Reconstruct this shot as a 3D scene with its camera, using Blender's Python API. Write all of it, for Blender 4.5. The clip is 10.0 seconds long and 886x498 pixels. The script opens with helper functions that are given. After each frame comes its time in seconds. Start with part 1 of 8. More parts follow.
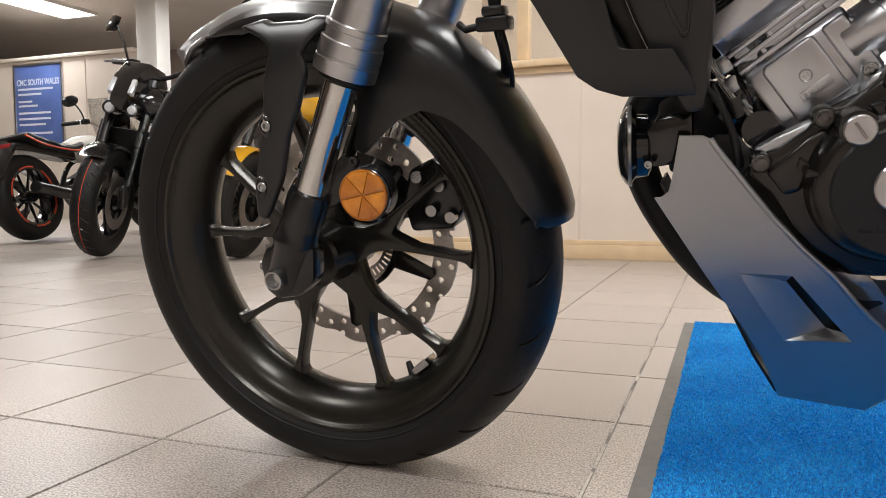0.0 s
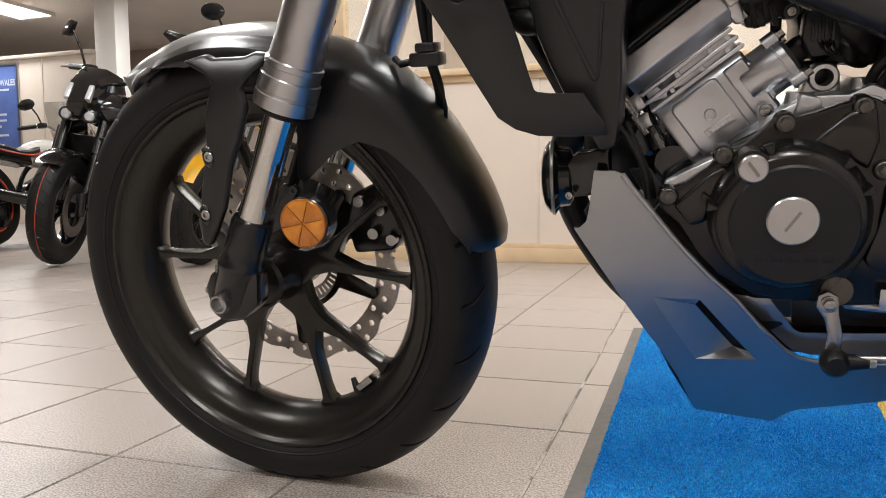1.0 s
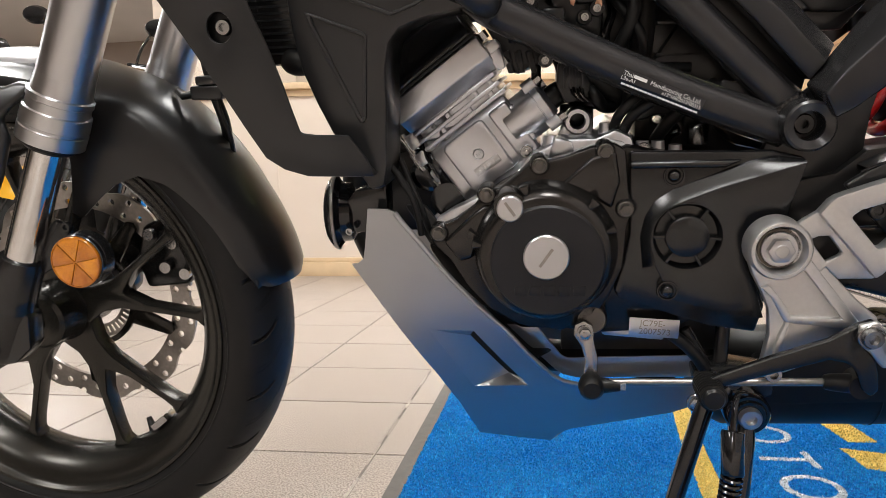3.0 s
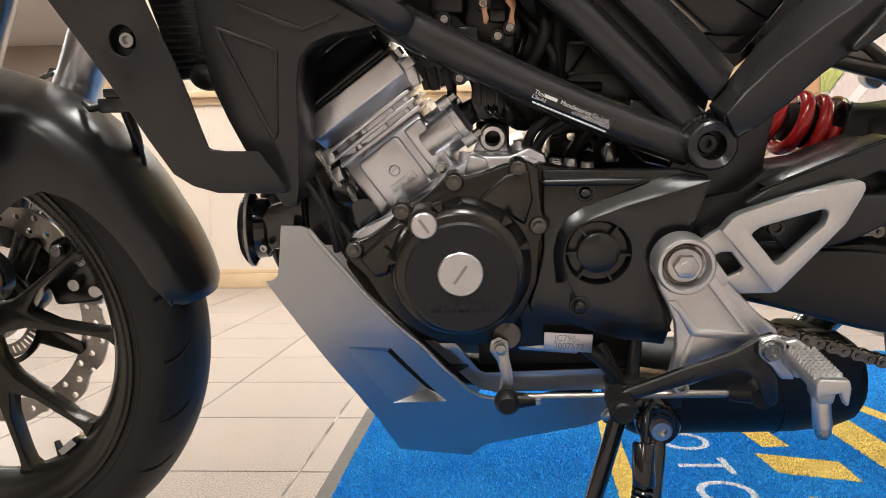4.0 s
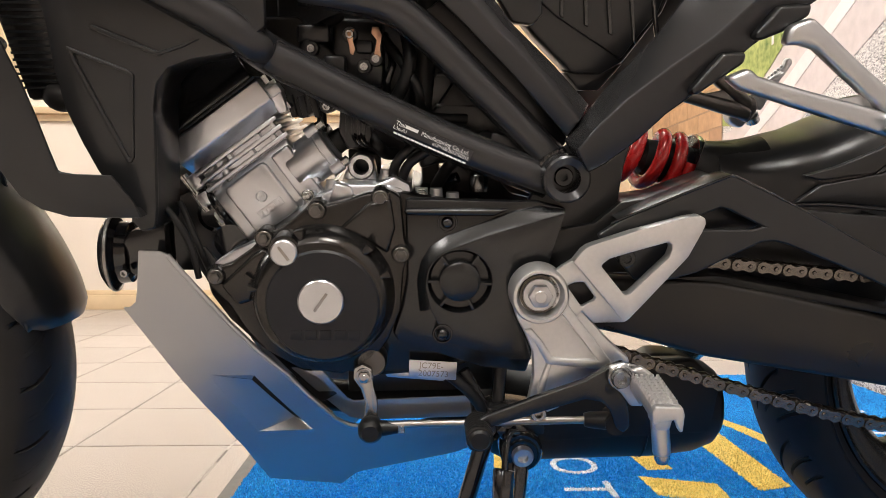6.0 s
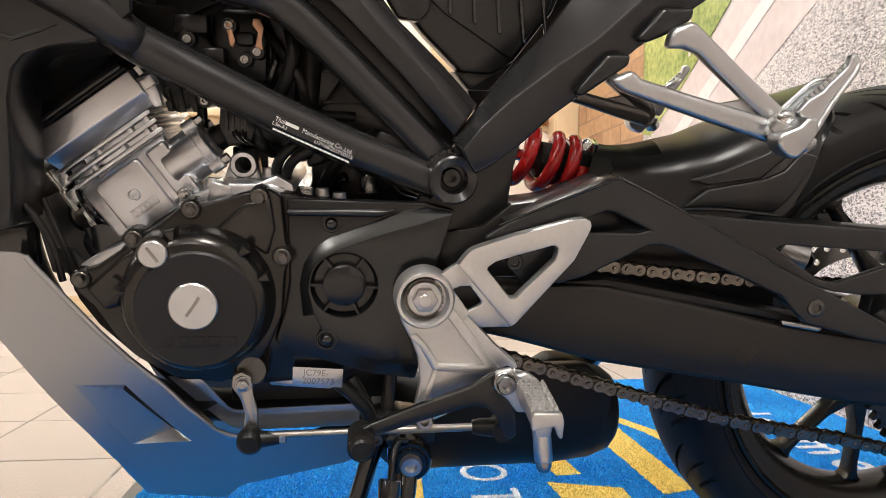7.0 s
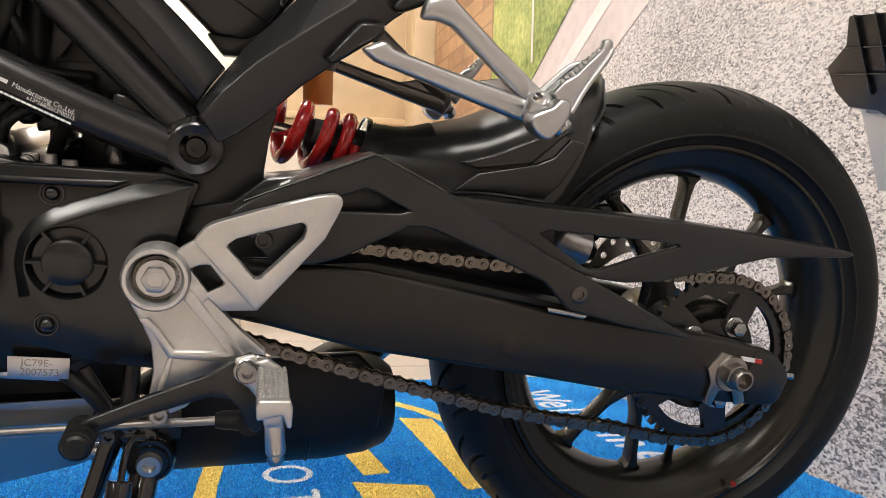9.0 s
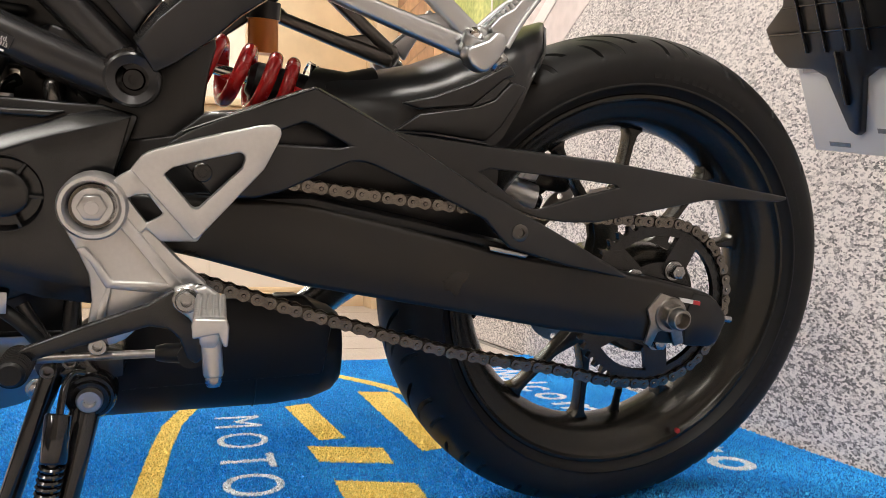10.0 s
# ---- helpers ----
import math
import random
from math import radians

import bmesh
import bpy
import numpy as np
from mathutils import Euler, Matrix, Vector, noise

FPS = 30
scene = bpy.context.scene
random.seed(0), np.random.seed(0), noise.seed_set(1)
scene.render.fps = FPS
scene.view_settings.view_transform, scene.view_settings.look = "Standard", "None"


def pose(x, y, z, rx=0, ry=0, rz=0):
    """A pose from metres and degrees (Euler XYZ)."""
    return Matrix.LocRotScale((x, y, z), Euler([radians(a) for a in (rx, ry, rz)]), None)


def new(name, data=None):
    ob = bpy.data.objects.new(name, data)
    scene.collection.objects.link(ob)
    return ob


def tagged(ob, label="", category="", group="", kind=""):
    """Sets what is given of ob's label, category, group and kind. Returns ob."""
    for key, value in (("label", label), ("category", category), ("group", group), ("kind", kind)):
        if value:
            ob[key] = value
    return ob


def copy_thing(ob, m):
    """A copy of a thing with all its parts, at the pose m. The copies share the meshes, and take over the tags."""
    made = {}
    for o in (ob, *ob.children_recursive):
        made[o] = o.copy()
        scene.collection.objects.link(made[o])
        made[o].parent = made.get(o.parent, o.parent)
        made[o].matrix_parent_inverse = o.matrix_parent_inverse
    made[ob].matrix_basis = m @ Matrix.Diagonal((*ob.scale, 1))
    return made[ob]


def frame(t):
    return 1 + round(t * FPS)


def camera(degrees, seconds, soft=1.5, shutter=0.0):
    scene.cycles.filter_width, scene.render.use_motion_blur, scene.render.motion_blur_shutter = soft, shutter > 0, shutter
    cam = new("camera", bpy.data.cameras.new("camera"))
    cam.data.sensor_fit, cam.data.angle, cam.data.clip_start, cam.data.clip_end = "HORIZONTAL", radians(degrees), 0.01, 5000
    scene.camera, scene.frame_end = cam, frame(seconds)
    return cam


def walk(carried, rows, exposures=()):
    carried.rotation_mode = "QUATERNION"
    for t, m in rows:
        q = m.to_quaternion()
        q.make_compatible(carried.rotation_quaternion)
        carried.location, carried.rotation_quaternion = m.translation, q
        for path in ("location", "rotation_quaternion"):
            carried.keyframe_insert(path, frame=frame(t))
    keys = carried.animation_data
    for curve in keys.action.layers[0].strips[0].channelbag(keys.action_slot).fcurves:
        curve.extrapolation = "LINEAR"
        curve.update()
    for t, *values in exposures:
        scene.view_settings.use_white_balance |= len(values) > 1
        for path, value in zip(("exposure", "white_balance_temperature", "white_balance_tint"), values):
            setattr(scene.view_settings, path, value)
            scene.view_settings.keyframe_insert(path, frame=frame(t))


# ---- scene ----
cam = camera(61.52, 10.0, soft=0.75)
LEAN = 11.15  # degrees by which the motorcycle leans on its side stand
# seconds, x, y, z, pitch, roll, yaw
ROWS = [
    (0.0, 0.4609, -0.8751, 0.3504, -4.37, 0.24, 20.89),
    (0.5, 0.4838, -0.8890, 0.3667, -4.43, 0.40, 19.88),
    (1.0, 0.5055, -0.8986, 0.3800, -4.42, 0.55, 18.39),
    (1.5, 0.5228, -0.8986, 0.3933, -4.43, 0.53, 16.60),
    (2.0, 0.5412, -0.8936, 0.3989, -4.33, 0.55, 13.60),
    (3.5, 0.6036, -0.8830, 0.4098, -3.61, 0.96, 5.54),
    (4.0, 0.6102, -0.8809, 0.4129, -3.25, 0.85, 3.37),
    (4.5, 0.6212, -0.8820, 0.4099, -2.87, 0.61, 2.19),
    (5.0, 0.6291, -0.8922, 0.4172, -2.23, 0.29, 0.81),
    (6.5, 0.7009, -0.8763, 0.4179, -1.34, -0.21, -3.72),
    (7.0, 0.7230, -0.8657, 0.4141, -1.06, -0.46, -6.56),
    (7.5, 0.7506, -0.8554, 0.4079, -0.98, -0.90, -9.19),
    (8.0, 0.7710, -0.8483, 0.4068, -0.75, -1.30, -11.27),
    (8.5, 0.8001, -0.8427, 0.4022, -0.49, -1.59, -14.11),
    (9.0, 0.8318, -0.8458, 0.3930, -0.44, -1.67, -16.32),
    (9.5, 0.8422, -0.8497, 0.3636, -0.35, -1.60, -17.78),
    (10.0, 0.8538, -0.8638, 0.3356, -0.37, -1.21, -18.73),
]
walk(cam, [(t, pose(x, y, z, 90 + pitch, roll, yaw)) for t, x, y, z, pitch, roll, yaw in ROWS],
     [(0.0, -0.24, 6200, 10), (2.0, -0.06, 6200, 10), (3.5, 0.21, 6350, 10), (5.0, 0.34, 6480, 10), (8.0, 0.31, 6550, 10), (9.0, 0.20, 6620, 10), (10.0, 0.19, 6650, 10)])

# ---- world and light ----
world = bpy.data.worlds.new("showroom_world")
world.use_nodes = True
world.node_tree.nodes["Background"].inputs[0].default_value = (1.0, 0.96, 0.93, 1)
world.node_tree.nodes["Background"].inputs[1].default_value = 0.04
scene.world = world
CEILING = 2.9
# Only the panel at (-8.2, 6.8) is in view; the others are added.
LIGHTS = [(-8.2, 6.8), (-4.9, 6.8), (-8.2, 3.4), (-4.9, 3.4), (-1.7, 1.25), (0.75, 1.25),
          (0.4, 4.2), (2.8, 4.2), (-1.7, -1.9), (0.75, -1.9), (-0.5, -4.6)]
for lx, ly in LIGHTS:
    lamp = bpy.data.lights.new("ceiling_lamp", "AREA")
    lamp.shape, lamp.size, lamp.size_y = "RECTANGLE", 0.56, 1.16
    # Lamps beyond x = -4 run stronger to lift the far wall.
    lamp.energy, lamp.color = (52 if lx < -4 else 37), (1.0, 0.965, 0.90)
    new("ceiling_lamp", lamp).matrix_world = pose(lx, ly, CEILING - 0.045)
scene.view_settings.exposure = 0.0

# ---- materials ----
def material(name, colour, rough=0.5, metal=0.0, grain=(0.0, 50.0), bump=(0.0, 300.0), rough_var=0.0, coat=0.0, second=None, spec=0.5):
    """A procedural surface. grain: share and scale of the colour's clouds; bump: height and scale of the fine relief; second: colour of larger stains."""
    m = bpy.data.materials.new(name)
    m.use_nodes = True
    n, l = m.node_tree.nodes, m.node_tree.links
    b = n["Principled BSDF"]
    b.inputs["Base Color"].default_value = (*colour, 1)
    b.inputs["Roughness"].default_value = rough
    b.inputs["Metallic"].default_value = metal
    b.inputs["Coat Weight"].default_value = coat
    b.inputs["Coat Roughness"].default_value = 0.08
    b.inputs["Specular IOR Level"].default_value = spec
    co = n.new("ShaderNodeTexCoord")
    if grain[0] > 0:
        fine = n.new("ShaderNodeTexNoise")
        fine.inputs["Scale"].default_value, fine.inputs["Detail"].default_value = grain[1], 6
        l.new(co.outputs["Object"], fine.inputs["Vector"])
        big = n.new("ShaderNodeTexNoise")
        big.inputs["Scale"].default_value, big.inputs["Detail"].default_value = grain[1] / 9, 3
        l.new(co.outputs["Object"], big.inputs["Vector"])
        both = n.new("ShaderNodeMath")
        both.operation = "ADD"
        l.new(fine.outputs["Fac"], both.inputs[0]), l.new(big.outputs["Fac"], both.inputs[1])
        span = n.new("ShaderNodeMapRange")
        span.inputs["From Min"].default_value, span.inputs["From Max"].default_value = 0.65, 1.35
        l.new(both.outputs[0], span.inputs["Value"])
        mix = n.new("ShaderNodeMix")
        mix.data_type = "RGBA"
        low = second if second else tuple(c * (1 - grain[0]) for c in colour)
        high = colour if second else tuple(min(1, c * (1 + grain[0])) for c in colour)
        mix.inputs["A"].default_value, mix.inputs["B"].default_value = (*low, 1), (*high, 1)
        l.new(span.outputs["Result"], mix.inputs["Factor"])
        l.new(mix.outputs["Result"], b.inputs["Base Color"])
        if rough_var > 0:
            vary = n.new("ShaderNodeMapRange")
            vary.inputs["To Min"].default_value, vary.inputs["To Max"].default_value = max(0.02, rough - rough_var), min(1, rough + rough_var)
            l.new(span.outputs["Result"], vary.inputs["Value"])
            l.new(vary.outputs["Result"], b.inputs["Roughness"])
    if bump[0] > 0:
        relief = n.new("ShaderNodeTexNoise")
        relief.inputs["Scale"].default_value, relief.inputs["Detail"].default_value = bump[1], 4
        l.new(co.outputs["Object"], relief.inputs["Vector"])
        bu = n.new("ShaderNodeBump")
        bu.inputs["Strength"].default_value, bu.inputs["Distance"].default_value = 1.0, bump[0]
        l.new(relief.outputs["Fac"], bu.inputs["Height"])
        l.new(bu.outputs["Normal"], b.inputs["Normal"])
    return m


def glow(name, colour, strength):
    m = bpy.data.materials.new(name)
    m.use_nodes = True
    b = m.node_tree.nodes["Principled BSDF"]
    b.inputs["Base Color"].default_value = (*colour, 1)
    b.inputs["Emission Color"].default_value = (*colour, 1)
    b.inputs["Emission Strength"].default_value = strength
    return m


M = {
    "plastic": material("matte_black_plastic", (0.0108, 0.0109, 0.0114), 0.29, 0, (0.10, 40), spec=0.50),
    "moulded": material("moulded_black_plastic", (0.0138, 0.0138, 0.0143), 0.29, 0, (0.10, 40), (0.00002, 1500), spec=0.5),
    "satin": material("satin_black_paint", (0.0085, 0.0086, 0.0092), 0.25, 0, (0.10, 30), spec=0.60),
    "gloss": material("gloss_black_paint", (0.008, 0.008, 0.009), 0.12, 0, (0.1, 20), (0, 1), 0.03, 0.5),
    "frame": material("black_frame_enamel", (0.040, 0.0395, 0.041), 0.24, 0.50, (0.08, 30)),
    "rim": material("dark_bronze_alloy_paint", (0.036, 0.034, 0.030), 0.26, 0.65),
    "rubber": material("tyre_rubber", (0.0098, 0.0095, 0.0094), 0.50, 0, (0.30, 60), (0.00006, 500), 0.07, spec=0.26),
    "rubber_soft": material("black_rubber", (0.006, 0.006, 0.006), 0.42, 0, (0.2, 100), (0, 1), 0.05, spec=0.35),
    "arm_paint": material("dusty_swingarm_paint", (0.0068, 0.0070, 0.0076), 0.30, 0, (0.5, 16), (0, 1), 0.07, spec=0.46, second=(0.0150, 0.0120, 0.0085)),
    "exhaust": material("matte_exhaust_black", (0.0075, 0.0074, 0.0074), 0.46, 0, (0.15, 40), (0.00004, 700), 0.05, spec=0.28),
    "case": material("dark_grey_engine_paint", (0.052, 0.049, 0.047), 0.22, 0.85),
    "case_matte": material("matte_engine_cover", (0.007, 0.007, 0.009), 0.42, 0, (0.2, 60), (0.0001, 900), 0.05, spec=0.4),
    "silver": material("silver_metallic_paint", (0.42, 0.425, 0.435), 0.30, 0.87),
    "cast": material("cast_aluminium", (0.64, 0.655, 0.69), 0.31, 1.0),
    "cast_grey": material("grey_cast_alloy", (0.54, 0.55, 0.56), 0.36, 1.0),
    "case_bolt": material("darkened_steel", (0.13, 0.122, 0.115), 0.28, 1.0),
    "cast_dull": material("sandblasted_aluminium", (0.64, 0.635, 0.63), 0.40, 0.9, (0.06, 250), (0.00003, 900), 0.03),
    "alu": material("anodised_aluminium", (0.56, 0.565, 0.58), 0.28, 1.0),
    "chrome": material("polished_steel", (0.72, 0.71, 0.70), 0.12, 1.0, (0.04, 30), (0, 1), 0.04),
    "zinc": material("zinc_plated_steel", (0.42, 0.42, 0.42), 0.27, 1.0, (0.10, 100)),
    "steel": material("brushed_steel", (0.33, 0.31, 0.29), 0.34, 1.0, (0.2, 200), (0, 1), 0.05),
    "chain": material("oiled_chain_steel", (0.095, 0.085, 0.075), 0.28, 1.0, (0.3, 200)),
    # Paler steel for the outer chain plates.
    "chain_bright": material("pale_chain_plate", (0.18, 0.165, 0.148), 0.27, 1.0, (0.25, 200)),
    "copper": material("bare_copper_bracket", (0.60, 0.36, 0.24), 0.4, 1.0, (0.2, 80)),
    "filler": material("pale_joint_filler", (0.50, 0.46, 0.41), 0.8, 0, (0.35, 80), (0.0004, 200)),
    "red": material("red_spring_enamel", (0.45, 0.012, 0.012), 0.25, 0, (0.1, 60), (0, 1), 0.05, 0.4),
    "amber": material("amber_reflector", (0.85, 0.33, 0.015), 0.14, 0, (0.45, 700), (0, 1), 0.0, 0.6, second=(0.45, 0.13, 0.006)),
    "amber_deep": material("amber_reflector_deep", (0.62, 0.21, 0.010), 0.14, 0, (0.45, 700), (0, 1), 0.0, 0.6, second=(0.32, 0.085, 0.004)),
    "amber_lens": material("amber_lens", (0.7, 0.26, 0.02), 0.15, 0, (0.1, 50), (0, 1), 0.0, 0.5),
    "paint_dot": material("yellow_paint_dot", (0.42, 0.34, 0.05), 0.6, 0, (0.3, 200)),
    "red_dot": material("red_paint_dot", (0.5, 0.03, 0.03), 0.6, 0, (0.3, 200)),
    "sticker": material("black_sticker", (0.01, 0.01, 0.012), 0.4),
    "ink": material("white_ink", (0.75, 0.75, 0.74), 0.5),
    "white": material("white_paint", (0.78, 0.76, 0.73), 0.45, 0, (0.06, 4), (0.0003, 60), 0.05),
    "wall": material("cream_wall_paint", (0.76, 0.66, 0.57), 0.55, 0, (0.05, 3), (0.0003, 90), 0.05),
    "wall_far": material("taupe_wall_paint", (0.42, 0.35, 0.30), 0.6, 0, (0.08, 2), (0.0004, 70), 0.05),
    "partition": material("beige_partition_panel", (0.66, 0.58, 0.50), 0.5, 0, (0.06, 2), (0.0003, 80), 0.05),
    "ceiling": material("ceiling_paint", (0.72, 0.68, 0.64), 0.7, 0, (0.05, 2), (0.0004, 60)),
    "wood_pale": material("pale_beech", (0.72, 0.54, 0.34), 0.42, 0, (0.1, 12), (0.0003, 60), 0.06),
    "orange": material("orange_plastic", (0.85, 0.30, 0.05), 0.35, 0, (0.1, 20)),
    "grout": material("grey_grout", (0.20, 0.18, 0.165), 0.85, 0, (0.35, 60), (0.0008, 200)),
    "mat_edge": material("mat_rubber_edge", (0.13, 0.12, 0.11), 0.6, 0, (0.2, 60), (0.0003, 300)),
    "diffuser": glow("lamp_diffuser", (1.0, 0.97, 0.93), 9.0),
    "yellow": material("yellow_gloss_paint", (0.85, 0.48, 0.02), 0.2, 0, (0.05, 20), (0, 1), 0.03, 0.6),
    "cream_paint": material("ivory_gloss_paint", (0.72, 0.70, 0.65), 0.2, 0, (0.05, 20), (0, 1), 0.03, 0.6),
    "red_paint": material("orange_red_paint", (0.6, 0.06, 0.02), 0.25, 0, (0.05, 20), (0, 1), 0.03, 0.6),
    "leather": material("black_leather", (0.02, 0.019, 0.019), 0.4, 0, (0.2, 50), (0.0006, 220), 0.06),
    "poster": material("blue_poster_print", (0.10, 0.16, 0.42), 0.3, 0, (0.35, 3)),
    "poster_text": material("pale_poster_print", (0.68, 0.72, 0.82), 0.3, 0, (0.1, 20)),
    "lens": material("clear_lens", (0.75, 0.77, 0.8), 0.08, 0.3, (0.2, 60), (0, 1), 0.0, 0.8),
    "lamp_red": material("red_lens", (0.55, 0.05, 0.06), 0.12, 0, (0.1, 50), (0, 1), 0.0, 0.8),
}


def glass_material():
    m = bpy.data.materials.new("window_glass")
    m.use_nodes = True
    b = m.node_tree.nodes["Principled BSDF"]
    b.inputs["Base Color"].default_value = (0.9, 0.93, 0.92, 1)
    b.inputs["Roughness"].default_value, b.inputs["IOR"].default_value = 0.02, 1.45
    b.inputs["Transmission Weight"].default_value = 1.0
    return m


M["glass"] = glass_material()


def tile_material():
    """Speckled stoneware: each tile a little different."""
    m = material("speckled_stoneware_tile", (0.40, 0.345, 0.30), 0.34)
    n, l = m.node_tree.nodes, m.node_tree.links
    b, co = n["Principled BSDF"], n["Texture Coordinate"]
    speck = n.new("ShaderNodeTexNoise")
    speck.inputs["Scale"].default_value, speck.inputs["Detail"].default_value = 360, 3
    cloud = n.new("ShaderNodeTexNoise")
    cloud.inputs["Scale"].default_value, cloud.inputs["Detail"].default_value = 5, 4
    geo = n.new("ShaderNodeNewGeometry")
    l.new(geo.outputs["Position"], speck.inputs["Vector"]), l.new(geo.outputs["Position"], cloud.inputs["Vector"])
    ramp = n.new("ShaderNodeValToRGB")
    for i, (p, c) in enumerate([(0.36, (0.20, 0.163, 0.142)), (0.5, (0.395, 0.342, 0.302)), (0.64, (0.58, 0.515, 0.465))]):
        e = ramp.color_ramp.elements[i] if i < 2 else ramp.color_ramp.elements.new(p)
        e.position, e.color = p, (*c, 1)
    l.new(speck.outputs["Fac"], ramp.inputs["Fac"])
    info, isl = n.new("ShaderNodeObjectInfo"), n.new("ShaderNodeNewGeometry")
    add = n.new("ShaderNodeMath")
    add.operation = "ADD"
    l.new(info.outputs["Random"], add.inputs[0]), l.new(isl.outputs["Random Per Island"], add.inputs[1])
    frac = n.new("ShaderNodeMath")
    frac.operation = "FRACT"
    l.new(add.outputs[0], frac.inputs[0])
    both = n.new("ShaderNodeMath")
    both.operation = "ADD"
    l.new(frac.outputs[0], both.inputs[0]), l.new(cloud.outputs["Fac"], both.inputs[1])
    val = n.new("ShaderNodeMapRange")
    val.inputs["From Max"].default_value = 2.0
    val.inputs["To Min"].default_value, val.inputs["To Max"].default_value = 0.88, 1.12
    l.new(both.outputs[0], val.inputs["Value"])
    hsv = n.new("ShaderNodeHueSaturation")
    l.new(ramp.outputs["Color"], hsv.inputs["Color"]), l.new(val.outputs["Result"], hsv.inputs["Value"])
    l.new(hsv.outputs["Color"], b.inputs["Base Color"])
    rough = n.new("ShaderNodeMapRange")
    rough.inputs["To Min"].default_value, rough.inputs["To Max"].default_value = 0.25, 0.44
    l.new(cloud.outputs["Fac"], rough.inputs["Value"]), l.new(rough.outputs["Result"], b.inputs["Roughness"])
    bu = n.new("ShaderNodeBump")
    bu.inputs["Distance"].default_value = 0.00007
    l.new(speck.outputs["Fac"], bu.inputs["Height"]), l.new(bu.outputs["Normal"], b.inputs["Normal"])
    return m


def carpet_material(name, colour, dark):
    """Cut pile: clumps of yarn at two sizes."""
    m = material(name, colour, 0.95, spec=0.1)
    n, l = m.node_tree.nodes, m.node_tree.links
    b, geo = n["Principled BSDF"], n.new("ShaderNodeNewGeometry")
    yarn, clump, drift = (n.new("ShaderNodeTexNoise") for _ in range(3))
    for t, s, d in ((yarn, 420, 4), (clump, 150, 3), (drift, 110, 3)):
        t.inputs["Scale"].default_value, t.inputs["Detail"].default_value = s, d
        l.new(geo.outputs["Position"], t.inputs["Vector"])
    a1, a2 = n.new("ShaderNodeMath"), n.new("ShaderNodeMath")
    a1.operation = a2.operation = "ADD"
    l.new(yarn.outputs["Fac"], a1.inputs[0]), l.new(clump.outputs["Fac"], a1.inputs[1])
    l.new(a1.outputs[0], a2.inputs[0]), l.new(drift.outputs["Fac"], a2.inputs[1])
    span = n.new("ShaderNodeMapRange")
    span.inputs["From Min"].default_value, span.inputs["From Max"].default_value = 1.15, 1.80
    l.new(a2.outputs[0], span.inputs["Value"])
    mix = n.new("ShaderNodeMix")
    mix.data_type = "RGBA"
    mix.inputs["A"].default_value, mix.inputs["B"].default_value = (*dark, 1), (*colour, 1)
    l.new(span.outputs["Result"], mix.inputs["Factor"]), l.new(mix.outputs["Result"], b.inputs["Base Color"])
    bu = n.new("ShaderNodeBump")
    bu.inputs["Distance"].default_value = 0.004
    l.new(a1.outputs[0], bu.inputs["Height"]), l.new(bu.outputs["Normal"], b.inputs["Normal"])
    b.inputs["Sheen Weight"].default_value = 0.05
    return m


M["tile"] = tile_material()
M["carpet_blue"] = carpet_material("blue_carpet_pile", (0.008, 0.245, 0.68), (0.002, 0.075, 0.33))
M["carpet_yellow"] = carpet_material("yellow_carpet_pile", (0.86, 0.62, 0.17), (0.6, 0.40, 0.08))
M["carpet_white"] = carpet_material("white_carpet_pile", (0.75, 0.78, 0.82), (0.5, 0.54, 0.6))


def tuft_material(name, colour, dark):
    """Yarn ends, each a little lighter or darker."""
    m = material(name, colour, 0.9, spec=0.12)
    n, l = m.node_tree.nodes, m.node_tree.links
    b, geo, drift = n["Principled BSDF"], n.new("ShaderNodeNewGeometry"), n.new("ShaderNodeTexNoise")
    drift.inputs["Scale"].default_value, drift.inputs["Detail"].default_value = 28, 4
    l.new(geo.outputs["Position"], drift.inputs["Vector"])
    both, span, mix = n.new("ShaderNodeMath"), n.new("ShaderNodeMapRange"), n.new("ShaderNodeMix")
    both.operation, mix.data_type = "ADD", "RGBA"
    l.new(geo.outputs["Random Per Island"], both.inputs[0]), l.new(drift.outputs["Fac"], both.inputs[1])
    span.inputs["From Min"].default_value, span.inputs["From Max"].default_value = 0.35, 1.45
    l.new(both.outputs[0], span.inputs["Value"])
    mix.inputs["A"].default_value, mix.inputs["B"].default_value = (*dark, 1), (*colour, 1)
    l.new(span.outputs["Result"], mix.inputs["Factor"]), l.new(mix.outputs["Result"], b.inputs["Base Color"])
    return m


M["tuft_blue"] = tuft_material("blue_yarn", (0.085, 0.62, 1.0), (0.025, 0.37, 0.92))
M["tuft_yellow"] = tuft_material("yellow_yarn", (1.0, 0.90, 0.42), (0.98, 0.80, 0.30))
M["tuft_white"] = tuft_material("white_yarn", (0.95, 0.96, 0.98), (0.80, 0.83, 0.88))


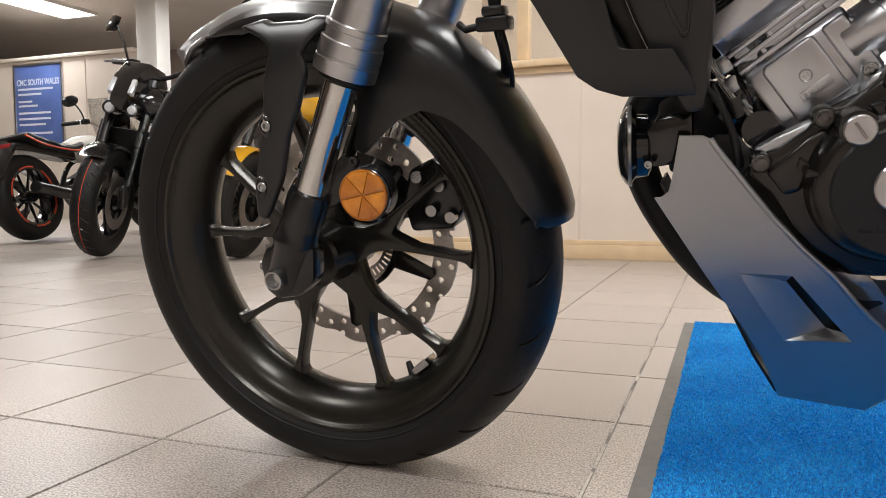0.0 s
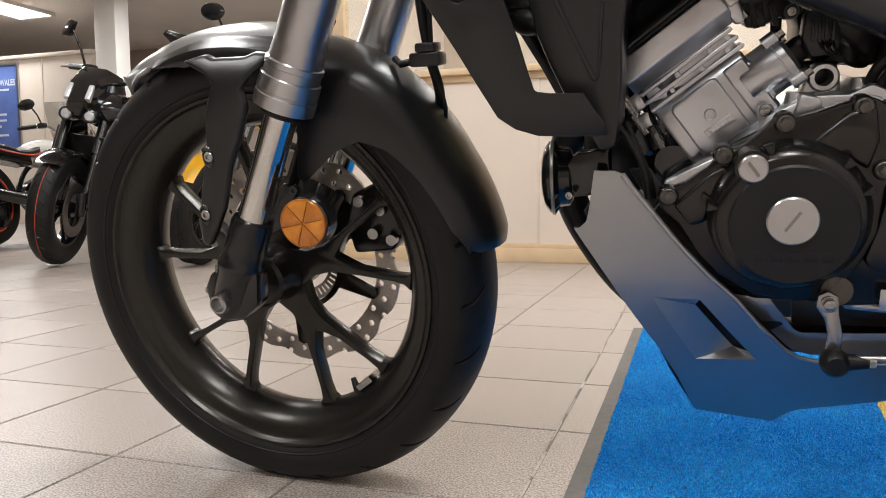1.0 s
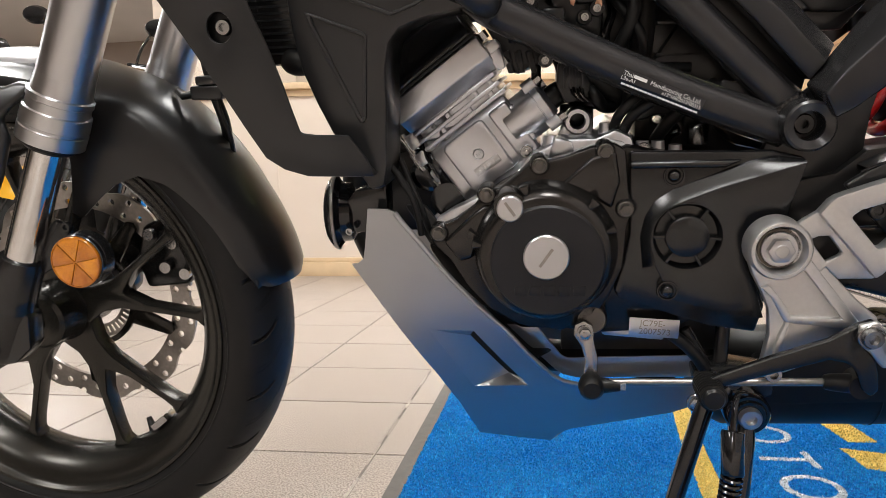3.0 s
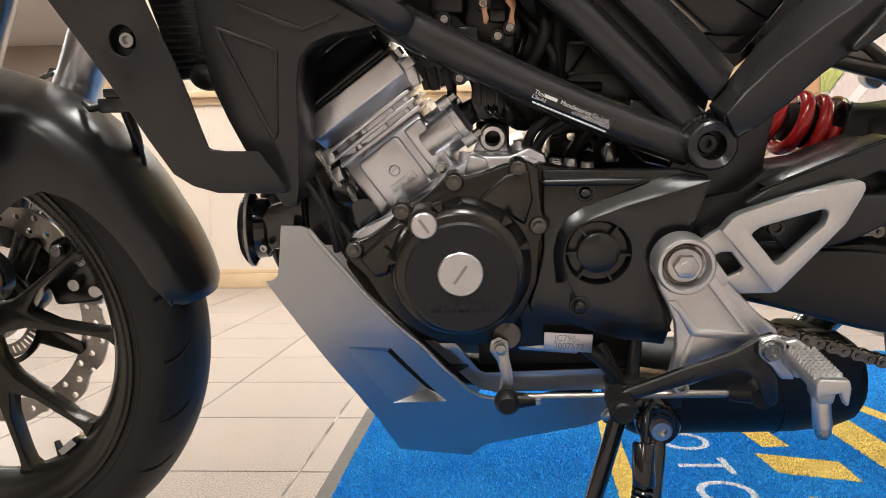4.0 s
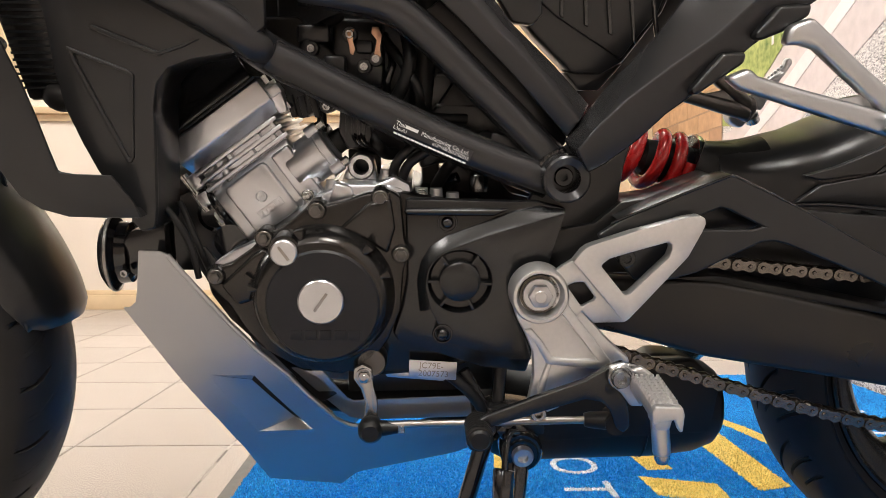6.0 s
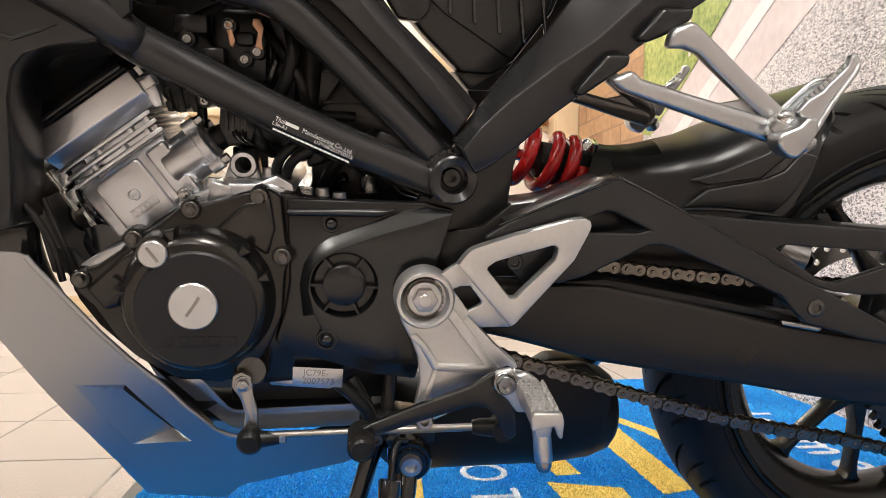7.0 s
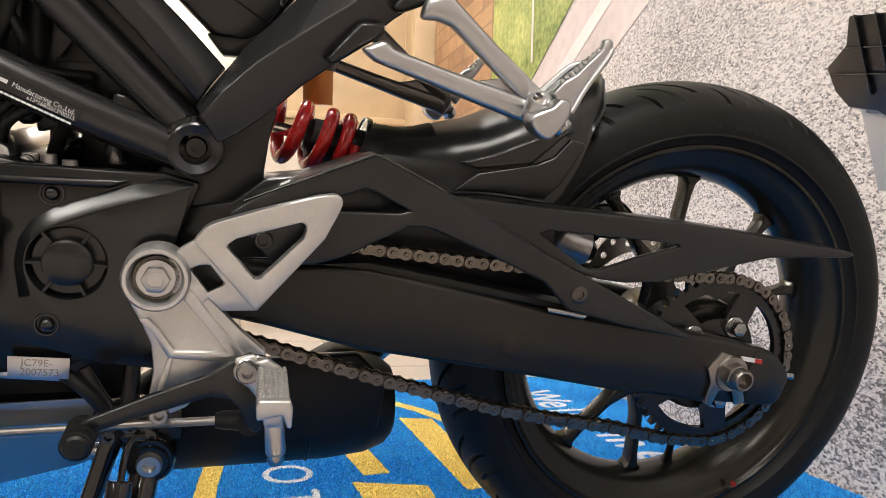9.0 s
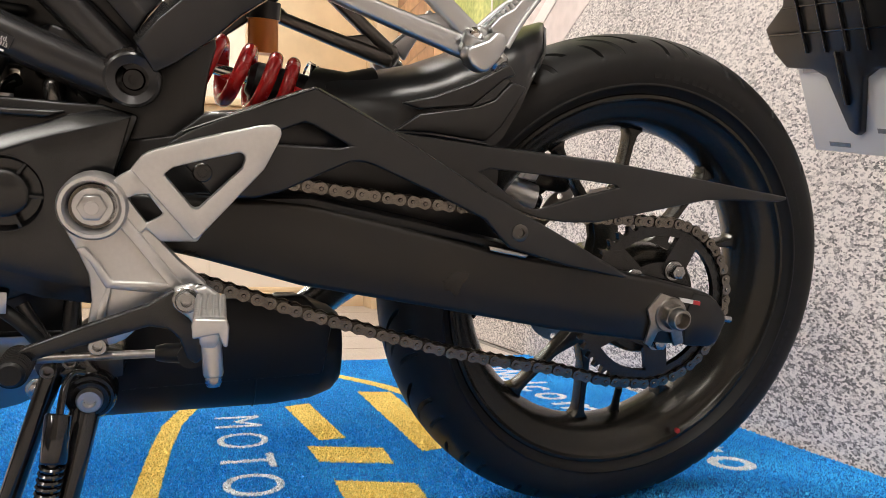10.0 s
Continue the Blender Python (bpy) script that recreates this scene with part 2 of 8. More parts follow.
def asphalt_print():
    """Printed photograph of coarse road chippings."""
    m = material("printed_road_chippings", (0.5, 0.48, 0.48), 0.45)
    n, l = m.node_tree.nodes, m.node_tree.links
    b, geo = n["Principled BSDF"], n.new("ShaderNodeNewGeometry")
    squash = n.new("ShaderNodeMapping")
    squash.inputs["Scale"].default_value = (1, 1, 1.5)
    l.new(geo.outputs["Position"], squash.inputs["Vector"])
    chips = n.new("ShaderNodeTexVoronoi")
    chips.inputs["Scale"].default_value = 190
    shade = n.new("ShaderNodeTexNoise")
    shade.inputs["Scale"].default_value, shade.inputs["Detail"].default_value = 260, 3
    drift = n.new("ShaderNodeTexNoise")
    drift.inputs["Scale"].default_value, drift.inputs["Detail"].default_value = 2.2, 3
    for t in (chips, shade, drift):
        l.new(squash.outputs[0], t.inputs["Vector"])
    bw = n.new("ShaderNodeRGBToBW")
    l.new(chips.outputs["Color"], bw.inputs[0])
    a1, a2 = n.new("ShaderNodeMath"), n.new("ShaderNodeMath")
    a1.operation = a2.operation = "ADD"
    l.new(bw.outputs[0], a1.inputs[0]), l.new(shade.outputs["Fac"], a1.inputs[1])
    half = n.new("ShaderNodeMath")
    half.operation, half.inputs[1].default_value = "MULTIPLY", 0.8
    l.new(drift.outputs["Fac"], half.inputs[0])
    l.new(a1.outputs[0], a2.inputs[0]), l.new(half.outputs[0], a2.inputs[1])
    ramp = n.new("ShaderNodeValToRGB")
    for i, (p, c) in enumerate([(0.36, (0.13, 0.118, 0.122)), (0.53, (0.46, 0.42, 0.41)), (0.72, (0.76, 0.70, 0.67))]):
        e = ramp.color_ramp.elements[i] if i < 2 else ramp.color_ramp.elements.new(p)
        e.position, e.color = p, (*c, 1)
    # chippings are crisp in the near part of the picture, low on the wall, and soft in its distance
    height, crisp = n.new("ShaderNodeSeparateXYZ"), n.new("ShaderNodeMapRange")
    l.new(geo.outputs["Position"], height.inputs[0])
    crisp.inputs["From Min"].default_value, crisp.inputs["From Max"].default_value = 0.25, 1.15
    crisp.inputs["To Min"].default_value, crisp.inputs["To Max"].default_value = 0.75, 0.30
    l.new(height.outputs["Z"], crisp.inputs["Value"])
    centre, scaled, back = (n.new("ShaderNodeMath") for _ in range(3))
    centre.operation, scaled.operation, back.operation = "SUBTRACT", "MULTIPLY", "ADD"
    centre.inputs[1].default_value, back.inputs[1].default_value = 1.32, 0.55
    l.new(a2.outputs[0], centre.inputs[0])
    l.new(centre.outputs[0], scaled.inputs[0]), l.new(crisp.outputs["Result"], scaled.inputs[1])
    l.new(scaled.outputs[0], back.inputs[0]), l.new(back.outputs[0], ramp.inputs["Fac"])
    l.new(ramp.outputs["Color"], b.inputs["Base Color"])
    return m


M["asphalt"] = asphalt_print()
M["grass_print"] = material("printed_grass", (0.58, 0.60, 0.20), 0.45, 0, (0.6, 46), second=(0.085, 0.16, 0.018))
M["kerb_print"] = material("printed_pavement", (0.62, 0.53, 0.51), 0.45, 0, (0.14, 30))
M["line_print"] = material("printed_road_line", (0.74, 0.68, 0.66), 0.45, 0, (0.05, 40))
M["brick_print"] = material("printed_brick", (0.50, 0.29, 0.155), 0.45, 0, (0.22, 30))
M["brick_dark"] = material("printed_brick_dark", (0.40, 0.22, 0.12), 0.45, 0, (0.22, 30))
M["mortar_print"] = material("printed_mortar", (0.33, 0.20, 0.12), 0.45, 0, (0.15, 40))

# ---- mesh helpers ----
from mathutils.geometry import delaunay_2d_cdt


def part(name, bm, mat, parent=None, label="", sharp=38):
    """Links a bmesh as one mesh object, under a thing or a part."""
    bmesh.ops.recalc_face_normals(bm, faces=bm.faces)
    me = bpy.data.meshes.new(name)
    bm.to_mesh(me)
    bm.free()
    me.polygons.foreach_set("use_smooth", [True] * len(me.polygons))
    me.set_sharp_from_angle(angle=radians(sharp))
    me.materials.append(M[mat] if isinstance(mat, str) else mat)
    ob = new(name, me)
    if parent:
        ob.parent = parent
    return tagged(ob, label)


def shared(name, me, parent, at=None):
    ob = new(name, me)
    ob.parent = parent
    if at is not None:
        ob.matrix_basis = at
    return ob


def thing(name, label, category, at=None, group="", kind=""):
    ob = new(name)
    if at is not None:
        ob.matrix_world = at
    return tagged(ob, label, category, group, kind)


def add(bm, other, m=None):
    """Pours the bmesh other into bm."""
    if m is not None:
        bmesh.ops.transform(other, matrix=m, verts=other.verts)
    me = bpy.data.meshes.new("pour")
    other.to_mesh(me)
    other.free()
    bm.from_mesh(me)
    bpy.data.meshes.remove(me)
    return bm


def soften(bm, size, steps=2, angle=30):
    edges = [e for e in bm.edges if len(e.link_faces) == 2 and e.calc_face_angle(0) > radians(angle)]
    if size > 0 and edges:
        bmesh.ops.bevel(bm, geom=edges, offset=size, offset_type="OFFSET", segments=steps, profile=0.5, affect="EDGES", clamp_overlap=True)
    return bm


def within(c, loop):
    inside = False
    for (x0, z0), (x1, z1) in zip(loop, list(loop[1:]) + [loop[0]]):
        if (z0 > c[1]) != (z1 > c[1]) and c[0] < (x1 - x0) * (c[1] - z0) / (z1 - z0) + x0:
            inside = not inside
    return inside


def prism(pts, y0, y1, bevel=0.0, holes=(), warp=None, steps=2, extra=()):
    """A plate whose outline is given in x, z, from y0 to y1. warp(x, z): shift in y; extra: more points inside its face."""
    bm = bmesh.new()
    if holes:
        flat, edges = [], []
        for loop in (pts, *holes):
            k = len(flat)
            flat += [Vector(q) for q in loop]
            edges += [(k + i, k + (i + 1) % len(loop)) for i in range(len(loop))]
        flat += [Vector(q) for q in extra]
        cv, _, cf, _, _, _ = delaunay_2d_cdt(flat, edges, [], 0, 1e-7)
        vs = [bm.verts.new((q.x, y0, q.y)) for q in cv]
        for f in cf:
            c = sum((cv[i] for i in f), Vector((0, 0))) / len(f)
            if within(c, pts) and not any(within(c, h) for h in holes):
                bm.faces.new([vs[i] for i in f])
        bmesh.ops.delete(bm, geom=[v for v in bm.verts if not v.link_faces], context="VERTS")
    else:
        bm.faces.new([bm.verts.new((x, y0, z)) for x, z in pts])
    ex = bmesh.ops.extrude_face_region(bm, geom=list(bm.faces))
    bmesh.ops.translate(bm, vec=(0, y1 - y0, 0), verts=[v for v in ex["geom"] if isinstance(v, bmesh.types.BMVert)])
    bmesh.ops.recalc_face_normals(bm, faces=bm.faces)
    soften(bm, bevel, steps)
    if warp:
        bmesh.ops.triangulate(bm, faces=[f for f in bm.faces if len(f.verts) > 4])
        for v in bm.verts:
            v.co.y += warp(v.co.x, v.co.z)
    return bm


def box(x0, x1, y0, y1, z0, z1, bevel=0.0, steps=2):
    return prism([(x0, z0), (x1, z0), (x1, z1), (x0, z1)], y0, y1, bevel, steps=steps)


def bend(points, n=8):
    """A smooth line through the points."""
    p = [Vector(q) for q in points]
    out = []
    for i in range(len(p) - 1):
        a, b, c, d = p[max(i - 1, 0)], p[i], p[i + 1], p[min(i + 2, len(p) - 1)]
        for k in range(n):
            t = k / n
            out.append(0.5 * (2 * b + (c - a) * t + (2 * a - 5 * b + 4 * c - d) * t * t + (3 * b - a - 3 * c + d) * t ** 3))
    return out + [p[-1]]


def rod(points, r, seg=14, flat=1.0, side=None):
    """A tube along the points; r is one radius or one for each point. flat squeezes it across side."""
    p = [Vector(q) for q in points]
    rs = r if isinstance(r, (list, tuple)) else [r] * len(p)
    bm = bmesh.new()
    rings = []
    up = None
    for i, q in enumerate(p):
        d = (p[min(i + 1, len(p) - 1)] - p[max(i - 1, 0)]).normalized()
        if up is None:
            up = Vector(side) if side else (Vector((0, 0, 1)) if abs(d.z) < 0.9 else Vector((1, 0, 0)))
        up = (up - d * up.dot(d)).normalized()
        v = d.cross(up)
        rings.append([bm.verts.new(q + rs[i] * (math.cos(2 * math.pi * k / seg) * up * flat + math.sin(2 * math.pi * k / seg) * v)) for k in range(seg)])
    for a, b in zip(rings, rings[1:]):
        for k in range(seg):
            bm.faces.new((a[k], a[(k + 1) % seg], b[(k + 1) % seg], b[k]))
    bm.faces.new(rings[0][::-1]), bm.faces.new(rings[-1])
    return bm


def lathe(profile, centre=(0, 0, 0), seg=48, closed=False, turn=None):
    """Turns the profile (radius, y) about the y axis through centre."""
    bm = bmesh.new()
    rings = []
    for r, y in profile:
        if r < 1e-6:
            rings.append([bm.verts.new((0, y, 0))])
        else:
            rings.append([bm.verts.new((r * math.cos(2 * math.pi * k / seg), y, r * math.sin(2 * math.pi * k / seg))) for k in range(seg)])
    pairs = list(zip(rings, rings[1:])) + ([(rings[-1], rings[0])] if closed else [])
    for a, b in pairs:
        for k in range(seg):
            j = (k + 1) % seg
            if len(a) == 1 and len(b) == 1:
                continue
            elif len(a) == 1:
                bm.faces.new((a[0], b[j], b[k]))
            elif len(b) == 1:
                bm.faces.new((a[k], a[j], b[0]))
            else:
                bm.faces.new((a[k], a[j], b[j], b[k]))
    if turn:
        bmesh.ops.transform(bm, matrix=turn, verts=bm.verts)
    bmesh.ops.translate(bm, vec=centre, verts=bm.verts)
    return bm


def disc(centre, r, y0, y1, bevel=0.001, seg=40, hollow=0.0):
    """A round plate about the y axis; y0 is its near face."""
    s = 1 if y1 > y0 else -1
    prof = [(hollow, y0), (r - bevel, y0), (r, y0 + s * bevel), (r, y1), (hollow, y1)]
    return lathe(prof, (centre[0], 0, centre[1]), seg, closed=hollow > 0)


def bolt(centre, y, size=0.006, deep=0.006, hexed=False):
    """A screw head on a plane that faces -y: a flanged hexagon, or a round head with a hexagon socket."""
    bm = bmesh.new()
    if hexed:
        add(bm, disc((0, 0), size * 1.35, -deep * 0.25, 0.002, 0.0006, 24))
        add(bm, prism([(size * math.cos(math.pi * k / 3), size * math.sin(math.pi * k / 3)) for k in range(6)], -deep, 0.0, size * 0.12))
        add(bm, disc((0, 0), size * 0.5, -deep - 0.0004, -deep + 0.001, 0.0003, 16))
    else:
        add(bm, lathe([(size * 0.45, -deep * 0.35), (size * 0.5, -deep), (size * 0.86, -deep), (size, -deep * 0.7), (size, 0.002), (0, 0.002)], seg=20))
        add(bm, prism([(size * 0.5 * math.cos(math.pi * k / 3), size * 0.5 * math.sin(math.pi * k / 3)) for k in range(6)], -deep * 0.35, 0.0))
    bmesh.ops.translate(bm, vec=(centre[0], y, centre[1]), verts=bm.verts)
    return bm


def arc(cx, cz, r, a0, a1, n):
    return [(cx + r * math.cos(radians(a0 + (a1 - a0) * k / n)), cz + r * math.sin(radians(a0 + (a1 - a0) * k / n))) for k in range(n + 1)]


def lettering(name, text, size, mat, at, parent=None, depth=0.0004, stretch=1.0, bold=0.0):
    """Words as a mesh, in the plane x to the right and y up of the pose at."""
    cu = bpy.data.curves.new(name, "FONT")
    cu.body, cu.size, cu.extrude, cu.align_x, cu.align_y, cu.offset = text, size, depth, "CENTER", "CENTER", bold
    tmp = bpy.data.objects.new(name, cu)
    scene.collection.objects.link(tmp)
    bpy.context.view_layer.update()
    me = bpy.data.meshes.new_from_object(tmp.evaluated_get(bpy.context.evaluated_depsgraph_get()))
    bpy.data.objects.remove(tmp)
    me.materials.clear()
    me.materials.append(M[mat])
    me.transform(Matrix.Diagonal((stretch, 1, 1, 1)))
    ob = new(name, me)
    if parent:
        ob.parent = parent
    ob.matrix_basis = at
    return ob

# ---- the showroom ----
FLOOR_X0, FLOOR_X1, FLOOR_Y0, FLOOR_Y1 = -13.0, 1.83, -7.0, 10.0
floor = tagged(part("floor", box(FLOOR_X0, FLOOR_X1 + 0.2, FLOOR_Y0, FLOOR_Y1, -0.10, -0.0015), "grout"), "beige speckled stoneware tile floor with grey grout", "floor", kind="structure")

ceiling = tagged(part("ceiling", box(FLOOR_X0, 4.0, FLOOR_Y0, FLOOR_Y1, CEILING, CEILING + 0.1), "ceiling"), "plain off-white painted ceiling with flat lamps", "ceiling", kind="structure")
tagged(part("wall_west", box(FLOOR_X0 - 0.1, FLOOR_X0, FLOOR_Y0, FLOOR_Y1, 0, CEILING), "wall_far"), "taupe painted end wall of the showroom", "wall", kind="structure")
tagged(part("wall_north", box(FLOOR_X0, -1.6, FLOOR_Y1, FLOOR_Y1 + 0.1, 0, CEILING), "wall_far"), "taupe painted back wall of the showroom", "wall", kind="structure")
# Added out of view; its dark colour keeps reflections in black parts dark.
tagged(part("wall_south", box(FLOOR_X0, 4.0, FLOOR_Y0 - 0.1, FLOOR_Y0, 0, CEILING), "wall_far"), "unseen dark taupe wall added behind the camera", "wall", kind="structure")
tagged(part("wall_east", box(1.835, 1.95, FLOOR_Y0, 3.0, 0, CEILING), "wall"), "cream painted wall that carries the printed mural", "wall", kind="structure")
tagged(part("wall_office_back", box(-1.6, 4.0, 5.2, 5.3, 0, CEILING), "wall"), "cream painted back wall of the office", "wall", kind="structure")
tagged(part("wall_office_west", box(-1.6, -1.5, 3.1, FLOOR_Y1, 0, CEILING), "wall"), "cream painted side wall of the office", "wall", kind="structure")
tagged(part("wall_office_east", box(3.9, 4.0, 3.0, 5.2, 0, CEILING), "wall"), "cream painted far side wall of the office", "wall", kind="structure")

# the office front: panelled wainscot below, glazing above
office = part("wall_office", box(-1.5, 1.835, 3.0, 3.1, 0.0, 1.0), "wall")
tagged(office, "cream panelled office wall below interior windows", "wall", kind="structure")
for x in (-0.86, -0.26, 0.34, 0.94):
    part("cover_strip", box(x - 0.006, x + 0.006, 2.996, 3.001, 0.10, 0.99, 0.001), "wall", office)
base = bmesh.new()
add(base, box(-1.5, 1.83, 2.982, 2.999, 0.0, 0.075, 0.003))
add(base, box(-1.5, 1.83, 2.988, 2.999, 0.075, 0.1, 0.004))
tagged(part("baseboard", base, "wood_pale"), "pale wooden skirting board along the office wall", "skirting", kind="structure")
sill = bmesh.new()
add(sill, box(-1.5, 1.83, 2.955, 3.12, 1.0, 1.035, 0.006))
add(sill, box(-1.5, 1.83, 2.985, 2.999, 0.965, 1.0, 0.003))
tagged(part("window_ledge", sill, "wood_pale"), "pale wooden ledge under the office windows", "ledge", kind="structure")
window = thing("window_1", "interior office glazing with pale frames", "window", kind="structure")
for x0, x1 in ((-1.5, -1.38), (-0.60, -0.54), (0.25, 0.31), (1.10, 1.22), (1.72, 1.83)):
    part("window_frame", box(x0, x1, 3.01, 3.09, 1.035, 2.2, 0.004), "wood_pale", window)
part("window_frame", box(-1.5, 1.83, 3.01, 3.09, 2.2, 2.3, 0.004), "wood_pale", window)
for x0, x1 in ((-1.38, -0.60), (-0.54, 0.25), (0.31, 1.10)):
    pane = part("pane", box(x0, x1, 3.045, 3.051, 1.035, 2.2), "glass", window)
    pane.visible_shadow = False
tagged(part("wall_office_top", box(-1.5, 1.83, 3.0, 3.1, 2.3, CEILING), "wall"), "cream painted wall above the office windows", "wall", kind="structure")
# solid pale timber panel beside the mural
panel = part("timber_panel", box(1.22, 1.72, 3.02, 3.08, 1.035, 2.2, 0.003), "wood_pale")
tagged(panel, "pale timber infill panel beside the mural", "panel", kind="structure")

# column, partition and lean-to wall at the far end
tagged(part("column", box(-6.62, -6.30, 6.75, 7.0, 0, CEILING, 0.01), "white"), "square white painted column reaching the ceiling", "column", kind="structure")
partition = part("partition", box(-12.9, -6.86, 6.95, 7.05, 0, 2.2, 0.005), "partition")
tagged(partition, "beige free-standing partition with a capped top", "partition", kind="structure")
part("capping", box(-12.9, -6.82, 6.90, 7.10, 2.2, 2.25, 0.006), "partition", partition)
for x in (-10.6, -9.35, -7.7):
    part("cover_strip", box(x - 0.012, x + 0.012, 6.94, 6.951, 0, 2.19, 0.002), "partition", partition)
for x in (-11.4, -9.6, -8.1, -5.2, -3.6):
    tagged(part("pier", box(x, x + 0.28, 9.75, 9.999, 0, CEILING, 0.008), "partition"), "beige boxed pier against the back wall", "pier", group="piers", kind="structure")

# All panels after the first are added copies that light the room.
lamp_ref = None
for i, (lx, ly) in enumerate(LIGHTS):
    if lamp_ref is None:
        lamp_ref = thing("ceiling_light", "flat white recessed fluorescent ceiling panel, switched on", "ceiling light", pose(lx, ly, CEILING), "ceiling lights")
        rim_bm = prism([(-0.31, -0.61), (0.31, -0.61), (0.31, 0.61), (-0.31, 0.61)], 0, 0.05, 0.003, holes=[[(-0.28, -0.58), (0.28, -0.58), (0.28, 0.58), (-0.28, 0.58)]])
        bmesh.ops.rotate(rim_bm, matrix=Matrix.Rotation(radians(90), 3, "X"), verts=rim_bm.verts)
        bmesh.ops.translate(rim_bm, vec=(0, 0, -0.05), verts=rim_bm.verts)
        part("lamp_frame", rim_bm, "white", lamp_ref)
        part("diffuser", box(-0.28, 0.28, -0.58, 0.58, -0.035, -0.02), "diffuser", lamp_ref)
    else:
        copy_thing(lamp_ref, pose(lx, ly, CEILING))

# poster on the partition
poster = thing("poster", "framed blue poster with white headline on the partition", "poster", pose(-8.55, 6.94, 1.54))
part("backing", box(-0.44, 0.44, -0.008, 0.006, -0.6, 0.6, 0.002), "poster", poster)
fr = prism([(-0.46, -0.62), (0.46, -0.62), (0.46, 0.62), (-0.46, 0.62)], -0.02, 0.006, 0.003, holes=[[(-0.43, -0.59), (0.43, -0.59), (0.43, 0.59), (-0.43, 0.59)]])
part("poster_frame", fr, "alu", poster)
lettering("headline", "CMC SOUTH WALES", 0.115, "poster_text", pose(0, -0.0095, 0.36, 90), poster, 0.0006, 0.75, 0.003)
for k, (w, z) in enumerate([(0.66, 0.27), (0.44, 0.2), (0.26, 0.1), (0.36, 0.04), (0.6, -0.06), (0.6, -0.14), (0.5, -0.22), (0.62, -0.34), (0.4, -0.44)]):
    part("text_bar", box(-0.38, -0.38 + w, -0.0095, -0.006, z - 0.014, z + 0.014), "poster_text", poster)

# printed mural on the east wall: road, kerb, verge and brick
MURAL = 1.83
mural = thing("mural", "large printed wall mural of a road, verge and brick wall", "mural", kind="structure")


def print_sheet(name, yz, lift, mat):
    bm = bmesh.new()
    bm.faces.new([bm.verts.new((MURAL - lift, y, z)) for y, z in yz])
    ex = bmesh.ops.extrude_face_region(bm, geom=list(bm.faces))
    bmesh.ops.translate(bm, vec=(0.0009, 0, 0), verts=[v for v in ex["geom"] if isinstance(v, bmesh.types.BMVert)])
    return part(name, bm, mat, mural)


print_sheet("road_print", [(-3.2, 0.004), (2.78, 0.004), (2.78, 2.5), (-3.2, 2.5)], 0.002, "asphalt")
print_sheet("pavement_print", [(2.78, 0.30), (2.78, 0.78), (1.86, 0.78), (1.0, 1.24), (-0.6, 2.1), (-1.3, 2.49), (-2.2, 2.49), (0.55, 1.12), (1.5, 0.68)], 0.0035, "kerb_print")
print_sheet("line_print", [(2.6, 0.36), (1.62, 0.80), (0.9, 1.16), (-0.9, 2.10), (-1.5, 2.49), (-1.65, 2.49), (0.8, 1.16), (1.5, 0.80)], 0.005, "line_print")
print_sheet("verge_print", [(2.0, 0.82), (1.86, 0.80), (1.55, 0.95), (1.0, 1.27), (-0.5, 2.15), (-1.1, 2.49), (2.0, 2.49)], 0.0045, "grass_print")
print_sheet("brickwork_print", [(2.78, 0.55), (1.93, 0.72), (1.93, 2.49), (2.78, 2.49)], 0.0055, "mortar_print")
for row in range(24):
    z0 = 0.58 + row * 0.078
    y = 2.775 - (0.12 if row % 2 else 0.0)
    edges = [2.775] + [y - 0.24 * k for k in range(5)]
    edges = sorted({round(min(2.775, max(1.935, e)), 3) for e in edges} | {1.935})
    for a, b in zip(edges, edges[1:]):
        if b - a > 0.03:
            low = max(z0, 0.60 + (2.78 - b) * 0.18)
            if z0 + 0.07 - low > 0.02:
                print_sheet("brick_print", [(a + 0.004, low), (b - 0.004, low), (b - 0.004, z0 + 0.07), (a + 0.004, z0 + 0.07)], 0.0065, random.choice(["brick_print", "brick_print", "brick_dark"]))
print_sheet("post_print", [(1.535, 1.02), (1.52, 1.02), (1.52, 2.49), (1.535, 2.49)], 0.0065, "line_print")
tagged(part("corner_trim", box(1.72, 1.83, 2.80, 2.995, 0.0, 2.5, 0.004), "wood_pale"), "pale timber corner post beside the mural", "trim", kind="structure")

# entrance mat under the motorcycle
MX0, MX1, MY0, MY1 = 0.362, 1.822, -0.50, 1.175
entrance_mat = thing("entrance_mat", "bright blue carpet entrance mat with yellow and white artwork", "mat")
part("rubber_edge", box(MX0, MX1, MY0, MY1, 0.0, 0.004, 0.001), "mat_edge", entrance_mat)


def pile(name, xy, z1, mat):
    bm = bmesh.new()
    bm.faces.new([bm.verts.new((x, y, 0.003)) for x, y in xy])
    ex = bmesh.ops.extrude_face_region(bm, geom=list(bm.faces))
    bmesh.ops.translate(bm, vec=(0, 0, z1 - 0.003), verts=[v for v in ex["geom"] if isinstance(v, bmesh.types.BMVert)])
    return part(name, bm, mat, entrance_mat)


pile("carpet", [(MX0 + 0.026, MY0 + 0.02), (MX1 - 0.004, MY0 + 0.02), (MX1 - 0.004, MY1 - 0.006), (MX0 + 0.026, MY1 - 0.006)], 0.0085, "carpet_blue")
UP = 0.0092


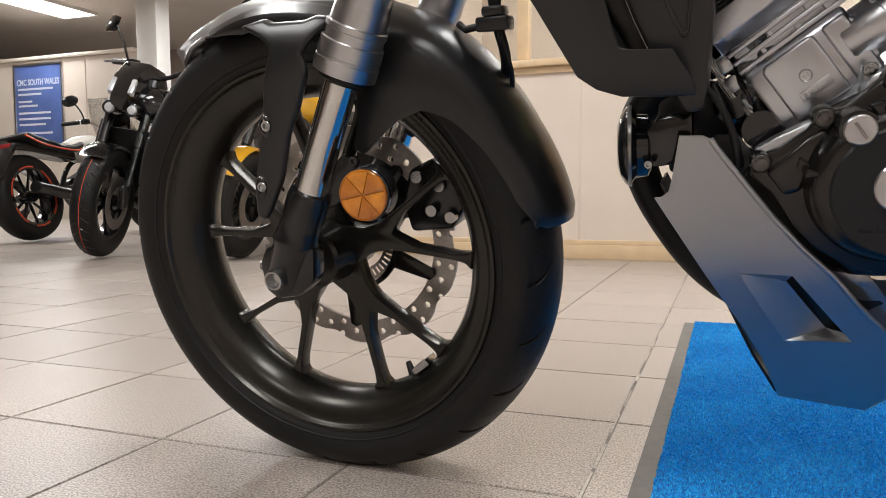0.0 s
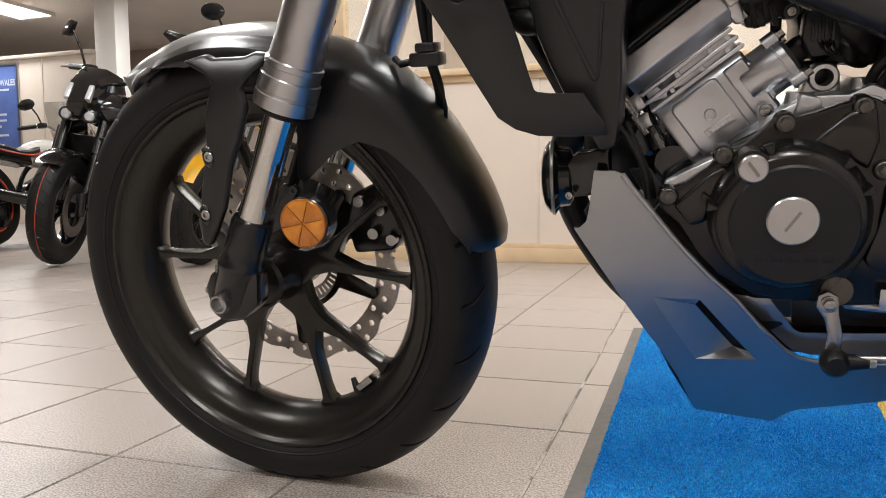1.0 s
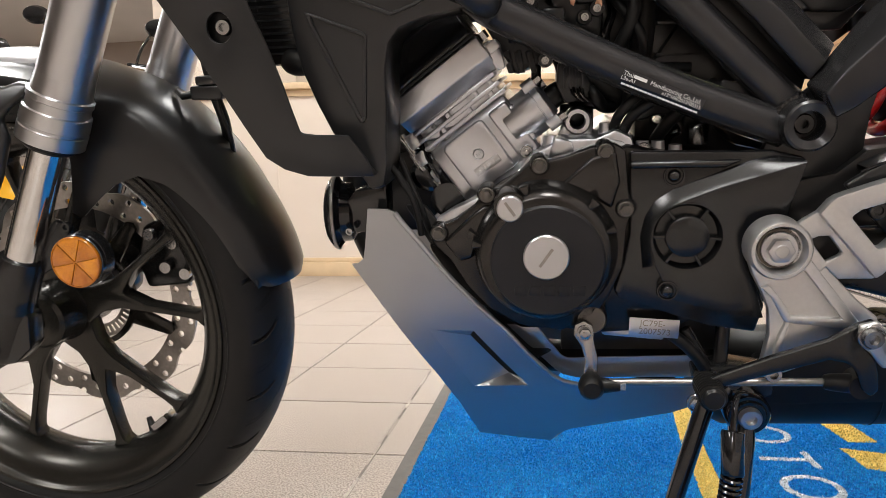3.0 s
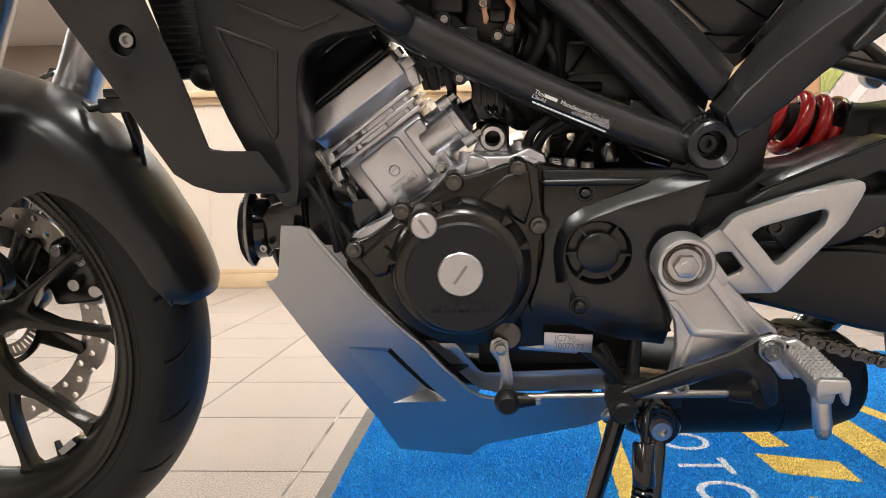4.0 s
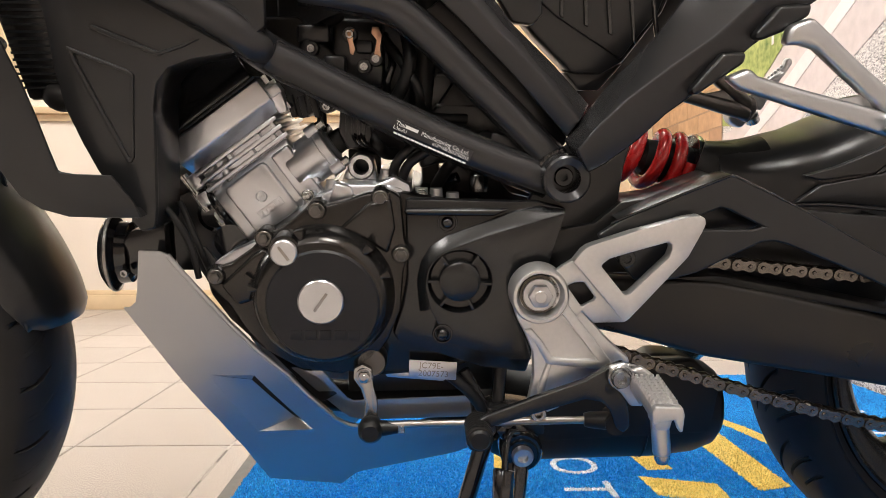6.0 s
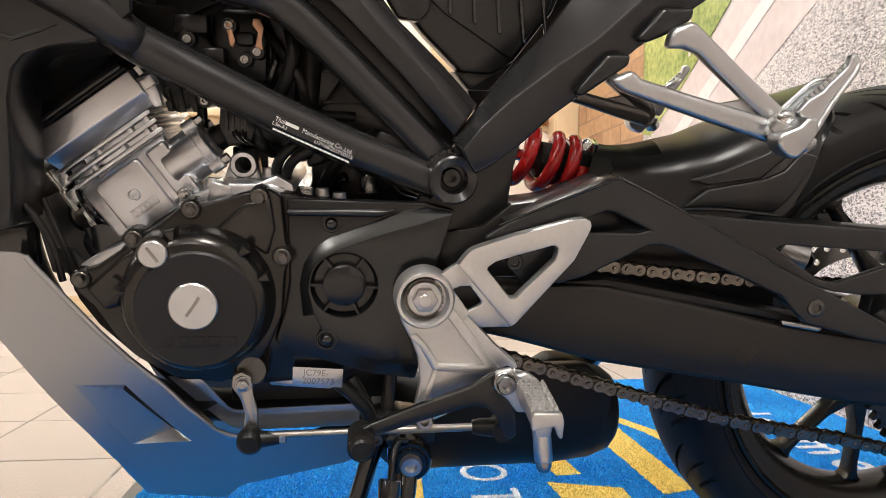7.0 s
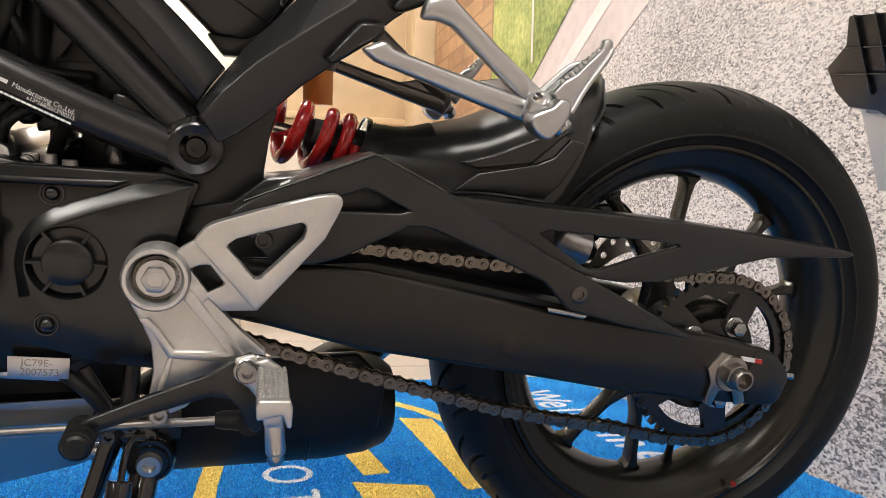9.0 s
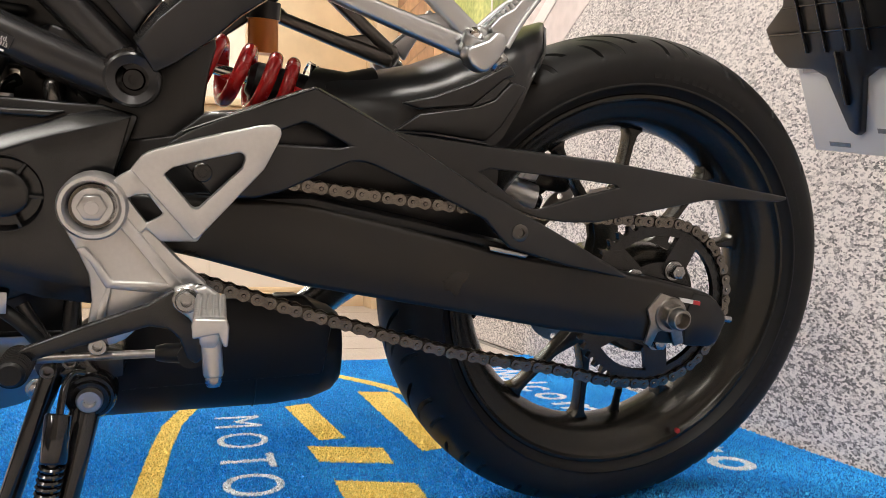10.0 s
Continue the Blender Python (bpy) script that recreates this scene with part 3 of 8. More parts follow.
def band(name, pts, half):
    """A carpet stripe of a given half width along a line."""
    left, right = [], []
    for i, p in enumerate(pts):
        a, b = Vector(pts[max(i - 1, 0)]), Vector(pts[min(i + 1, len(pts) - 1)])
        d = (b - a).normalized()
        left.append((p[0] - d.y * half, p[1] + d.x * half)), right.append((p[0] + d.y * half, p[1] - d.x * half))
    return pile(name, left + right[::-1], UP, "carpet_yellow")


band("yellow_arc", [(0.785, -0.3), (0.79, -0.1), (0.805, 0.15), (0.815, 0.35), (0.83, 0.52), (0.865, 0.68), (0.93, 0.82), (1.03, 0.92), (1.12, 0.955), (1.20, 0.93), (1.27, 0.80), (1.33, 0.62), (1.37, 0.4)], 0.016)
pile("yellow_stripe", [(1.205, 0.735), (1.275, 0.715), (1.265, 0.27), (1.205, 0.25)], UP, "carpet_yellow")
pile("yellow_stripe", [(1.035, 0.62), (1.085, 0.64), (1.105, 0.36), (1.06, 0.355)], UP, "carpet_yellow")
pile("yellow_stripe", [(1.035, 0.325), (1.15, 0.285), (1.145, 0.20), (1.04, 0.235)], UP, "carpet_yellow")
pile("yellow_stripe", [(1.045, 0.145), (1.15, 0.105), (1.145, -0.02), (1.045, 0.02)], UP, "carpet_yellow")
for ch, y in zip("MOTO", (0.515, 0.385, 0.265, 0.155)):
    lettering("mat_letter", ch, 0.115, "carpet_white", pose(0.935, y, 0.0088, 0, 0, -90), entrance_mat, 0.0006, 1.1)
for ch, y in zip("Welcome", (0.905, 0.81, 0.745, 0.685, 0.595, 0.48, 0.365)):
    lettering("mat_letter", ch, 0.14, "carpet_white", pose(1.615, y, 0.0088, 0, 0, -90), entrance_mat, 0.0006, 1.0, 0.002)
for ch, y in zip("to", (0.15, 0.07)):
    lettering("mat_letter", ch, 0.14, "carpet_white", pose(1.655, y, 0.0088, 0, 0, -90), entrance_mat, 0.0006, 1.0, 0.002)


def tufts(name, pts, mat, seed, tall):
    """Cut pile: one small leaning blade for each point."""
    rng = np.random.default_rng(seed)
    n = len(pts)
    turn, wide = rng.uniform(0, 2 * math.pi, n), rng.uniform(0.0012, 0.0023, n)
    lean, way = rng.uniform(0.0, 0.0032, n), rng.uniform(0, 2 * math.pi, n)
    lean_x = lean * np.cos(way) + 0.0010 * np.sin(pts[:, 0] * 23 + 2 * np.sin(pts[:, 1] * 9))
    lean_y = lean * np.sin(way) + 0.0010 * np.cos(pts[:, 1] * 19 + 3 * np.sin(pts[:, 0] * 7))
    co = np.zeros((n, 3, 3))
    co[:, 0, 0], co[:, 0, 1] = pts[:, 0] - wide * np.cos(turn), pts[:, 1] - wide * np.sin(turn)
    co[:, 1, 0], co[:, 1, 1] = pts[:, 0] + wide * np.cos(turn), pts[:, 1] + wide * np.sin(turn)
    co[:, :2, 2] = 0.0068
    co[:, 2, 0], co[:, 2, 1], co[:, 2, 2] = pts[:, 0] + lean_x, pts[:, 1] + lean_y, tall + rng.uniform(-0.0012, 0.0012, n)
    me = bpy.data.meshes.new(name)
    me.vertices.add(3 * n), me.loops.add(3 * n), me.polygons.add(n)
    me.vertices.foreach_set("co", co.ravel())
    me.loops.foreach_set("vertex_index", np.arange(3 * n, dtype=np.int32))
    me.polygons.foreach_set("loop_start", np.arange(0, 3 * n, 3, dtype=np.int32))
    me.update(calc_edges=True)
    me.materials.append(M[mat])
    ob = new(name, me)
    ob.parent = entrance_mat
    return tagged(ob, "", kind="stuff")


def covered(pts, ob):
    """Which of the points lie over the upward faces of a mat part."""
    inside = np.zeros(len(pts), bool)
    m = ob.matrix_basis
    for p in ob.data.polygons:
        if (m.to_3x3() @ p.normal).z < 0.7:
            continue
        q = np.array([tuple(m @ ob.data.vertices[i].co)[:2] for i in p.vertices])
        near = np.nonzero(((pts >= q.min(0)) & (pts <= q.max(0))).all(1))[0]
        hit = np.zeros(len(near), bool)
        for (x0, y0), (x1, y1) in zip(q, np.roll(q, -1, 0)):
            if y0 != y1:
                hit ^= ((y0 > pts[near, 1]) != (y1 > pts[near, 1])) & (pts[near, 0] < (x1 - x0) * (pts[near, 1] - y0) / (y1 - y0) + x0)
        inside[near] |= hit
    return inside


rng = np.random.default_rng(11)
spots = np.concatenate([rng.uniform((MX0 + 0.026, MY0 + 0.02), (MX1 - 0.004, 0.45), (170000, 2)), rng.uniform((MX0 + 0.026, 0.45), (MX1 - 0.004, MY1 - 0.006), (70000, 2))])
over_white, over_yellow = np.zeros(len(spots), bool), np.zeros(len(spots), bool)
for ob in entrance_mat.children:
    if ob.name.startswith("mat_letter"):
        over_white |= covered(spots, ob)
    elif ob.name.startswith("yellow"):
        over_yellow |= covered(spots, ob)
tufts("blue_yarn", spots[~over_white & ~over_yellow], "tuft_blue", 1, 0.0112)
tufts("yellow_yarn", spots[over_yellow], "tuft_yellow", 2, 0.0114)
tufts("white_yarn", spots[over_white], "tuft_white", 3, 0.0114)

# ---- the motorcycle: x towards its tail, -y its left side, upright before it leans ----
bike = thing("motorcycle", "black and silver naked motorcycle leaning on its side stand", "motorcycle", pose(0, 0, 0, LEAN))


def cast_wheel(name, half, tip_r, first, hub_half, at, label):
    """Cast rim with a hub and five forked spokes, about the y axis."""
    lip = 0.2290
    flank = [(lip, half - 0.002), (lip - 0.0025, half + 0.0012), (lip - 0.0060, half + 0.0010), (lip - 0.0082, half - 0.0022), (lip - 0.0100, half - 0.0050), (lip - 0.0160, half - 0.0072), (lip - 0.0225, half - 0.0105), (lip - 0.0290, half - 0.0155), (lip - 0.0345, half - 0.0225), (lip - 0.0390, half - 0.0310), (lip - 0.0425, 0.008)]
    prof = [(r, -y) for r, y in flank] + [(lip - 0.0438, 0.0)] + flank[::-1] + [(lip - 0.004, half - 0.005), (lip - 0.016, half - 0.012), (lip - 0.016, -half + 0.012), (lip - 0.004, -half + 0.005)]
    rim = part(name, stand_at(lathe(prof, seg=120, closed=True), at), "rim", bike, label)
    hub = lathe([(0.012, -hub_half), (0.030, -hub_half), (0.034, -hub_half + 0.004), (0.034, -0.022), (0.038, -0.016), (0.040, 0.0), (0.038, 0.016), (0.034, 0.022), (0.034, hub_half), (0.012, hub_half)], seg=48, closed=True)
    part("hub", stand_at(hub, at), "rim", rim)
    for k in range(5):
        left, right = [], []
        for s, side in ((-1, left), (1, right)):
            c, d = radians(s * 7.5), radians(s * 16.3)
            p0 = Vector((0.078 * math.cos(c), 0, 0.078 * math.sin(c)))
            p1 = Vector((tip_r * math.cos(d), 0, tip_r * math.sin(d)))
            u = (p1 - p0).normalized()
            v = Vector((-u.z, 0, u.x)) * s
            m1, m2, m3 = p0.lerp(p1, 0.35), p0.lerp(p1, 0.80), p0.lerp(p1, 0.93)
            side += [(q.x, q.z) for q in (m1 + v * 0.0044, m2 + v * 0.0038, m3 + v * 0.0054, p1 + v * 0.0120, p1 - v * 0.0120, m3 - v * 0.0054, m2 - v * 0.0038, m1 - v * 0.0044)]
        outline = [(0.03, -0.026), (0.055, -0.0165), (0.080, -0.0175)] + left + [(0.093, -0.003), (0.090, 0.0), (0.093, 0.003)] + right[::-1] + [(0.080, 0.0175), (0.055, 0.0165), (0.03, 0.026)]
        spoke = prism(outline, -0.0115, 0.0115, 0.0022)
        part("spoke", stand_at(spoke, at @ Matrix.Rotation(radians(-first - 72 * k), 4, "Y")), "rim", rim)
    return rim


def wheel_tyre(outer, half, rim_half, pitch_deg, sweep, slots):
    """Tyre with swept grooves cut into its tread. sweep: degrees by which a groove runs round from crown to shoulder; slots: start, end (0 crown, 1 shoulder), place in the pitch, width in degrees."""
    inner = 0.2262
    deep = outer - inner
    side = [(inner, rim_half - 0.002), (inner + 0.004, rim_half + 0.001), (inner + 0.05 * deep + 0.004, rim_half + 0.0035), (inner + 0.14 * deep, half * 0.93), (inner + 0.155 * deep, half * 0.955), (inner + 0.175 * deep, half * 0.957), (inner + 0.19 * deep, half * 0.948), (inner + 0.28 * deep, half * 0.985), (inner + 0.42 * deep, half)]
    crown = []
    n = 36
    for k in range(n + 1):
        s = 1 - k / n
        crown.append((inner + 0.42 * deep + 0.58 * deep * math.sqrt(max(0, 1 - (s ** 2.05))), half * s, s))
    prof = [(r, -y, -1.0) for r, y in side[:-1]] + [(r, -y, -s) for r, y, s in crown] + [(r, y, s) for r, y, s in crown[-2::-1]] + [(r, y, 1.0) for r, y in side[-2::-1]]
    columns = {round(pitch_deg * k / 8, 3): () for k in range(8)}
    for i, (s0, s1, place, width) in enumerate(slots):
        for sign, off in ((-1, 0.0), (1, pitch_deg / 2)):
            for d, inside in ((0.0, False), (0.12, True), (width - 0.12, True), (width, False)):
                a = round((place + off + d) % pitch_deg, 3)
                columns[a] = columns.get(a, ()) + (((i, sign),) if inside else ())
    one = sorted(columns)
    verts, faces = [], []
    turns = round(360 / pitch_deg)
    for k in range(turns):
        for a in one:
            for r, y, s in prof:
                cut = 0.0
                for i, sign in columns[a]:
                    s0, s1 = slots[i][:2]
                    if s * sign > 0 and s0 <= abs(s) <= s1:
                        cut = 0.0048 * min(1.0, 8 * (abs(s) - s0) + 0.25, 8 * (s1 - abs(s)) + 0.25)
                b = radians(k * pitch_deg + a - sweep * (1 - (1 - abs(s)) ** 1.8))
                verts.append(((r - cut) * math.cos(b), y, (r - cut) * math.sin(b)))
    m, seg = len(prof), turns * len(one)
    for k in range(seg):
        j = (k + 1) % seg
        for i in range(m - 1):
            faces.append((k * m + i, k * m + i + 1, j * m + i + 1, j * m + i))
    me = bpy.data.meshes.new("tyre")
    me.from_pydata(verts, [], faces)
    bm = bmesh.new()
    bm.from_mesh(me)
    bpy.data.meshes.remove(me)
    return bm


def wave_disc(r_out, r_in, y0, y1, waves, depth, rows, slots=0):
    """Petal brake disc with drilled holes."""
    n = waves * 12
    outer = [((r_out - depth * (0.5 + 0.5 * math.cos(2 * math.pi * waves * k / n)) ** 3) * math.cos(2 * math.pi * k / n), (r_out - depth * (0.5 + 0.5 * math.cos(2 * math.pi * waves * k / n)) ** 3) * math.sin(2 * math.pi * k / n)) for k in range(n)]
    holes = [[(r_in * math.cos(2 * math.pi * k / 60), r_in * math.sin(2 * math.pi * k / 60)) for k in range(60)]]
    for r, count, off in rows:
        for k in range(count):
            a = radians(360 * k / count + off)
            holes.append([(r * math.cos(a) + 0.0042 * math.cos(math.pi * q / 4), r * math.sin(a) + 0.0042 * math.sin(math.pi * q / 4)) for q in range(8)])
    return prism(outer, y0, y1, 0.0, holes)


def stand_at(bm, at):
    bmesh.ops.transform(bm, matrix=at, verts=bm.verts)
    return bm


FRONT = Matrix.Translation((0.004, -0.002, 0.2875)) @ Matrix.Rotation(radians(-2.4), 4, "Z")
REAR = Matrix.Translation((1.345, 0, 0.298))
REAR_WHEEL = Matrix.Translation((1.353, 0.020, 0.3005))
SLOTS = [(0.12, 0.84, 0.6, 1.5), (0.45, 0.94, 8.2, 1.3)]

front_wheel = cast_wheel("front_wheel", 0.047, 0.187, -129.5, 0.052, FRONT, "black cast alloy wheel with five forked spokes")
part("tyre", stand_at(wheel_tyre(0.2880, 0.0548, 0.047, 15.0, 13.0, SLOTS), FRONT), "rubber", front_wheel, "black road tyre with slanting grooves")
disc_bm = wave_disc(0.146, 0.114, 0.048, 0.0525, 10, 0.008, [(0.139, 20, 4), (0.130, 20, 13), (0.121, 20, 4)])
part("brake_disc", stand_at(disc_bm, FRONT), "steel", front_wheel, "drilled petal brake disc")
spider = bmesh.new()
add(spider, lathe([(0.061, 0.040), (0.066, 0.040), (0.068, 0.042), (0.068, 0.047), (0.061, 0.047)], seg=48, closed=True))
for k in range(5):
    a = -129.5 + 36 + 72 * k
    add(spider, prism([(0.062, -0.013), (0.118, -0.008), (0.122, 0), (0.118, 0.008), (0.062, 0.013)], 0.042, 0.048, 0.0015), Matrix.Rotation(radians(-a), 4, "Y"))
part("disc_carrier", stand_at(spider, FRONT), "rim", front_wheel)
ring_holes = [[(r * math.cos(radians(a + s)), r * math.sin(radians(a + s))) for r, s in ((0.047, -1.7), (0.056, -1.5), (0.056, 1.5), (0.047, 1.7))] for a in range(0, 360, 8)]
ring_bm = prism([(0.0605 * math.cos(2 * math.pi * k / 60), 0.0605 * math.sin(2 * math.pi * k / 60)) for k in range(60)], 0.052, 0.0535, 0, [[(0.043 * math.cos(2 * math.pi * k / 60), 0.043 * math.sin(2 * math.pi * k / 60)) for k in range(60)]] + ring_holes)
part("sensor_ring", stand_at(ring_bm, FRONT), "steel", front_wheel, "slotted wheel speed sensor ring")
va = radians(-60)
valve = rod([(0.187 * math.cos(va), 0.0, 0.187 * math.sin(va)), (0.170 * math.cos(va), 0.006, 0.170 * math.sin(va))], [0.0055, 0.0035], 12)
part("valve", stand_at(valve, FRONT), "rubber_soft", front_wheel)
weight = prism(arc(0, 0, 0.186, -56, -48, 5) + arc(0, 0, 0.178, -48, -56, 5), -0.016, 0.010, 0.001)
part("balance_weight", stand_at(weight, FRONT), "zinc", front_wheel)
dot = lathe([(0, -0.0014), (0.0038, -0.0010), (0.0042, 0.0004), (0.0036, 0.004), (0, 0.004)], (0.189, -0.0535, 0.136), 14)
part("paint_dot", dot, "paint_dot", front_wheel, "yellow paint dot on the sidewall")

rear_wheel = cast_wheel("rear_wheel", 0.050, 0.187, -112.0, 0.06, REAR_WHEEL, "black cast alloy wheel with five forked spokes")
part("tyre", stand_at(wheel_tyre(0.2958, 0.0610, 0.050, 18.0, 15.0, [(0.08, 0.72, 0.8, 1.5), (0.36, 0.90, 6.6, 1.4), (0.60, 0.92, 12.4, 1.2)]), REAR_WHEEL), "rubber", rear_wheel, "wide black road tyre with slanting grooves")
disc_bm = wave_disc(0.110, 0.082, 0.062, 0.066, 8, 0.007, [(0.103, 16, 4), (0.094, 16, 15)])
part("brake_disc", stand_at(disc_bm, REAR_WHEEL), "steel", rear_wheel, "drilled petal brake disc")
va = radians(-78)
valve = bmesh.new()
add(valve, rod([(0.187 * math.cos(va), 0.004, 0.187 * math.sin(va)), (0.180 * math.cos(va), 0.0, 0.180 * math.sin(va)), (0.156 * math.cos(va), -0.010, 0.156 * math.sin(va))], [0.008, 0.0055, 0.0042], 14))
add(valve, rod([(0.158 * math.cos(va), -0.0095, 0.158 * math.sin(va)), (0.146 * math.cos(va), -0.0145, 0.146 * math.sin(va))], 0.0048, 10))
part("valve", stand_at(valve, REAR_WHEEL), "rubber_soft", rear_wheel)
dot = lathe([(0, -0.0014), (0.003, -0.0010), (0.0034, 0.0004), (0.003, 0.004), (0, 0.004)], (1.449, -0.0395, 0.1125), 12)
part("paint_dot", dot, "red_dot", rear_wheel, "red paint dot on the sidewall")


def moulded_bars(wheel, at, r, y, runs):
    """Low raised bars of moulded print on the left sidewall."""
    for start, count, pitch, tall in runs:
        for k in range(count):
            a = start + pitch * k
            w = pitch * (0.36 if k % 3 else 0.26)
            bar = prism(arc(0, 0, r + tall, a - w, a + w, 2) + arc(0, 0, r - tall, a + w, a - w, 2), y - 0.0008, y + 0.003, 0.0)
            part("moulded_bar", stand_at(bar, at), "rubber", wheel)


moulded_bars(front_wheel, FRONT, 0.2510, -0.0530, [(-88, 11, 2.9, 0.0058), (150, 11, 2.9, 0.0058), (200, 9, 1.6, 0.0026), (60, 9, 1.6, 0.0026)])
moulded_bars(rear_wheel, REAR_WHEEL, 0.2515, -0.0598, [(62, 11, 2.9, 0.0060), (-40, 11, 2.9, 0.0060), (20, 9, 1.6, 0.0026), (110, 9, 1.6, 0.0026), (-70, 9, 1.6, 0.0026)])

# ---- front fork ----
RAKE = 0.457


def fork_at(z, y):
    return Vector((0.042 + (z - 0.379) * RAKE, y, z))


def fork_line(y, zr):
    return [fork_at(z, y) for z, r in zr], [r for z, r in zr]


for s in (-1, 1):
    y = s * 0.105
    leg = part("fork_leg", rod(*fork_line(y, [(0.55, 0.0272), (0.80, 0.0272)]), 36), "alu", bike, "grey anodised upside-down fork tube")
    part("slider", rod(*fork_line(y, [(0.36, 0.0178), (0.52, 0.0178)]), 36), "chrome", leg, "polished fork slider")
    part("collar", rod(*fork_line(y, [(0.4985, 0.0262), (0.4995, 0.0325), (0.5120, 0.0330), (0.5128, 0.0318), (0.5150, 0.0318), (0.5158, 0.0328), (0.5290, 0.0322), (0.5300, 0.0302), (0.5380, 0.0298), (0.5390, 0.0312), (0.5440, 0.0312), (0.5452, 0.0286), (0.5560, 0.0280), (0.5620, 0.0272)]), 44), "alu", leg, "stepped aluminium fork collar")
    part("dust_seal", rod(*fork_line(y, [(0.492, 0.0225), (0.495, 0.0262), (0.502, 0.0262)]), 32), "rubber_soft", leg)
    foot = bmesh.new()
    add(foot, rod(*fork_line(y, [(0.268, 0.018), (0.280, 0.0225), (0.318, 0.0245), (0.322, 0.0262), (0.328, 0.0262), (0.331, 0.0240), (0.345, 0.0235), (0.372, 0.0235), (0.379, 0.0215), (0.381, 0.0185)]), 32))
    add(foot, prism([(-0.028, 0.300), (-0.018, 0.318), (0.020, 0.330), (0.045, 0.318), (0.040, 0.280), (0.018, 0.262), (-0.010, 0.258), (-0.024, 0.268)], y - 0.013, y + 0.015, 0.006))
    if s < 0:
        add(foot, prism([(0.030, 0.345), (0.085, 0.372), (0.100, 0.410), (0.082, 0.418), (0.062, 0.395), (0.040, 0.385)], -0.102, -0.092, 0.003))
        add(foot, disc((0.113, 0.378), 0.0285, -0.116, -0.098, 0.003))
    part("axle_clamp", foot, "satin", leg)
nut = bmesh.new()
add(nut, lathe([(0.0075, -0.128), (0.0085, -0.136), (0.0105, -0.136), (0.012, -0.132), (0.012, -0.112), (0.0075, -0.112)], (0.0, 0, 0.286), 24, closed=True))
add(nut, prism([(0.0 + 0.0118 * math.cos(math.pi * k / 3 + 0.2), 0.286 + 0.0118 * math.sin(math.pi * k / 3 + 0.2)) for k in range(6)], -0.129, -0.116, 0.0015))
part("front_axle", nut, "zinc", bike, "zinc-plated front axle nut")
part("pinch_bolt", rod([(-0.030, -0.108, 0.296), (-0.018, -0.108, 0.294)], 0.006, 14), "zinc", bike)

reflector = part("reflector", lathe([(0, -0.1205), (0.0262, -0.1205), (0.0262, -0.114), (0, -0.114)], (0.113, 0, 0.378), 48), "amber", bike, "round amber side reflector in a black cup")
for k in range(6):
    a0, a1 = radians(60 * k + 12), radians(60 * k + 70)
    fan = [(0.113 + 0.0008 * math.cos((a0 + a1) / 2), 0.378 + 0.0008 * math.sin((a0 + a1) / 2))] + [(0.113 + 0.0252 * math.cos(a0 + (a1 - a0) * q / 8), 0.378 + 0.0252 * math.sin(a0 + (a1 - a0) * q / 8)) for q in range(9)]
    sector = prism(fan, -0.1228, -0.120, 0.0005)
    part("sector", sector, "amber" if k % 2 else "amber_deep", reflector)
part("reflector_rim", disc((0.113, 0.378), 0.0268, -0.1232, -0.116, 0.0006, 48, 0.0254), "amber_deep", reflector)
part("reflector_cup", disc((0.113, 0.378), 0.0282, -0.1195, -0.110, 0.001, 48, 0.0262), "gloss", bike)

# ---- front mudguard ----
def table(a, pairs):
    for (a0, v0), (a1, v1) in zip(pairs, pairs[1:]):
        if a0 <= a <= a1:
            return v0 + (v1 - v0) * (a - a0) / (a1 - a0)
    return pairs[0][1] if a < pairs[0][0] else pairs[-1][1]


def hood(a0, a1, n, top, width, skirt, thick, drop=0.03):
    """A mudguard bent round the front axle. top, width, skirt: tables over the angle."""
    bm = bmesh.new()
    rows = []
    for k in range(n + 1):
        a = a0 + (a1 - a0) * k / n
        ca, sa = math.cos(radians(a)), math.sin(radians(a))
        R, w, low = table(a, top), table(a, width), table(a, skirt)
        half = [(0.0, R), (0.3 * w, R - 0.0015), (0.55 * w, R - 0.005), (0.76 * w, R - 0.012), (0.9 * w, R - 0.021), (0.97 * w, R - drop), (1.0 * w, R - drop - 0.35 * max(0.002, R - drop - low)), (1.0 * w, R - drop - 0.7 * max(0.002, R - drop - low)), (0.985 * w, min(low, R - drop - 0.001))]
        ring = [(-y, r) for y, r in half[::-1]] + half[1:]
        rows.append([bm.verts.new((0.007 + r * ca, y, 0.289 + r * sa)) for y, r in ring])
    for p, q in zip(rows, rows[1:]):
        for i in range(len(p) - 1):
            bm.faces.new((p[i], p[i + 1], q[i + 1], q[i]))
    bmesh.ops.recalc_face_normals(bm, faces=bm.faces)
    bmesh.ops.solidify(bm, geom=list(bm.faces), thickness=thick)
    return bm


mudguard = part("front_mudguard", hood(7.5, 84, 60, [(7.5, 0.2985), (10, 0.302), (29, 0.298), (44, 0.302), (54, 0.305), (68, 0.302), (84, 0.300)],
                                       [(7.5, 0.046), (8.5, 0.054), (10.5, 0.060), (15, 0.065), (40, 0.070), (84, 0.072)],
                                       [(7.5, 0.284), (8.5, 0.277), (10.5, 0.269), (15, 0.261), (30, 0.252), (40, 0.244), (47, 0.229), (51, 0.203), (55, 0.150), (60, 0.150), (66, 0.205), (70, 0.25), (84, 0.268)], 0.003), "moulded", bike, "matte black front mudguard", 50)
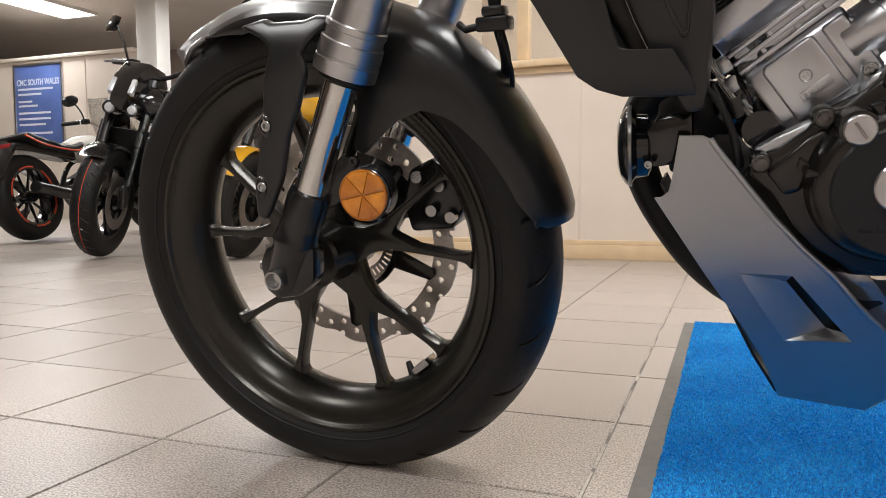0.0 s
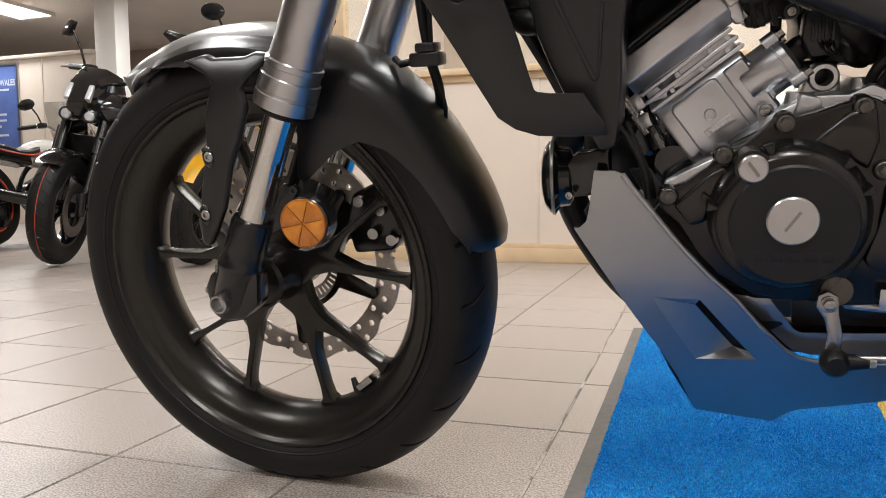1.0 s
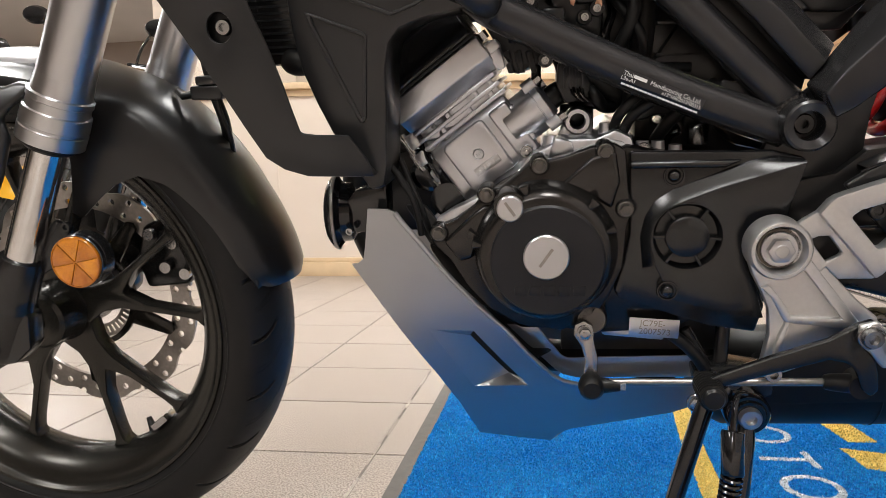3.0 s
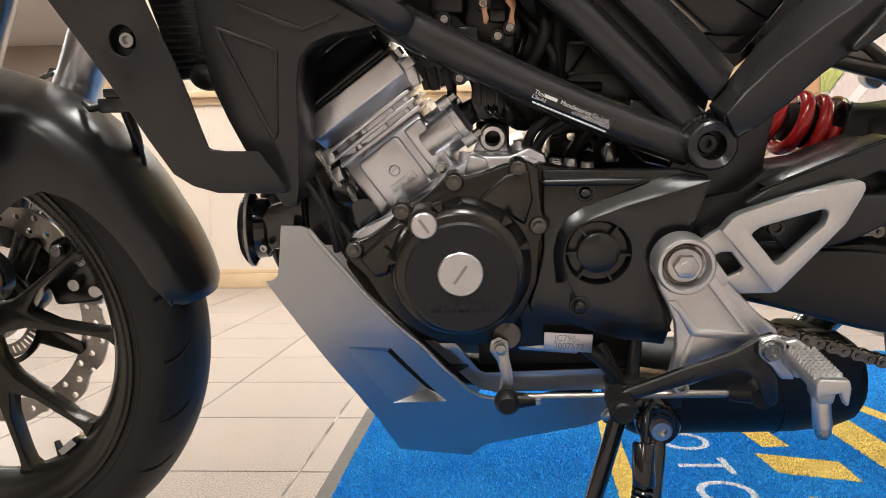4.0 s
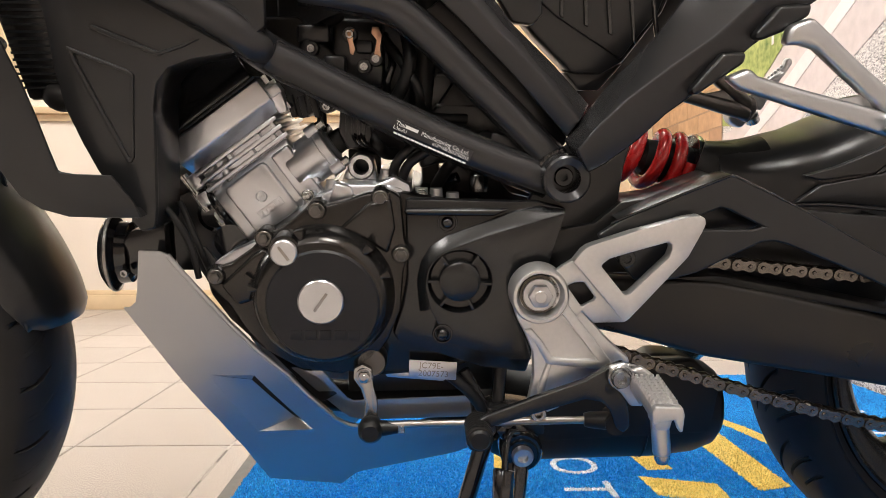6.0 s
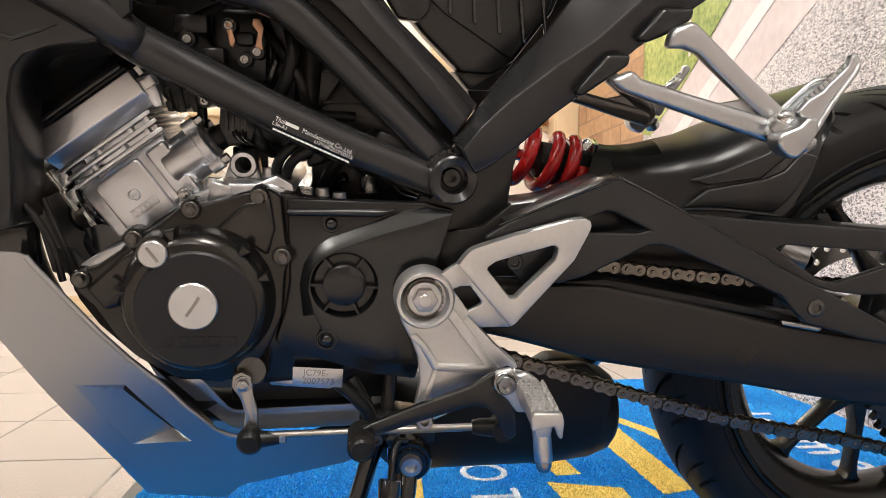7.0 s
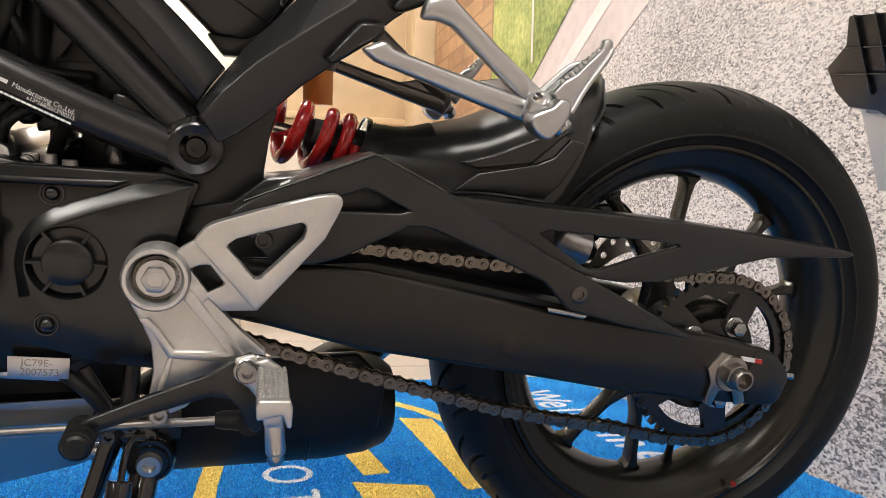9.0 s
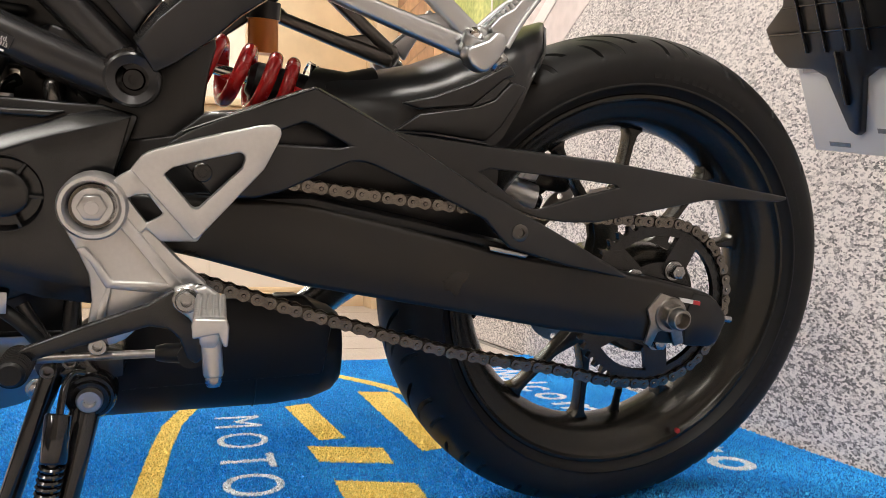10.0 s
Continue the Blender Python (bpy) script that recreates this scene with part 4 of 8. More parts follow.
part("mudguard_cap", hood(76, 128.5, 30, [(76, 0.303), (96, 0.306), (113, 0.309), (128.5, 0.318)], [(76, 0.066), (90, 0.064), (108, 0.056), (120, 0.038), (126, 0.018), (128.5, 0.004)],
                          [(76, 0.272), (100, 0.272), (112, 0.280), (122, 0.300), (128.5, 0.314)], 0.003, 0.024), "silver", mudguard, "silver painted tip of the mudguard", 50)
STAY = [(-0.017, 0.5537), (0.0134, 0.560), (0.0226, 0.555), (0.0617, 0.5545), (0.075, 0.5585), (0.0964, 0.555), (0.0683, 0.5325), (0.0604, 0.522), (0.0642, 0.503), (0.051, 0.470), (0.0356, 0.442), (0.0204, 0.395), (0.003, 0.364), (-0.0063, 0.3505), (-0.0165, 0.355), (-0.0155, 0.383), (-0.006, 0.419), (0.0071, 0.4575), (0.011, 0.495), (0.0254, 0.530), (0.0134, 0.5393)]


def stay_bow(x, z):
    return 0.55 * max(0.0, z - 0.530)


stay_ob = part("mudguard_stay", prism(STAY, -0.126, -0.114, 0.0050, (), stay_bow, 4), "moulded", mudguard, "black plastic mudguard bracket")
part("mudguard_stay", prism(STAY, 0.114, 0.126, 0.003), "plastic", mudguard, "black plastic mudguard bracket")
part("mudguard_band", hood(74, 112, 16, [(74, 0.296), (112, 0.299)], [(74, 0.083), (95, 0.081), (112, 0.064)], [(74, 0.262), (100, 0.262), (112, 0.278)], 0.003, 0.02), "plastic", mudguard, "", 50)
for c in ((0.0120, 0.4525), (-0.0030, 0.3885)):
    part("recess", stand_at(disc((0, 0), 0.0098, -0.1275, -0.124, 0.0012, 28, 0.0066), Matrix.Translation((c[0] - 0.002, 0, c[1])) @ Matrix.Diagonal((0.72, 1, 1.2, 1))), "gloss", stay_ob)
    part("bolt", bolt(c, -0.1265, 0.0056, 0.003), "zinc", stay_ob)
part("bolt", bolt((0.098, 0.411), -0.104, 0.0055, 0.004), "satin", mudguard)

# brake caliper on the far side, and the hoses
caliper = bmesh.new()
add(caliper, prism([(0.095, 0.300), (0.150, 0.305), (0.172, 0.335), (0.160, 0.372), (0.130, 0.392), (0.098, 0.378), (0.085, 0.340)], 0.032, 0.085, 0.006))
add(caliper, prism([(0.02, 0.30), (0.09, 0.310), (0.11, 0.345), (0.06, 0.372), (0.03, 0.36)], 0.075, 0.098, 0.004))
caliper_ob = part("brake_caliper", caliper, "satin", bike, "black front brake caliper with steel pins")
for c in ((0.128, 0.330), (0.140, 0.360), (0.152, 0.322), (0.112, 0.371)):
    part("caliper_pin", rod([(c[0], 0.030, c[1]), (c[0], 0.020, c[1])], 0.007, 14), "zinc", caliper_ob)
hose = part("brake_hose", rod(bend([(0.225, -0.02, 0.72), (0.228, -0.02, 0.60), (0.233, -0.015, 0.54), (0.236, 0.0, 0.49), (0.20, 0.05, 0.42), (0.15, 0.07, 0.38)]), 0.0058, 12), "rubber_soft", bike, "black rubber brake hose")
part("sensor_lead", rod(bend([(0.238, -0.03, 0.72), (0.240, -0.028, 0.60), (0.238, -0.022, 0.53), (0.245, -0.01, 0.48), (0.22, 0.04, 0.42)]), 0.0028, 8), "rubber_soft", bike)
clip = bmesh.new()
add(clip, box(0.215, 0.250, -0.035, -0.008, 0.530, 0.545, 0.003))
add(clip, box(0.222, 0.245, -0.035, -0.008, 0.545, 0.555, 0.003))
add(clip, rod([(0.219, -0.02, 0.537), (0.200, -0.02, 0.534), (0.190, -0.01, 0.540)], 0.004, 10))
part("hose_clip", clip, "plastic", bike)

# ---- radiator shrouds and cowl ----
SHROUD = [(0.200, 0.720), (0.235, 0.660), (0.257, 0.629), (0.280, 0.593), (0.311, 0.542), (0.327, 0.514), (0.343, 0.485), (0.358, 0.474), (0.378, 0.467), (0.409, 0.4655), (0.436, 0.4650), (0.432, 0.480), (0.418, 0.503), (0.390, 0.504), (0.3785, 0.506), (0.3765, 0.508), (0.3715, 0.525), (0.3645, 0.551), (0.356, 0.578), (0.346, 0.603), (0.337, 0.627), (0.330, 0.66), (0.320, 0.72)]


def shroud_bow(x, z):
    return 0.10 * max(0.0, x - 0.36) + 0.25 * max(0.0, 0.50 - z)


for s in (-1, 1):
    bow = shroud_bow if s < 0 else (lambda x, z: -shroud_bow(x, z))
    hole = [[(0.315 + 0.011 * math.cos(math.pi * k / 10), 0.596 + 0.0125 * math.sin(math.pi * k / 10)) for k in range(20)]]
    sh = part("radiator_shroud", prism(SHROUD, s * 0.168 - 0.002, s * 0.168 + 0.002, 0.0015, hole, bow), "moulded", bike, "matte black radiator side cover")
    edge = prism([(0.28, 0.593), (0.327, 0.514), (0.343, 0.485), (0.378, 0.467), (0.436, 0.465), (0.43, 0.472), (0.38, 0.474), (0.35, 0.49), (0.334, 0.517), (0.287, 0.596)], s * 0.166, s * 0.135, 0.001, (), bow)
    part("edge_return", edge, "moulded", sh)
    if s < 0:
        part("recess_cup", lathe([(0.0145, -0.1655), (0.0145, -0.159), (0.0, -0.159)], (0.315, 0, 0.596), 28), "plastic", sh)
        part("bolt", bolt((0.3165, 0.5965), -0.160, 0.0070, 0.006), "zinc", sh)
radiator = part("radiator", prism([(0.318, 0.70), (0.352, 0.70), (0.374, 0.567), (0.340, 0.562)], -0.125, 0.125, 0.003), "plastic", bike, "black finned radiator")
for k in range(23):
    z = 0.572 + k * 0.0058
    x = 0.352 - (z - 0.48) * 0.165
    part("fin", box(x - 0.003, x + 0.034, -0.1275, -0.1245, z, z + 0.0022, 0.0), "satin", radiator)
# Added black sheet so that the spaces between the fins read dark.
part("radiator_shield", prism([(0.300, 0.70), (0.400, 0.70), (0.400, 0.57), (0.338, 0.564)], -0.1225, -0.118, 0.001), "plastic", radiator)
# Added sheet, no real part: hides the pale wall and darkens this gap.
part("engine_shield", prism([(0.3908, 0.4820), (0.4696, 0.4563), (0.4776, 0.4238), (0.4732, 0.4009), (0.4418, 0.3699), (0.4021, 0.3704), (0.3899, 0.4285)], 0.036, 0.048, 0.003), "plastic", bike, "black sheet added to darken the gap before the engine")
starter = part("starter_motor", rod([(0.4647, -0.030, 0.4464), (0.4647, -0.026, 0.4464), (0.4647, 0.036, 0.4464)], [0.014, 0.019, 0.019], 32), "gloss", bike, "gloss black starter motor")
part("radiator_hose", rod(bend([(0.350, -0.09, 0.575), (0.362, -0.120, 0.566), (0.378, -0.120, 0.568), (0.41, -0.10, 0.590)]), 0.0125, 16), "rubber_soft", bike)

SIDE = [(0.345, 0.70), (0.362, 0.629), (0.366, 0.590), (0.373, 0.556), (0.384, 0.528), (0.396, 0.502), (0.408, 0.487), (0.420, 0.462), (0.428, 0.449), (0.441, 0.452), (0.444, 0.470), (0.447, 0.523), (0.448, 0.556), (0.452, 0.578), (0.462, 0.590), (0.481, 0.597), (0.520, 0.604), (0.545, 0.625), (0.545, 0.70)]


def side_bow(x, z):
    return 0.04 * max(0.0, z - 0.56)


cover = part("frame_cover", prism(SIDE, -0.137, -0.127, 0.004, (), side_bow), "moulded", bike, "matte black moulded frame cover")
emboss = [(0.3795, 0.6075), (0.384, 0.6060), (0.4288, 0.5890), (0.4340, 0.5850), (0.4290, 0.5150), (0.4262, 0.5105), (0.4225, 0.5110), (0.3830, 0.5960)]
inner = [(0.3850, 0.6025), (0.4275, 0.5862), (0.4312, 0.5832), (0.4264, 0.5160), (0.4248, 0.5150), (0.3865, 0.5975)]
part("raised_rib", prism(emboss, -0.1395, -0.136, 0.001, [inner], side_bow), "moulded", cover)
part("raised_rib", prism([(0.40, 0.622), (0.455, 0.600), (0.478, 0.608), (0.490, 0.614), (0.478, 0.6105), (0.456, 0.6035), (0.402, 0.625)], -0.1405, -0.136, 0.0008, (), side_bow), "plastic", cover)
part("inner_return", prism([(0.441, 0.452), (0.444, 0.470), (0.447, 0.523), (0.448, 0.556), (0.452, 0.578), (0.462, 0.590), (0.481, 0.597), (0.520, 0.604), (0.516, 0.609), (0.478, 0.602), (0.456, 0.594), (0.446, 0.580), (0.442, 0.556), (0.441, 0.523), (0.438, 0.470)], -0.134, -0.07, 0.001, (), side_bow), "plastic", cover)
part("frame_cover", prism(SIDE, 0.127, 0.137, 0.003), "plastic", bike)

# horn
horn = bmesh.new()
add(horn, lathe([(0, -0.016), (0.020, -0.016), (0.030, -0.013), (0.037, -0.008), (0.0385, -0.005), (0.0385, -0.003), (0.035, -0.001), (0.031, 0.002), (0.030, 0.012), (0.024, 0.015), (0.014, 0.017), (0.013, 0.024), (0, 0.024)], seg=48, turn=Matrix.Rotation(radians(-90 + 6), 4, "Z")), Matrix.Translation((0.376, -0.055, 0.4125)))
part("horn", horn, "gloss", bike, "round black horn")
part("horn_rim", lathe([(0.0378, -0.0062), (0.0390, -0.0055), (0.0390, -0.0030), (0.0378, -0.0025)], (0.376, -0.055, 0.4125), 64, True, Matrix.Rotation(radians(-90 + 6), 4, "Z")), "steel", bike)
part("horn_bolt", bolt((0.392, 0.400), -0.088, 0.004, 0.004), "zinc", bike)
part("horn_bracket", prism([(0.385, 0.425), (0.398, 0.440), (0.43, 0.445), (0.43, 0.40), (0.395, 0.395)], -0.08, -0.05, 0.003), "gloss", bike)

# ---- engine ----
CYL = Matrix.Translation((0.522, 0, 0.476)) @ Matrix.Rotation(radians(-35.4), 4, "Y")  # z runs up the cylinder, x across it


def tilted(bm):
    return stand_at(bm, CYL)


engine = bmesh.new()
CASE = [(0.470, 0.385), (0.483, 0.405), (0.500, 0.420), (0.519, 0.428), (0.545, 0.446), (0.578, 0.464), (0.605, 0.474), (0.630, 0.479), (0.660, 0.480), (0.74, 0.462), (0.775, 0.43), (0.775, 0.33), (0.70, 0.30), (0.640, 0.296), (0.600, 0.300), (0.560, 0.300), (0.520, 0.325), (0.490, 0.355)]
add(engine, prism(CASE, -0.098, 0.098, 0.008))
crankcase = part("crankcase", engine, "case", bike, "dark painted engine crankcase")
FLANGE = [(0.478, 0.392), (0.478, 0.403), (0.486, 0.411), (0.500, 0.416), (0.520, 0.430), (0.532, 0.445), (0.545, 0.446), (0.560, 0.458), (0.575, 0.472), (0.588, 0.470), (0.604, 0.474), (0.625, 0.481), (0.645, 0.485), (0.657, 0.478), (0.660, 0.440), (0.664, 0.425), (0.659, 0.408), (0.656, 0.370), (0.645, 0.342), (0.630, 0.320), (0.600, 0.306), (0.560, 0.312), (0.530, 0.330), (0.512, 0.350), (0.495, 0.378)]
gen = part("generator_cover", prism(FLANGE, -0.116, -0.096, 0.004), "case", crankcase, "dark bronze generator cover")
part("cover_step", lathe([(0, -0.1430), (0.0525, -0.1430), (0.0560, -0.1415), (0.0595, -0.1380), (0.0630, -0.1310), (0.0655, -0.1220), (0.0668, -0.112), (0, -0.112)], (0.585, 0, 0.387), 96), "case", gen)
for a, w in ((22, 0.0030), (48, 0.0034), (106, 0.0034), (170, 0.0028)):
    tab = prism([(0.0575, -w * 0.5), (0.0672, -w * 1.5), (0.0672, w * 1.5), (0.0575, w * 0.5)], -0.1400, -0.118, 0.0016)
    tab.transform(Matrix.Translation((0.585, 0, 0.387)) @ Matrix.Rotation(radians(-a), 4, "Y"))
    part("cover_rib", tab, "case", gen)
part("cover_neck", prism([(0.600, 0.449), (0.628, 0.474), (0.648, 0.478), (0.652, 0.450), (0.645, 0.425), (0.628, 0.436)], -0.1205, -0.112, 0.004, steps=3), "case", gen)
part("cover_neck", prism([(0.490, 0.396), (0.520, 0.424), (0.532, 0.432), (0.540, 0.425), (0.526, 0.402), (0.518, 0.380), (0.505, 0.376)], -0.1200, -0.112, 0.004, steps=3), "case", gen)
plate_bm = lathe([(0, -0.1455), (0.0495, -0.1455), (0.0515, -0.1435), (0.052, -0.130), (0, -0.130)], (0.587, 0, 0.3835), 96)
cap_plate = part("cover_plate", plate_bm, "case_matte", gen, "round matte black cover plate")
for k in range(5):
    letter = prism([(0.557 + 0.0132 * k, 0.3545), (0.5575 + 0.0132 * k, 0.3520), (0.5675 + 0.0132 * k, 0.3520), (0.5680 + 0.0132 * k, 0.3610), (0.5575 + 0.0132 * k, 0.3610)], -0.1460, -0.1450, 0.0003)
    part("maker_bar", letter, "case_matte", cap_plate)


def filler_cap(c, r, y, tilt):
    bm = lathe([(0, y), (r - 0.0012, y), (r, y + 0.0012), (r, y + 0.012), (0, y + 0.012)], (c[0], 0, c[1]), 56)
    return bm


def slot_bar(c, l, y, tilt):
    bm = prism([(-l, -0.0013), (l, -0.0013), (l, 0.0013), (-l, 0.0013)], -0.0006, 0.002, 0.0003)
    bm.transform(Matrix.Translation((c[0], y, c[1])) @ Matrix.Rotation(radians(-tilt), 4, "Y"))
    return bm


big_cap = part("inspection_cap", filler_cap((0.586, 0.3885), 0.0205, -0.1505, 0), "alu", gen, "large silver inspection cap with a slot")
part("slot", slot_bar((0.586, 0.3885), 0.010, -0.1504, 55), "steel", big_cap)
small_cap = part("timing_cap", filler_cap((0.5545, 0.4325), 0.0118, -0.1475, 0), "alu", gen, "small silver timing cap with a slot")
part("slot", slot_bar((0.5545, 0.4325), 0.0075, -0.1474, -55), "steel", small_cap)
part("cap_seat", lathe([(0.0118, -0.142), (0.0145, -0.1415), (0.0155, -0.138), (0.016, -0.112), (0.0118, -0.112)], (0.5545, 0, 0.4325), 40, True), "case", gen)
for c in ((0.486, 0.404), (0.532, 0.440), (0.5805, 0.466), (0.6385, 0.4775), (0.657, 0.425)):
    part("cover_boss", lathe([(0, -0.119), (0.0078, -0.119), (0.009, -0.1165), (0.0095, -0.098), (0, -0.098)], (c[0], 0, c[1]), 24), "case", gen)
    part("bolt", bolt(c, -0.118, 0.0052, 0.0065, True), "case_bolt", gen)
part("mark", prism([(0.513, 0.400), (0.524, 0.402), (0.515, 0.409)], -0.1255, -0.115, 0.0008), "case", gen)

# top case half, mounting eye, cylinder
upper = bmesh.new()
add(upper, prism([(0.560, 0.455), (0.568, 0.470), (0.585, 0.478), (0.600, 0.486), (0.632, 0.486), (0.650, 0.494), (0.665, 0.486), (0.668, 0.470), (0.64, 0.462), (0.60, 0.455)], -0.088, 0.08, 0.004))
add(upper, prism([(0.592, 0.470), (0.603, 0.500), (0.608, 0.508), (0.617, 0.511), (0.626, 0.508), (0.630, 0.500), (0.634, 0.470)], -0.050, -0.030, 0.003, [[(0.6165 + 0.0078 * math.cos(math.pi * k / 8), 0.4985 + 0.0078 * math.sin(math.pi * k / 8)) for k in range(16)]]))
add(upper, lathe([(0.0078, -0.056), (0.0115, -0.056), (0.013, -0.054), (0.013, -0.028), (0.0078, -0.028)], (0.6165, 0, 0.4985), 32, True))
add(upper, prism([(0.634, 0.480), (0.640, 0.495), (0.652, 0.498), (0.662, 0.492), (0.662, 0.478)], -0.075, -0.055, 0.003))
part("upper_crankcase", upper, "cast", crankcase, "bare cast upper crankcase with a mounting eye")
# Added black block so that the eye's bore reads dark.
part("eye_backing", box(0.600, 0.634, -0.012, -0.004, 0.486, 0.512, 0.002), "plastic", crankcase)
part("bolt", bolt((0.650, 0.489), -0.076, 0.005, 0.005, True), "zinc", crankcase)
part("inspection_bung", rod([(0.735, -0.02, 0.470), (0.735, -0.02, 0.486), (0.735, -0.02, 0.489)], [0.010, 0.010, 0.008], 18), "zinc", crankcase)
# Lugs past x = 0.665 take a darker alloy to darken that gap.
for x, z, h in ((0.568, 0.470, 0.007), (0.590, 0.482, 0.006), (0.642, 0.490, 0.008), (0.660, 0.480, 0.006), (0.676, 0.470, 0.010), (0.690, 0.472, 0.008), (0.706, 0.468, 0.008)):
    part("case_lug", rod([(x, -0.070, z - 0.006), (x, -0.070, z + h)], [0.0075, 0.006], 14), "cast" if x < 0.665 else "cast_grey", crankcase)
for x, z in ((0.600, 0.478), (0.648, 0.476), (0.684, 0.466)):
    part("case_web", prism([(x - 0.012, z - 0.010), (x + 0.014, z - 0.008), (x + 0.010, z + 0.006), (x - 0.006, z + 0.010)], -0.092, -0.070, 0.003), "cast", crankcase)
for c in ((0.676, 0.474), (0.568, 0.474)):
    part("bolt", bolt(c, -0.082, 0.0045, 0.005, True), "zinc", crankcase)
part("breather_stub", rod(bend([(0.70, -0.03, 0.465), (0.703, -0.045, 0.482), (0.712, -0.05, 0.488)], 4), 0.0055, 14), "gloss", crankcase)

def across(pts, x0, x1, bevel=0.0, steps=2):
    """A bar along the cylinder's x axis whose section is given in y, z."""
    bm = prism(pts, -x1, -x0, bevel, steps=steps)
    bm.transform(Matrix.Rotation(radians(90), 4, "Z"))
    return bm


barrel = across([(-0.060, -0.036), (-0.064, -0.030), (-0.064, 0.020), (-0.060, 0.028), (0.06, 0.028), (0.06, -0.036)], -0.043, 0.049, 0.005, 3)
cylinder = part("cylinder", tilted(barrel), "cast", bike, "bare cast aluminium engine cylinder")
part("side_panel", tilted(prism([(-0.030, -0.034), (0.019, -0.034), (0.019, 0.020), (0.015, 0.023), (-0.026, 0.023), (-0.030, 0.019)], -0.0690, -0.060, 0.0028, steps=3)), "cast", cylinder)
part("side_web", tilted(prism([(0.026, -0.034), (0.047, -0.034), (0.047, 0.022), (0.026, 0.022)], -0.0680, -0.058, 0.003, steps=3)), "cast", cylinder)
part("base_flange", tilted(across([(-0.070, -0.046), (-0.070, -0.040), (-0.066, -0.037), (-0.063, -0.034), (0.062, -0.034), (0.062, -0.046)], -0.046, 0.056, 0.002)), "cast", cylinder)
for z in (0.0285, 0.0375, 0.0465):
    part("cooling_fin", tilted(box(-0.044, 0.054, -0.0685, 0.062, z, z + 0.0042, 0.0014)), "cast", cylinder)
part("fin_core", tilted(box(-0.040, 0.048, -0.056, 0.055, 0.026, 0.056, 0.001)), "cast", cylinder)
for x, z in ((-0.020, 0.032), (0.012, 0.032), (0.038, 0.032), (-0.008, 0.041), (0.026, 0.041), (0.044, 0.041)):
    part("fin_post", tilted(box(x, x + 0.0045, -0.0660, -0.050, z, z + 0.006, 0.001)), "cast", cylinder)
boss = lathe([(0.0045, -0.0015), (0.0052, -0.0019), (0.0056, -0.0015), (0.0058, 0.001), (0.0043, 0.001)], seg=40, closed=True)
boss.transform(CYL @ Matrix.Translation((-0.0037, -0.0690, -0.0035)))
part("round_badge", boss, "cast", cylinder)
for k in range(3):
    part("badge_bar", tilted(box(-0.0066 + 0.0022 * k, -0.0052 + 0.0022 * k, -0.0700, -0.0685, -0.0048, -0.0022, 0.0002)), "cast", cylinder)
part("casting_mark", tilted(box(-0.017, 0.011, -0.0698, -0.066, -0.0215, -0.0135, 0.0006)), "cast", cylinder)
for k in range(5):
    part("casting_letter", tilted(box(-0.0145 + 0.0048 * k, -0.0115 + 0.0048 * k, -0.0705, -0.069, -0.0195, -0.0155, 0.0003)), "cast", cylinder)
head = across([(-0.0600, 0.0520), (-0.0715, 0.0645), (-0.0715, 0.0850), (-0.0690, 0.0875), (0.068, 0.0875), (0.068, 0.0520)], -0.047, 0.061, 0.0018, 2)
part("cylinder_head", tilted(head), "cast", cylinder, "bare aluminium cylinder head", 24)
part("gasket", tilted(box(-0.046, 0.060, -0.0695, 0.066, 0.0875, 0.0905, 0.0005)), "rubber_soft", cylinder)
hc = across([(-0.0695, 0.0905), (-0.0695, 0.096), (-0.062, 0.104), (-0.058, 0.125), (-0.045, 0.134), (0.05, 0.134), (0.066, 0.104), (0.066, 0.0905)], -0.048, 0.058, 0.003)
part("head_cover", tilted(hc), "satin", cylinder, "black cylinder head cover")
TURN_X = Matrix.Rotation(radians(-90), 4, "Z")
therm = lathe([(0, -0.032), (0.0225, -0.032), (0.0235, -0.030), (0.0235, 0.0025), (0.0231, 0.0030), (0.0231, 0.0038), (0.0238, 0.0043), (0.0238, 0.0105), (0.0225, 0.012), (0.016, 0.0125), (0.014, 0.015), (0.0, 0.0155)], seg=56, turn=TURN_X)
therm.transform(CYL @ Matrix.Translation((0.066, -0.048, -0.003)))
house = part("thermostat_housing", therm, "cast", cylinder, "cast cylindrical coolant housing")
part("housing_web", tilted(prism([(0.030, -0.026), (0.052, -0.026), (0.052, 0.016), (0.036, 0.018)], -0.066, -0.03, 0.004, steps=3)), "cast", house)
for y, z in ((-0.058, 0.019), (-0.062, -0.023), (-0.030, 0.012)):
    part("bolt_lug", tilted(rod([(0.066, y, z), (0.0785, y, z)], 0.0062, 20)), "cast", house)
    part("bolt", tilted(rod([(0.0785, y, z), (0.0855, y, z)], 0.0046, 6)), "zinc", house)
part("coolant_outlet", tilted(rod(bend([(0.078, -0.044, -0.004), (0.090, -0.042, -0.004), (0.100, -0.034, -0.010), (0.104, -0.02, -0.02)], 5), 0.0115, 20)), "rubber_soft", house)
part("head_bracket", tilted(prism([(0.058, 0.048), (0.066, 0.046), (0.070, 0.056), (0.073, 0.066), (0.070, 0.076), (0.058, 0.078)], -0.066, -0.045, 0.003)), "cast", cylinder)
part("bracket_block", tilted(box(0.062, 0.074, -0.070, -0.052, 0.064, 0.074, 0.002)), "cast_dull", cylinder)
for x, z in ((0.066, 0.083), (0.068, 0.052)):
    part("bolt", tilted(rod([(x, -0.056, z - 0.004), (x, -0.056, z + 0.004)], 0.0045, 6)), "zinc", cylinder)
